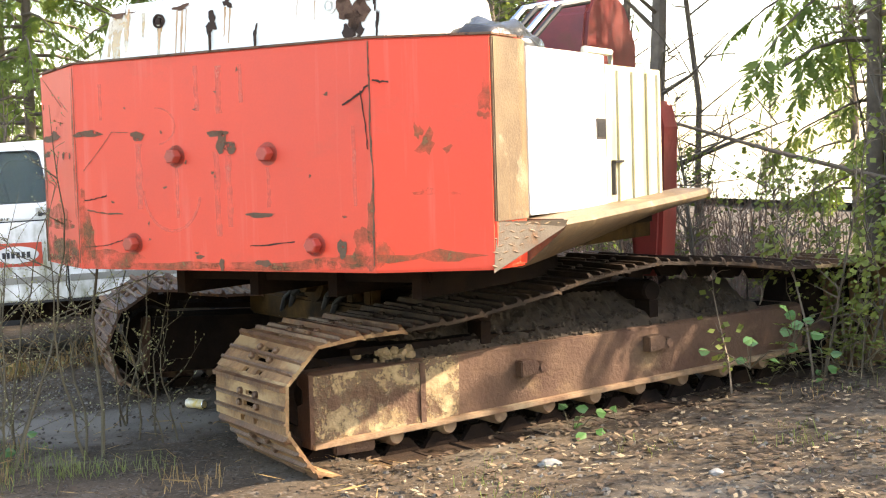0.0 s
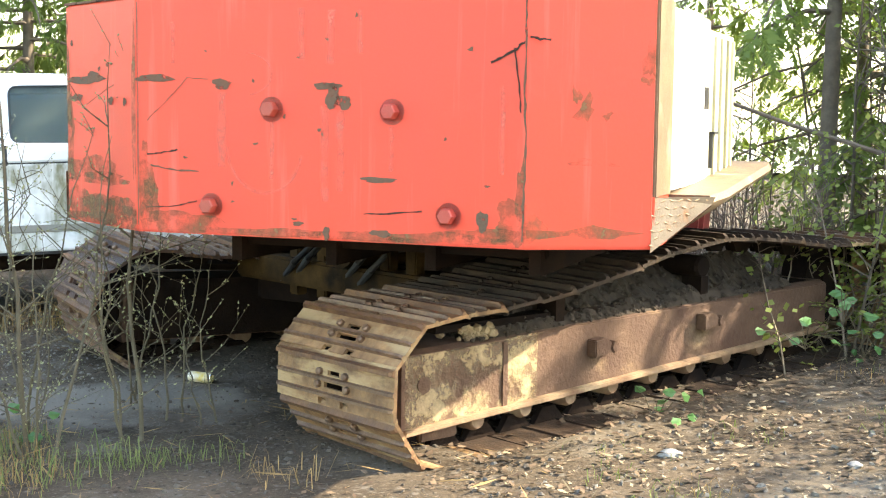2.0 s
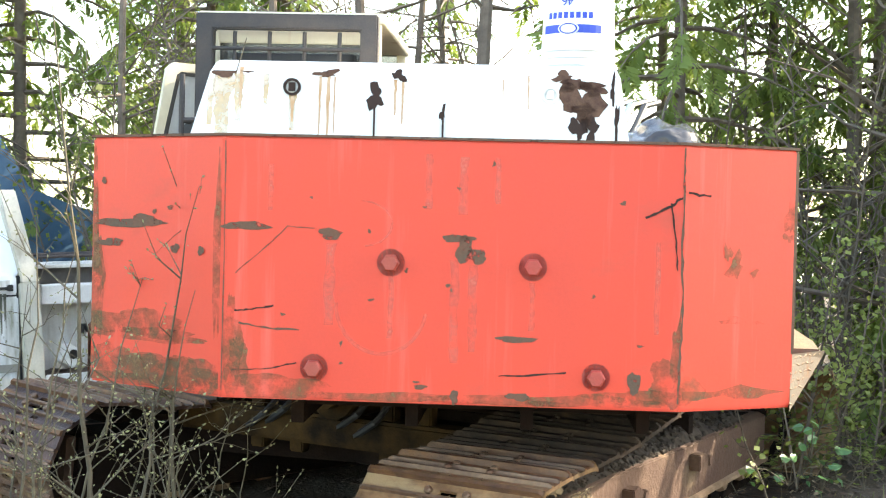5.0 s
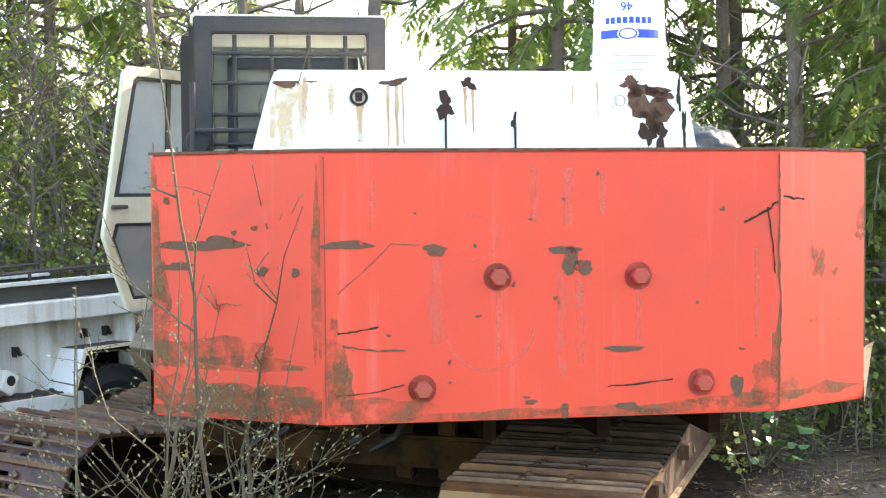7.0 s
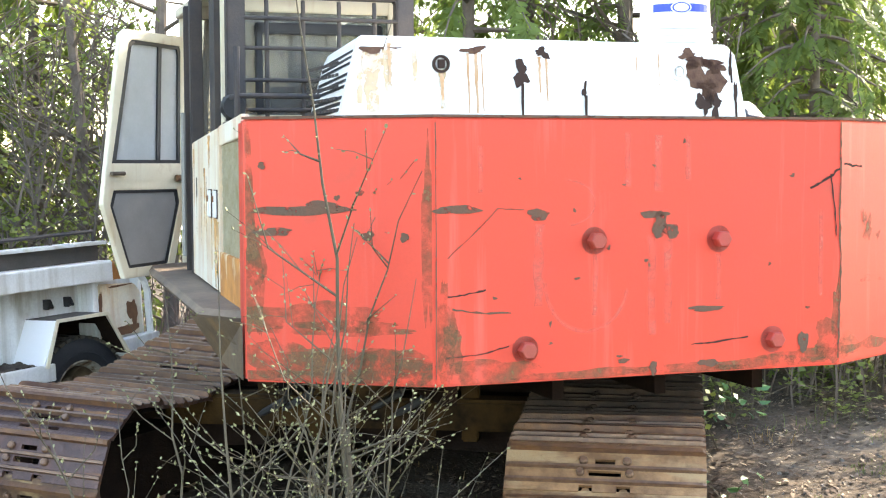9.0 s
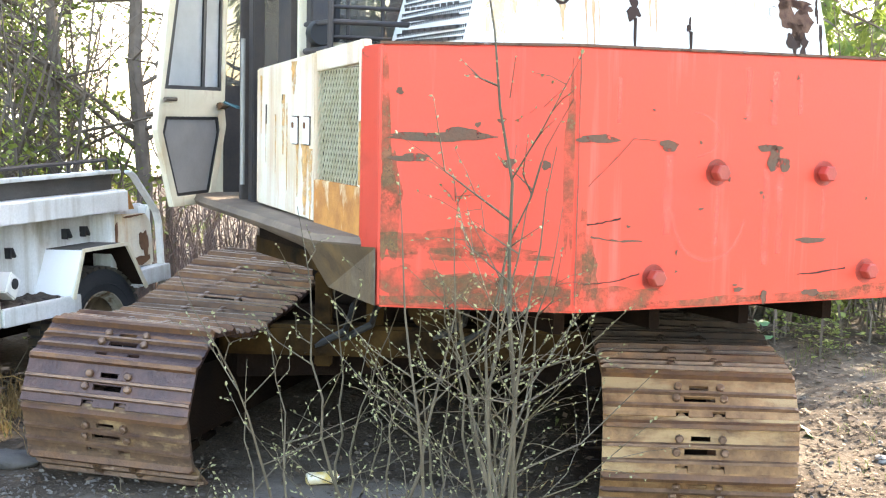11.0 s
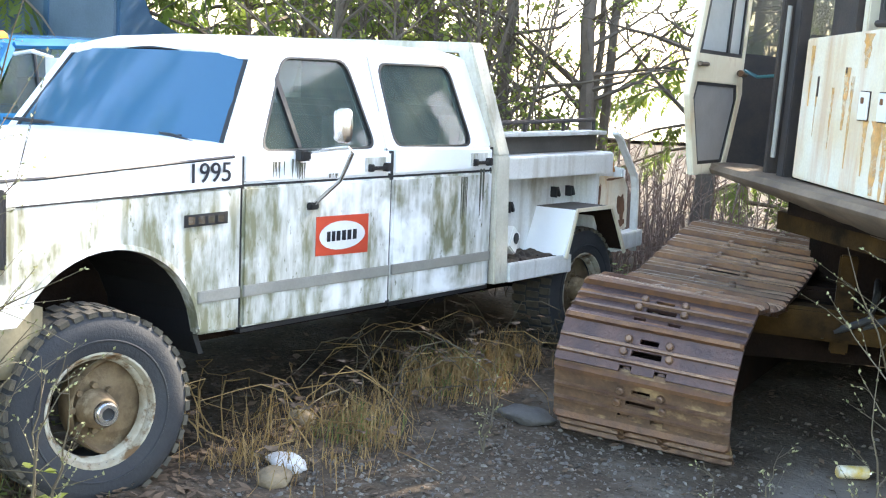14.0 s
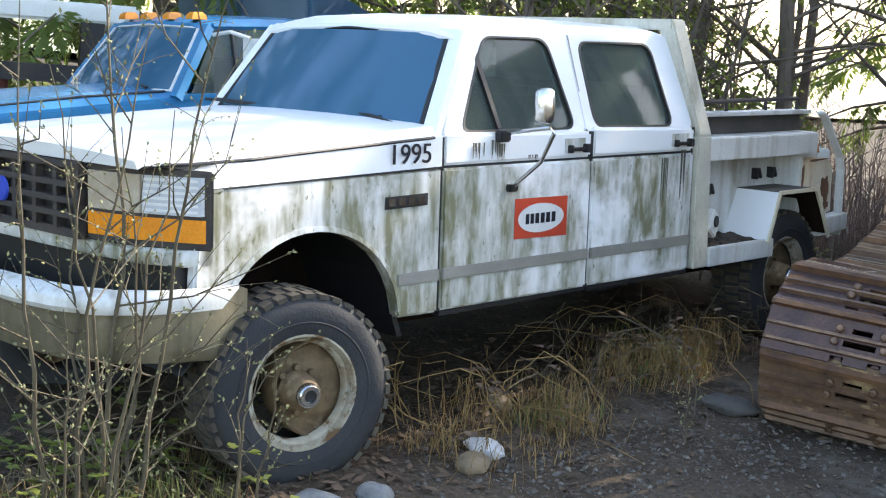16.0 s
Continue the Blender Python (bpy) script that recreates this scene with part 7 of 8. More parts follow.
def bare_tree(x, y, h, lean, seed, w=0.07):
    rng = random.Random(seed)
    t = thing("bare_tree", pose(x, y, ground_z(x, y) - 0.05), "leafless grey tree trunk with thin branches", "tree", "bare trees")
    ax, ay = lean
    pts = [Vector((ax * h * s * s, ay * h * s * s, h * s)) + Vector((rng.gauss(0, 0.03), rng.gauss(0, 0.03), 0)) for s in (0, 0.15, 0.3, 0.5, 0.7, 0.85, 1)]
    part("trunk", Build().tube(pts, [w, w * 0.9, w * 0.8, w * 0.65, w * 0.5, w * 0.35, w * 0.1], 8), M_BARK, t, smooth=True)
    b = Build()
    for _ in range(26):
        s = rng.uniform(0.15, 0.95); i = min(5, int(s * 6)); p = pts[i].lerp(pts[i + 1], s * 6 - i)
        az, L = rng.uniform(0, 6.283), rng.uniform(0.6, 1.9) * (1.1 - 0.6 * s)
        d = Vector((math.cos(az), math.sin(az), rng.uniform(0.0, 0.8))).normalized()
        q = [p, p + d * L * 0.5 + Vector((0, 0, rng.uniform(-0.1, 0.1))), p + d * L + Vector((0, 0, rng.uniform(-0.1, 0.2)))]
        b.tube(q, [w * 0.3, w * 0.18, w * 0.05], 4, cap=False)
        for _ in range(4):
            u = rng.uniform(0.3, 1.0); c = q[0].lerp(q[2], u)
            e = Vector((rng.gauss(0, 1), rng.gauss(0, 1), rng.gauss(0.3, 0.6))).normalized() * rng.uniform(0.2, 0.6)
            b.tube([c, c + e * 0.5 + Vector((0, 0, 0.02)), c + e], [w * 0.12, w * 0.08, w * 0.03], 3, cap=False)
    tagged(part("branchwork", b, M_BRANCH, t), kind="stuff")
    return t

# the last two stand out of view, added for dappled light
for k, (x, y, h, l, w) in enumerate(((1.15, 12.0, 7.0, (-0.03, 0.02), 0.075), (1.75, 12.4, 7.5, (0.04, 0.0), 0.05), (2.0, 11.4, 8.0, (0.07, 0.03), 0.09), (2.6, 13.4, 6.5, (-0.1, 0.0), 0.04), (-1.0, 12.8, 7.0, (0.05, 0.0), 0.05), (0.5, 12.4, 7.0, (-0.06, 0.0), 0.06), (4.7, 8.9, 8.0, (0.02, 0.0), 0.08), (5.9, 8.2, 8.0, (-0.03, 0.0), 0.07), (5.4, 10.4, 8.0, (0.0, 0.0), 0.09), (9.3, 3.6, 7.0, (0.0, 0.05), 0.07), (8.2, 2.2, 7.0, (0.05, 0.0), 0.07))):
    bare_tree(x, y, h, l, 50 + k, w)
# a fallen limb across the gap on the right
solid("fallen_branch", Build().tube([(1.9, 8.3, 2.0), (2.8, 8.6, 1.72), (3.6, 8.8, 1.5), (4.6, 8.9, 1.35)], [0.012, 0.016, 0.02, 0.024], 7), M_BARK, Matrix.Identity(4), "dark bent branch leaning between the trees", "branch", smooth=True)


def willow(x, y, stems, height, spread, seed, lean=(0, 0), label="thin leafless willow shoots with pale buds"):
    """Slender budding shoots rising from one root."""
    rng = random.Random(seed)
    t = thing("willow_shrub", pose(x, y, ground_z(x, y) - 0.02), label, "shrub", "budding shrubs")
    buds = []
    def bud(p, d):
        L = rng.uniform(0.010, 0.023)
        u = (d + Vector((rng.gauss(0, 0.5), rng.gauss(0, 0.5), rng.gauss(0.3, 0.5)))).normalized() * L
        v = u.orthogonal().normalized() * L * 0.27; w = u.cross(v).normalized() * L * 0.27
        for a, c in ((v, w), (w, -v), (-v, -w), (-w, v)):
            buds.append([p, p + u * 0.45 + a, p + u * 1.0, p + u * 0.45 + c])
    for k in range(stems):
        a = rng.uniform(0, 6.283)
        o = Vector((math.cos(a), math.sin(a), 0)) * rng.uniform(0.0, 0.12)
        h = height * rng.uniform(0.5, 1.05)
        out = Vector((math.cos(a) * spread * rng.uniform(0.2, 1.1) + lean[0], math.sin(a) * spread * rng.uniform(0.2, 1.1) + lean[1], 0))
        n = 11
        bow = Vector((rng.gauss(0, 1), rng.gauss(0, 1), 0)) * 0.05 * h
        pts = [o + out * h * (s / (n - 1)) ** 1.3 * 0.5 + bow * math.sin(3.1416 * s / (n - 1)) + Vector((rng.gauss(0, 0.012), rng.gauss(0, 0.012), h * s / (n - 1))) for s in range(n)]
        w = 0.0042 + 0.0034 * h
        b = Build().tube(pts, [w * (1 - 0.85 * s / (n - 1)) for s in range(n)], 6, cap=False)
        for _ in range(int(3 + h * 3.4)):
            s = rng.uniform(0.06, 0.9) * (n - 1); i = min(n - 2, int(s)); p = pts[i].lerp(pts[i + 1], s - i)
            az, L = rng.uniform(0, 6.283), rng.uniform(0.25, 1.0) * min(h, 1.9) * 0.46 * (1.15 - 0.7 * s / (n - 1))
            d = Vector((math.cos(az), math.sin(az), rng.uniform(0.25, 1.0))).normalized()
            q = [p, p + d * L * 0.5 + Vector((0, 0, rng.uniform(-0.01, 0.02))), p + d * L + Vector((0, 0, 0.18 * L))]
            q[2] = q[2] + Vector((rng.gauss(0, 0.09), rng.gauss(0, 0.09), rng.uniform(-0.04, 0.08))) * min(1.0, L * 2)
            b.tube(q, [w * 0.36, w * 0.25, w * 0.09], 4, cap=False)
            for _ in range(3 if L > 0.35 else 1):
                e = rng.uniform(0.25, 0.8); c = q[0].lerp(q[1], e * 2) if e < 0.5 else q[1].lerp(q[2], e * 2 - 1)
                g = (d + Vector((rng.gauss(0, 0.7), rng.gauss(0, 0.7), rng.gauss(0.1, 0.4)))).normalized() * L * rng.uniform(0.25, 0.5)
                b.tube([c, c + g * 0.5 + Vector((0, 0, 0.01)), c + g], [w * 0.18, w * 0.13, w * 0.06], 3, cap=False)
                for j in range(3): bud(c + g * (0.4 + 0.3 * j), g.normalized())
            for j in range(int(L / 0.07)):
                u = (j + 0.7) / max(1, int(L / 0.07)); bud(q[0].lerp(q[1], u * 2) if u < 0.5 else q[1].lerp(q[2], u * 2 - 1), d)
            bud(q[2], d); bud(q[2], d)
        for j in range(int(h * 4)):
            s = rng.uniform(0.3, 1.0) * (n - 1); i = min(n - 2, int(s)); bud(pts[i].lerp(pts[i + 1], s - i), Vector((rng.gauss(0, 1), rng.gauss(0, 1), 0.5)))
        part("shoot", b, M_TWIG, t, smooth=True)
    tagged(part("bud_growth", quads_mesh("buds", np.array([[tuple(p) for p in q] for q in buds]), M_BUD), M_BUD, t), "pale yellow-green buds", kind="stuff")
    return t

willow(-1.90, 5.62, 4, 2.9, 0.40, 71)
willow(-1.50, 5.98, 3, 2.7, 0.36, 72)
willow(-2.10, 6.20, 3, 2.0, 0.6, 73)
willow(-1.66, 6.86, 3, 1.5, 0.55, 74)
willow(-2.6, 7.0, 2, 0.9, 0.8, 75)
willow(-5.62, 8.45, 6, 2.5, 0.36, 76)
willow(-5.25, 8.15, 3, 1.3, 0.6, 77)
willow(-5.9, 8.0, 4, 1.9, 0.4, 78)
willow(-2.9, 8.3, 2, 0.6, 0.9, 79)
willow(-2.35, 5.50, 3, 2.0, 0.5, 80)
willow(-1.32, 6.46, 2, 1.6, 0.6, 81)
willow(-2.75, 6.15, 3, 1.5, 0.6, 82)
willow(-1.05, 6.25, 2, 1.3, 0.7, 83)


def tuft(x, y, n, h, seed, mtl=None, spread=0.12):
    rng = random.Random(seed)
    q = []
    z0 = ground_z(x, y) - 0.01
    for _ in range(n):
        px, py = rng.gauss(0, spread), rng.gauss(0, spread)
        a = rng.uniform(0, 6.283); L = h * rng.uniform(0.4, 1.2); c = rng.uniform(0.3, 1.7)
        d = Vector((math.cos(a), math.sin(a), 0)); s = d.cross(Vector((0, 0, 1))) * rng.uniform(0.0012, 0.0032)
        p0 = Vector((px, py, 0)); p1 = p0 + d * L * 0.25 * c + Vector((0, 0, L * 0.7)); p2 = p0 + d * L * 0.7 * c + Vector((0, 0, L * (1.05 - 0.5 * c)))
        q += [[p0 - s, p0 + s, p1 + s * 0.8, p1 - s * 0.8], [p1 - s * 0.8, p1 + s * 0.8, p2 + s * 0.1, p2 - s * 0.1]]
    o = Vector((x, y, z0))
    BLADES.setdefault((mtl or M_STRAW).name, []).extend([[tuple(p + o) for p in f] for f in q])


BLADES = {}
M_GRASS = mat("green_grass", (0.12, 0.17, 0.04), (0.2, 0.2, 0.07), scale=4, rough=0.8, bump=0, transl=0.3)
r6 = random.Random(5)
for k in range(44):
    u = r6.random() ** 0.8
    x, y = -3.95 + 2.3 * u + r6.gauss(0, 0.10), 8.52 + 0.95 * u + r6.gauss(0, 0.12) + 0.2
    tuft(x, y, 64, r6.uniform(0.06, 0.30), 100 + k, M_STRAW if r6.random() < 0.8 else M_GRASS, 0.10)
for k in range(26):
    x, y = -1.9 + r6.gauss(0, 0.5), 5.5 + r6.gauss(0, 0.4)
    tuft(x, y, 40, r6.uniform(0.08, 0.22), 200 + k, M_STRAW if r6.random() < 0.45 else M_GRASS)
for k in range(20):
    x, y = -5.5 + r6.gauss(0, 0.45), 8.6 + r6.gauss(0, 0.35)
    tuft(x, y, 40, r6.uniform(0.1, 0.28), 300 + k, M_STRAW if r6.random() < 0.5 else M_GRASS)
for k in range(24):
    x, y = r6.uniform(0.4, 4.0), r6.uniform(4.4, 8.2)
    if abs((x + 0.131) * -0.578 + (y - 5.532) * 0.816 - 0.2) < 0.6: continue
    tuft(x, y, 24, r6.uniform(0.05, 0.14), 400 + k, M_GRASS if r6.random() < 0.6 else M_STRAW)

for g_mat, g_name, g_label in ((M_STRAW, "dry_grass", "dry straw-coloured grass growing in dirt"), (M_GRASS, "green_grass", "short fresh green grass growing in dirt")):
    tagged(new(g_name, quads_mesh(g_name, np.array(BLADES[g_mat.name]), g_mat)), g_label, "grass", kind="stuff")


def bramble(x, y, n, size, seed, leaves=True, label="tangled bramble canes with small leaves"):
    rng = random.Random(seed)
    t = thing("bramble", pose(x, y, ground_z(x, y)), label, "bramble", "brambles")
    b, lv = Build(), []
    for _ in range(n):
        a = rng.uniform(0, 6.283); L = size * rng.uniform(0.4, 1.2); h = size * rng.uniform(0.08, 0.6)
        o = Vector((rng.gauss(0, 0.15), rng.gauss(0, 0.15), 0)); d = Vector((math.cos(a), math.sin(a), 0))
        pts = [o + d * L * s + Vector((rng.gauss(0, 0.035), rng.gauss(0, 0.035), rng.gauss(0, 0.02) + h * 4 * s * (1 - s) * (1 - 0.3 * s) + 0.02)) for s in (0, 0.15, 0.3, 0.45, 0.6, 0.75, 0.9, 1.0)]
        b.tube(pts, [0.0038, 0.0036, 0.0034, 0.003, 0.0028, 0.0025, 0.002, 0.001], 4, cap=False)
        for _ in range(7 if leaves else 2):
            i = rng.randrange(1, 7); c = pts[i] + Vector((rng.gauss(0, 0.03), rng.gauss(0, 0.03), rng.gauss(0.02, 0.02)))
            for j in range(3):
                aa = rng.uniform(0, 6.283); u = Vector((math.cos(aa), math.sin(aa), rng.uniform(-0.3, 0.4))).normalized() * rng.uniform(0.03, 0.06)
                v = u.cross(Vector((0, 0, 1))).normalized() * u.length * 0.42
                lv.append([c, c + u * 0.5 + v + Vector((0, 0, 0.006)), c + u, c + u * 0.5 - v + Vector((0, 0, 0.006))])
    tagged(part("cane_tangle", b, M_TWIG if leaves or seed % 2 else M_STRAW, t), kind="stuff")
    part("foliage", quads_mesh("leaves", np.array([[tuple(p) for p in q] for q in lv]), M_LEAF if leaves else M_LITTER), M_LEAF, t)
    return t

for k, (x, y, n, s, lf) in enumerate(((-3.6, 9.0, 14, 0.8, False), (-2.9, 9.3, 16, 0.9, False), (-2.2, 9.55, 16, 0.8, False), (-1.6, 9.8, 14, 0.8, False), (-4.0, 9.2, 12, 0.7, False), (-5.3, 8.8, 12, 0.7, True), (-5.8, 8.5, 12, 0.6, True), (2.8, 7.9, 16, 0.9, True), (3.3, 7.4, 14, 0.8, True), (3.9, 7.0, 12, 0.7, True), (2.4, 8.6, 14, 0.9, True), (1.6, 9.2, 14, 0.9, True), (4.6, 6.6, 12, 0.8, True), (0.6, 10.2, 14, 0.9, True), (-0.3, 11.0, 14, 0.9, True), (-1.0, 11.3, 12, 0.9, False))):
    bramble(x, y, n, s, 500 + k, lf, "tangled bramble canes with small green leaves" if lf else "dry tangled bramble canes in dead grass")


def ivy(x, y, z, n, seed, spread=0.15):
    """A few broad glossy leaves on a trailing stem."""
    rng = random.Random(seed)
    t = thing("ivy", pose(x, y, z), "glossy green bramble leaves trailing by the track", "plant", "trailing leaves")
    b = Build()
    for k in range(n):
        c = Vector((rng.gauss(0, spread), rng.gauss(0, spread), rng.gauss(0, spread * 0.8)))
        a = rng.uniform(0, 6.283); L = rng.uniform(0.06, 0.10)
        u = Vector((math.cos(a), math.sin(a), rng.uniform(-0.4, 0.3))).normalized(); v = u.cross(Vector((0.3, -0.8, 0.5))).normalized(); w = u.cross(v)
        fold = 0.012
        vs = [c, c + u * L * 0.3 + v * L * 0.36 + w * fold, c + u * L * 0.7 + v * L * 0.28 + w * fold, c + u * L, c + u * L * 0.7 - v * L * 0.28 + w * fold, c + u * L * 0.3 - v * L * 0.36 + w * fold, c + u * L * 0.5]
        b2 = Build().add(vs, [(0, 1, 2, 6), (6, 2, 3), (0, 6, 4, 5), (6, 3, 4)])
        part("leaf", b2, M_IVY, t)
        b.tube([Vector((0, 0, -spread)), c * 0.5, c], [0.003, 0.003, 0.002], 4, cap=False)
    part("stem", b, M_TWIG, t)
    return t

M_IVY = mat("ivy_leaf", (0.07, 0.17, 0.05), (0.10, 0.22, 0.07), scale=9, rough=0.35, bump=0, transl=0.25)
ivy(2.75, 7.15, 0.60, 9, 1, 0.12); ivy(2.45, 6.95, 0.45, 7, 2, 0.10); ivy(2.95, 7.3, 0.35, 7, 3, 0.12); ivy(1.35, 6.15, 0.16, 7, 4, 0.09); ivy(1.62, 6.1, 0.12, 5, 5, 0.08); ivy(-2.05, 6.0, 0.12, 5, 6, 0.07)

# leaf litter and gravel, too many to count
def scatter(name, n, area, size, mtl, label, category, seed, flat=True, broad=(0.35, 0.6)):
    rng = random.Random(seed)
    q = []
    for _ in range(n):
        x, y = area(rng)
        z = ground_z(x, y)
        L = size * (0.4 + 1.8 * rng.random() ** 2.2); a = rng.uniform(0, 6.283)
        u = Vector((math.cos(a), math.sin(a), rng.uniform(-0.35, 0.35))) * L; v = Vector((-math.sin(a), math.cos(a), rng.uniform(-0.5, 0.5))) * L * rng.uniform(*broad)
        c = Vector((x, y, z + 0.004 + (0.2 if flat else 0.1) * L))
        if flat:
            q += [[c - u * 0.5, c + v * 0.5, c + u * 0.5, c - v * 0.5]]
        else:
            h = Vector((rng.uniform(-0.1, 0.1) * L, rng.uniform(-0.1, 0.1) * L, L * 0.2)); b0 = [c - u * 0.5 - h, c + v * 0.5 - h, c + u * 0.5 - h, c - v * 0.5 - h]; t0 = [c + (p - c) * 0.6 + h * 1.2 for p in b0]
            q += [t0] + [[b0[i], b0[(i + 1) % 4], t0[(i + 1) % 4], t0[i]] for i in range(4)]
    me = quads_mesh(name, np.array([[tuple(p) for p in f] for f in q]), mtl)
    ob = new(name, me)
    return tagged(ob, label, category, kind="stuff")

def sunny(g): return (g.uniform(0.0, 4.6), g.uniform(3.7, 8.6))
def clumped(g, a, b):
    """A place within an area that gathers in drifts."""
    while True:
        x, y = g.uniform(*a), g.uniform(*b)
        if noise.noise((x * 1.6, y * 1.6, 9.0)) + 0.5 * noise.noise((x * 4.5, y * 4.5, 2.0)) > g.uniform(-0.6, 0.5): return x, y
scatter("leaf_litter", 7600, sunny, 0.034, M_LITTER, "brown dead leaves strewn over the dirt", "leaves", 1)
scatter("leaf_litter", 2600, lambda g: (g.gauss(-2.6, 1.6), g.gauss(8.6, 0.9)), 0.028, M_LITTER, "brown dead leaves among dry grass", "leaves", 2)
scatter("gravel", 420, lambda g: (g.gauss(-3.1, 0.8), g.gauss(8.2, 0.4)), 0.022, M_GRAVEL, "loose grey gravel on packed dirt", "gravel", 3, False)
scatter("gravel", 700, lambda g: (g.uniform(0.2, 4.2), g.uniform(4.0, 6.2)), 0.022, M_GRAVEL, "loose grey gravel on packed dirt", "gravel", 4, False)
scatter("twig_litter", 420, lambda g: clumped(g, (0.2, 4.4), (3.7, 8.0)), 0.11, M_TWIG, "broken brown twigs and stalks on the ground", "twigs", 5, broad=(0.02, 0.06))
scatter("gravel", 520, lambda g: clumped(g, (-4.0, -2.2), (7.9, 8.9)), 0.016, M_PEBBLE, "pale small gravel on packed dirt", "gravel", 6, False)
scatter("leaf_litter", 3600, lambda g: clumped(g, (0.2, 4.4), (3.7, 7.8)), 0.027, M_PALELEAF, "pale tan dead leaves on the dirt", "leaves", 7)
scatter("gravel", 420, lambda g: clumped(g, (0.4, 4.0), (3.9, 6.4)), 0.026, M_PEBBLE, "pale rounded pebbles among leaf litter", "gravel", 12, False)

# dead leaves packed here also to darken the shade under bumper and truck
scatter("leaf_litter", 3000, lambda g: (g.gauss(-5.45, 0.6), g.gauss(8.75, 0.5)), 0.045, M_LITTER, "matted dead leaves under shrubs, packed to darken the bumper's shade", "leaves", 13)
scatter("leaf_litter", 2200, lambda g: (lambda u: (-4.1 + 3.2 * u + g.gauss(0, 0.25), 9.05 + 1.0 * u + g.gauss(0, 0.3)))(g.random()), 0.04, M_LITTER, "matted dead leaves added to darken the shade beneath the truck", "leaves", 14)
scatter("soil_clods", 2600, lambda g: (g.uniform(-4.2, 0.6), g.uniform(3.8, 8.2)), 0.022, M_CLOD, "small dark clods and grit on packed dirt", "soil", 8, False)
scatter("leaf_litter", 1500, lambda g: (g.uniform(-3.6, 0.4), g.uniform(3.8, 6.6)), 0.024, M_LITTER, "scattered brown leaves on grey dirt", "leaves", 9)
scatter("twig_litter", 520, lambda g: clumped(g, (-3.4, 0.6), (3.8, 7.0)), 0.10, M_STRAW, "pale dead stalks lying on the dirt", "twigs", 10, broad=(0.03, 0.08))
scatter("gravel", 900, lambda g: clumped(g, (-4.4, -1.6), (7.2, 8.8)), 0.019, M_PEBBLE, "pale gravel on packed dirt by the track", "gravel", 11, False)

# ---- loose things ----
def rock(x, y, s, flat, mtl, label, seed):
    rng = random.Random(seed)
    bm = bmesh.new()
    bmesh.ops.create_icosphere(bm, subdivisions=3, radius=1.0)
    for v in bm.verts:
        d = 1 + 0.28 * noise.noise(v.co * 1.3 + Vector((seed, 0, 0))) + 0.10 * noise.noise(v.co * 3.5 + Vector((0, seed, 0)))
        v.co = Vector((v.co.x * d * s * 1.25, v.co.y * d * s, v.co.z * d * s * flat))
    for f in bm.faces: f.smooth = rng.random() < 0.8
    me = bpy.data.meshes.new("rock"); bm.to_mesh(me); bm.free(); me.materials.append(mtl)
    ob = new("rock", me)
    ob.matrix_world = pose(x, y, ground_z(x, y) + s * flat * 0.45, 0, 0, rng.uniform(0, 360))
    return tagged(ob, label, "rock", "rocks by the truck")

M_ROCKW = mat("white_rock", (0.62, 0.60, 0.58), (0.5, 0.48, 0.45), scale=9, rough=0.8, bump=0.3)
M_ROCKT = mat("tan_rock", (0.27, 0.20, 0.12), (0.2, 0.15, 0.1), scale=9, rough=0.9, bump=0.4)
M_ROCKG = mat("grey_rock", (0.24, 0.24, 0.23), (0.15, 0.15, 0.15), scale=9, rough=0.9, bump=0.4)
M_ROCKD = mat("dark_rock", (0.07, 0.065, 0.06), (0.11, 0.1, 0.09), scale=9, rough=0.9, bump=0.4)
rock(-3.84, 8.60, 0.085, 0.55, M_ROCKW, "pale white rock on gravel beside the wheel", 1)
rock(-4.0, 8.45, 0.075, 0.75, M_ROCKT, "tan rounded rock on gravel", 2)
rock(-4.60, 8.23, 0.07, 0.6, M_ROCKG, "smooth grey rock by the front tyre", 3)
rock(-4.85, 8.25, 0.075, 0.6, M_ROCKG, "smooth grey rock by the front tyre", 4)
rock(-2.27, 8.72, 0.12, 0.4, M_ROCKD, "flat dark stone on packed dirt", 5)
rock(-3.42, 9.15, 0.07, 0.6, M_ROCKT, "tan rock in dry grass", 6)
rock(1.25, 5.35, 0.05, 0.5, M_ROCKG, "small grey stone in leaf litter", 7)
rock(2.1, 5.1, 0.036, 0.5, M_ROCKG, "small pale stone in leaf litter", 8)

# upturned pail on the engine hood
pail = thing("plastic_pail", UP @ pose(0.555, 0.80, 2.716), "white upturned plastic pail with a blue label, on the engine hood", "bucket")
part("body", Build().ring([(0.0, 0.0), (0.178, 0.0), (0.182, 0.02), (0.165, 0.47), (0.155, 0.485), (0.0, 0.485)], (0, 0, 0), (0, 0, 1), 36), M_PLASTIC, pail, smooth=True)
for z in (0.02, 0.055, 0.09):
    part("rib", Build().ring([(0.176, z - 0.01), (0.19, z - 0.008), (0.19, z + 0.008), (0.176, z + 0.01)], (0, 0, 0), (0, 0, 1), 36), M_PLASTIC, pail, smooth=True)
def wrap(a0, a1, z0, z1, mtl, name, parent, d=0.0015):
    n = 10
    rad = lambda z: 0.182 - 0.0378 * (z - 0.02) + d
    vs = [(rad(z) * math.sin(radians(a)), -rad(z) * math.cos(radians(a)), z) for z in (z0, z1) for a in [a0 + (a1 - a0) * k / n for k in range(n + 1)]]
    return part(name, Build().add(vs, [(k, k + 1, n + 2 + k, n + 1 + k) for k in range(n)]), mtl, parent)
lb = wrap(-66, 36, 0.165, 0.205, M_LOGOBLUE, "blue_band", pail)
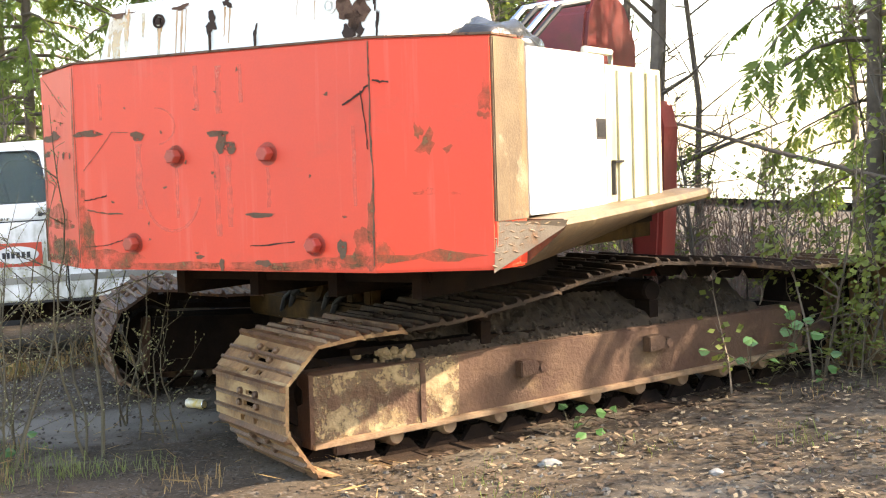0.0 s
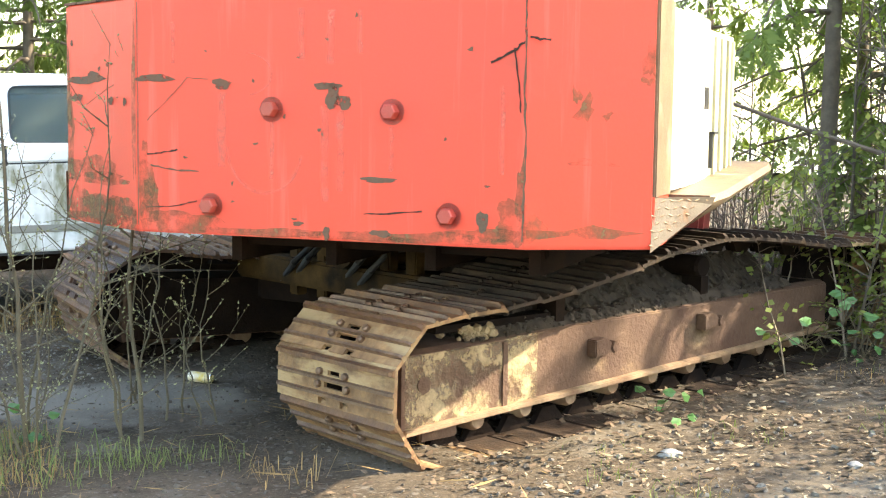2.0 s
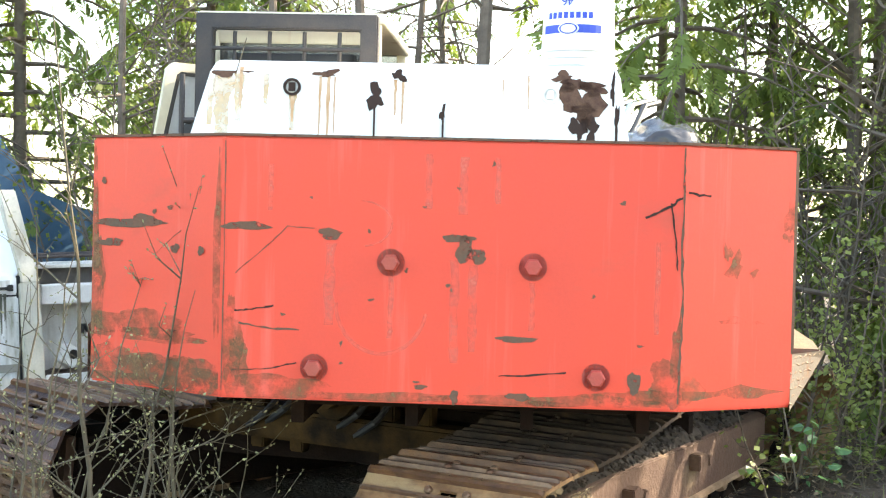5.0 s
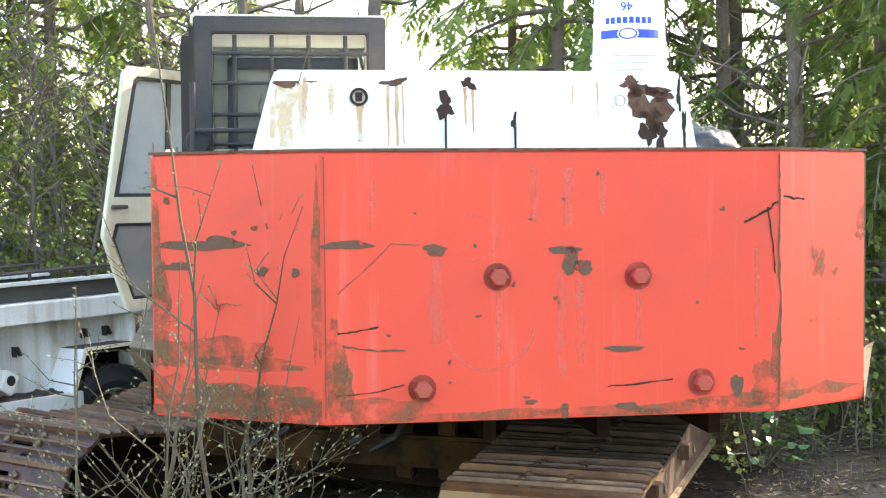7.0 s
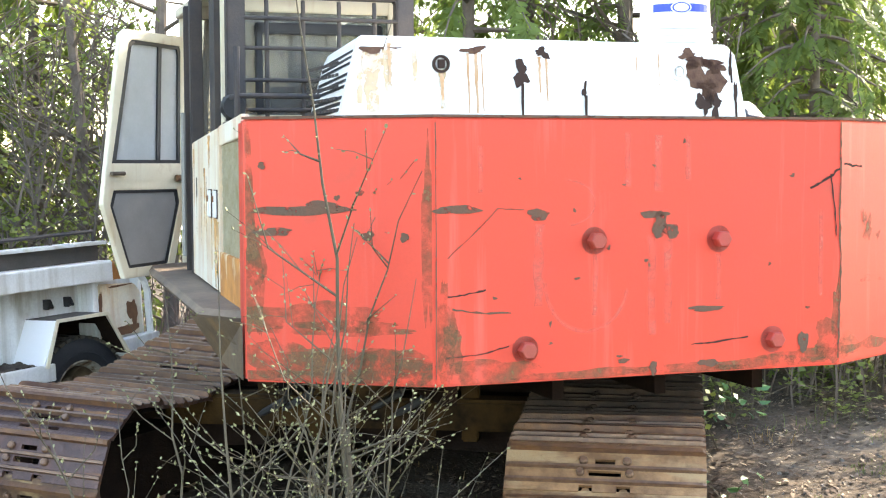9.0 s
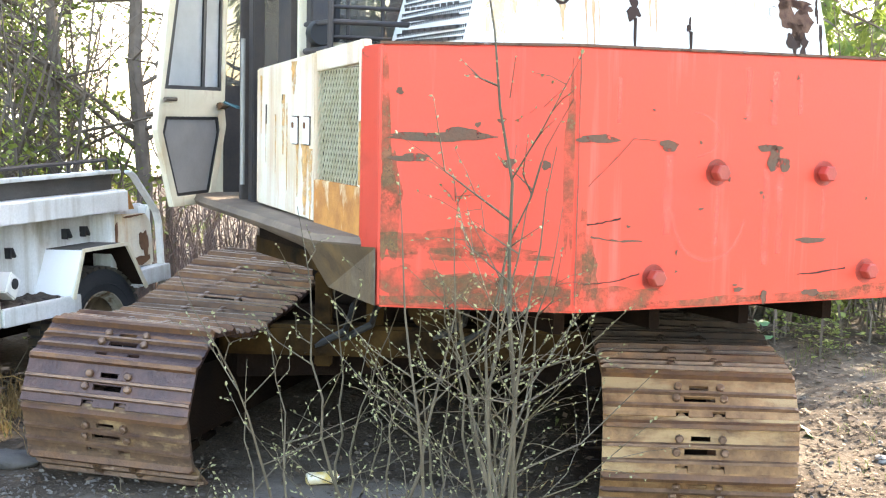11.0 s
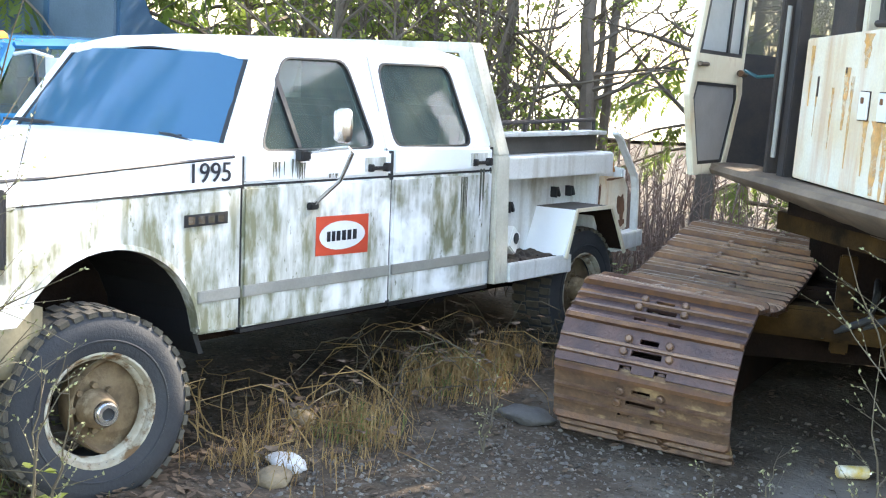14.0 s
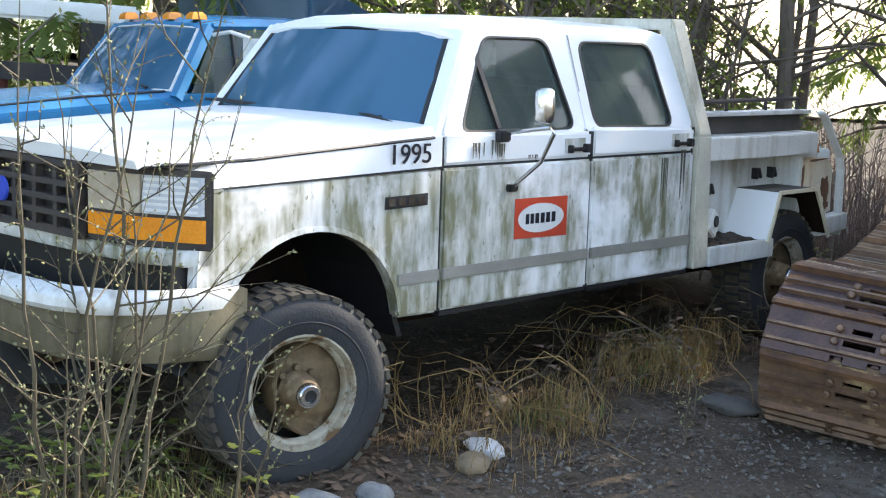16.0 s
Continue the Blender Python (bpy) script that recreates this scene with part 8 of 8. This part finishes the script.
n = 20
for rr, mtl, d in ((1.0, M_SIGNWHITE, 0.003), (0.86, M_LOGOBLUE, 0.0045), (0.7, M_SIGNWHITE, 0.006)):
    pts = []
    for k in range(n):
        a = radians(-18 + 17 * rr * math.cos(6.2832 * k / n)); z = 0.185 + 0.03 * rr * math.sin(6.2832 * k / n)
        q = 0.182 - 0.0378 * (z - 0.02) + d
        pts.append((q * math.sin(a), -q * math.cos(a), z))
    part("oval", Build().add(pts, [tuple(range(n))]), mtl, lb)
for k in range(8): wrap(-56 + k * 10, -49 + k * 10, 0.235, 0.265, M_LOGOBLUE, "bar", pail)
cu = bpy.data.curves.new("grade", "FONT")
cu.body, cu.size, cu.extrude, cu.align_x = "46", 0.06, 0.0005, "CENTER"
cu.materials.append(M_LOGOBLUE)
grade = new("grade_number", cu)
grade.parent = pail
grade.matrix_basis = pose(0.1755 * math.sin(radians(-20)), -0.1755 * math.cos(radians(-20)), 0.335, 88, 0, -20) @ pose(0, 0, 0, 0, 0, 180)

# crumpled bag on the side body
bm = bmesh.new()
bmesh.ops.create_icosphere(bm, subdivisions=4, radius=1.0)
for v in bm.verts:
    d = 1 + 0.22 * noise.noise(v.co * 2.0) + 0.10 * noise.noise(v.co * 6.0) + 0.05 * noise.noise(v.co * 14.0)
    v.co = Vector((v.co.x * 0.27 * d, v.co.y * 0.38 * d, max(-0.06, v.co.z * 0.20 * d)))
for f in bm.faces: f.smooth = True
me = bpy.data.meshes.new("plastic_bag"); bm.to_mesh(me); bm.free(); me.materials.append(M_TARP)
bag = new("plastic_bag", me)
bag.matrix_world = UP @ pose(1.0, 1.25, 2.30)
tagged(bag, "crumpled black plastic bag on top of the machine", "bag")

# drink can on the ground under the machine
can = thing("drink_can", pose(-1.28, 7.35, ground_z(-1.28, 7.35) + 0.035, 90, 0, 60), "yellow and white crushed drink can on dirt", "can")
part("body", Build().ring([(0.0, -0.08), (0.028, -0.08), (0.034, -0.07), (0.033, 0.0), (0.035, 0.07), (0.027, 0.085), (0.0, 0.085)], (0, 0, 0), (0, 0, 1), 18), mat("can_yellow", (0.62, 0.42, 0.06), (0.7, 0.66, 0.55), scale=14, rough=0.35, bump=0.1), can, smooth=True)
part("rim", Build().ring([(0.024, 0.083), (0.029, 0.083), (0.029, 0.09), (0.024, 0.09)], (0, 0, 0), (0, 0, 1), 16), M_CHROME, can)

# ---- blue pickup beside the white truck ----
FLAT = pose(-4.62, 8.49, 0.0, 0, -2.6, 18.2)
BLUE = FLAT @ pose(0.80, 3.20, -0.02, -3.0, 0, -10)
bt = thing("blue_pickup", BLUE, "old blue pickup with amber roof lamps, beside the white truck", "truck")
Y0, Y1 = 0.15, 1.85
part("body_side", Build().prism([(-0.7, 0.6), (0.0, 0.6), (3.0, 0.6), (3.0, 1.30), (0.9, 1.32), (-0.5, 1.22), (-0.72, 1.1)], Y0, Y0 + 0.08, "y").prism([(-0.7, 0.6), (3.0, 0.6), (3.0, 1.30), (0.9, 1.32), (-0.5, 1.22), (-0.72, 1.1)], Y1 - 0.08, Y1, "y"), M_TEAL, bt, bevel=0.02)
rings = []
for x, z in ((-0.75, 1.12), (-0.68, 1.20), (-0.4, 1.25), (0.3, 1.31), (0.92, 1.34)):
    rings.append([Vector((x, Y0 + 0.02, z - 0.04)), Vector((x, Y0 + 0.09, z)), Vector((x, Y0 + 0.3, z + 0.02)), Vector((x, (Y0 + Y1) / 2, z + 0.05)), Vector((x, Y1 - 0.3, z + 0.02)), Vector((x, Y1 - 0.09, z)), Vector((x, Y1 - 0.02, z - 0.04)), Vector((x, (Y0 + Y1) / 2, z - 0.1))])
part("hood", Build().loft(rings), M_TEAL, bt, "glossy blue hood", smooth=True)
part("hood_line", Build().tube([(-0.6, Y0 + 0.2, 1.245), (0.3, Y0 + 0.16, 1.325), (0.9, Y0 + 0.15, 1.355)], 0.008, 6), M_BLACK, bt)
part("roof", Build().loft([[Vector((x, Y0 + 0.2, 1.76)), Vector((x, Y0 + 0.25, z)), Vector((x, (Y0 + Y1) / 2, z + 0.03)), Vector((x, Y1 - 0.25, z)), Vector((x, Y1 - 0.2, 1.76))] for x, z in ((1.16, 1.77), (1.24, 1.815), (1.6, 1.83), (2.3, 1.82), (2.42, 1.77))]), M_TEAL, bt, "blue roof", smooth=True)
bw = [Vector((0.88, Y0 + 0.07, 1.345)), Vector((0.80, (Y0 + Y1) / 2, 1.355)), Vector((0.88, Y1 - 0.07, 1.345)), Vector((1.18, Y1 - 0.22, 1.765)), Vector((1.13, (Y0 + Y1) / 2, 1.785)), Vector((1.18, Y0 + 0.22, 1.765))]
def bring(k, d):
    c = sum(bw, Vector()) / 6
    return [c + (p - c) * k + Vector((-0.8, 0, 0.6)) * d for p in bw]
w6 = bring(0.965, 0.004)
part("windshield", curved_pane(w6[0], w6[2], w6[5], w6[3], 0.07, 0.004), M_WINDSH, bt, "windshield with reflected sky blue in its colour", smooth=True)
def bframe(k0, k1, d0, d1):
    q = [bring(k0, d0), bring(k1, d0), bring(k1, d1), bring(k0, d1)]
    return Build().add([p for r in q for p in r], [(a * 6 + i, a * 6 + (i + 1) % 6, ((a + 1) % 4) * 6 + (i + 1) % 6, ((a + 1) % 4) * 6 + i) for a in range(4) for i in range(6)])
part("windshield_trim", bframe(0.985, 0.95, -0.01, 0.014), M_SIGNWHITE, bt, "bright white windshield trim")
part("windshield_frame", bframe(1.10, 0.98, -0.05, 0.006), M_TEAL, bt)
for yy, s in ((Y0, 1), (Y1, -1)):
    part("pillar", Build().tube([(2.2, yy + s * 0.05, 1.30), (2.25, yy + s * 0.2, 1.78)], 0.05, 6).tube([(1.25, yy + s * 0.20, 1.775), (2.3, yy + s * 0.2, 1.79)], 0.025, 6), M_TEAL, bt)
    part("side_window", Build().add([(1.0, yy + s * 0.05, 1.33), (2.2, yy + s * 0.05, 1.31), (2.22, yy + s * 0.19, 1.76), (1.26, yy + s * 0.19, 1.76)], [(0, 1, 2, 3)]), M_GLASSD, bt)
    part("vent_bar", Build().tube([(1.36, yy + s * 0.04, 1.32), (1.38, yy + s * 0.18, 1.76)], 0.012, 6), M_BLACK, bt)
    part("door_belt", Build().box(0.9, 2.9, min(yy, yy + s * 0.06), max(yy, yy + s * 0.06), 1.28, 1.34), M_TEAL, bt, bevel=0.01)
for k in range(4):
    yy = Y0 + 0.36 + k * 0.33
    part("roof_lamp", Build().loft([[Vector((1.22 + dx * s, yy + dy * s, z)) for dx, dy in ((-0.06, -0.05), (0.06, -0.04), (0.06, 0.04), (-0.06, 0.05))] for z, s in ((1.82, 1.0), (1.85, 0.9), (1.87, 0.55))]), M_AMBER, bt, "amber roof marker lamp", smooth=True)
part("wiper", Build().tube([(0.84, 0.5, 1.37), (0.88, 0.8, 1.40), (0.88, 1.1, 1.40)], 0.01, 6), M_BLACK, bt)
part("mirror", Build().tube([(1.2, Y0 + 0.1, 1.72), (1.18, Y0 - 0.15, 1.74), (1.3, Y0 - 0.2, 1.70)], 0.014, 6).box(1.28, 1.33, Y0 - 0.28, Y0 - 0.14, 1.5, 1.7), M_SIGNWHITE, bt, "white side mirror")
part("interior", Build().box(0.95, 2.3, Y0 + 0.1, Y1 - 0.1, 0.9, 1.25).box(2.0, 2.2, Y0 + 0.2, Y1 - 0.2, 1.2, 1.55), M_BLACK, bt)
part("cab_back", Build().box(2.36, 2.42, Y0 + 0.1, Y1 - 0.1, 0.6, 1.4), M_TEAL, bt)
for a in (0.0, 2.6):
    for yy in (Y0 + 0.12, Y1 - 0.12):
        part("wheel", Build().ring([(0.0, -0.1), (0.2, -0.1), (0.38, -0.1), (0.40, -0.06), (0.40, 0.06), (0.38, 0.1), (0.0, 0.1)], (a, yy, 0.38), (0, 1, 0), 28), M_TYRE, bt, smooth=True)

# blue canopy body standing further back
cp = thing("box_trailer", FLAT @ pose(0, 0, -0.05), "dark blue box body with a sloped end, behind the trucks", "trailer")
part("box", Build().prism([(4.5, 0.5), (7.0, 0.5), (7.0, 1.3), (5.35, 1.80), (4.9, 1.98), (4.62, 2.5), (4.5, 2.6)], 5.0, 6.8, "y"), M_NAVY, cp, bevel=0.02)
part("side_panel", Build().box(4.475, 4.5, 5.02, 6.78, 0.6, 2.55), mat("grey_blue_panel", (0.13, 0.19, 0.25), (0.10, 0.15, 0.2), rough=0.5), cp, "grey-blue side panel", bevel=0.01)
part("roof_rib", Build().box(4.46, 4.475, 5.85, 5.91, 0.6, 2.5), M_NAVY, cp)
part("wheel", Build().ring([(0.0, -0.1), (0.38, -0.1), (0.40, 0.0), (0.38, 0.1), (0.0, 0.1)], (5.6, 5.2, 0.3), (0, 1, 0), 24), M_TYRE, cp)

# white lifting arm and dark shed at the far left
arm = thing("crane_arm", pose(-4.75, 16.25, ground_z(-4.75, 16.25), 0, 0, -14), "white hydraulic lift arm resting on a dark frame, far behind", "crane")
part("arm", Build().box(-3.0, 1.7, -0.12, 0.12, 1.46, 1.64), M_WHITE, arm, bevel=0.03)
part("arm_tip", Build().tube([(1.2, 0, 1.50), (1.7, 0, 1.40), (2.2, 0, 1.34)], 0.07, 8), M_CREAM, arm)
for x in (-1.4, 1.2): part("cradle", Build().box(x, x + 0.2, -0.2, 0.2, 0.0, 1.47), M_GUARD, arm)
part("frame", Build().box(-2.4, 2.4, -0.5, -0.4, 0.95, 1.10).box(-2.4, 2.4, -0.5, 0.6, 0.5, 0.65), M_GUARD, arm)
part("tool_chest", Build().box(-0.4, 0.6, -0.3, 0.4, 0.65, 1.0), M_OLDRED, arm, bevel=0.02)
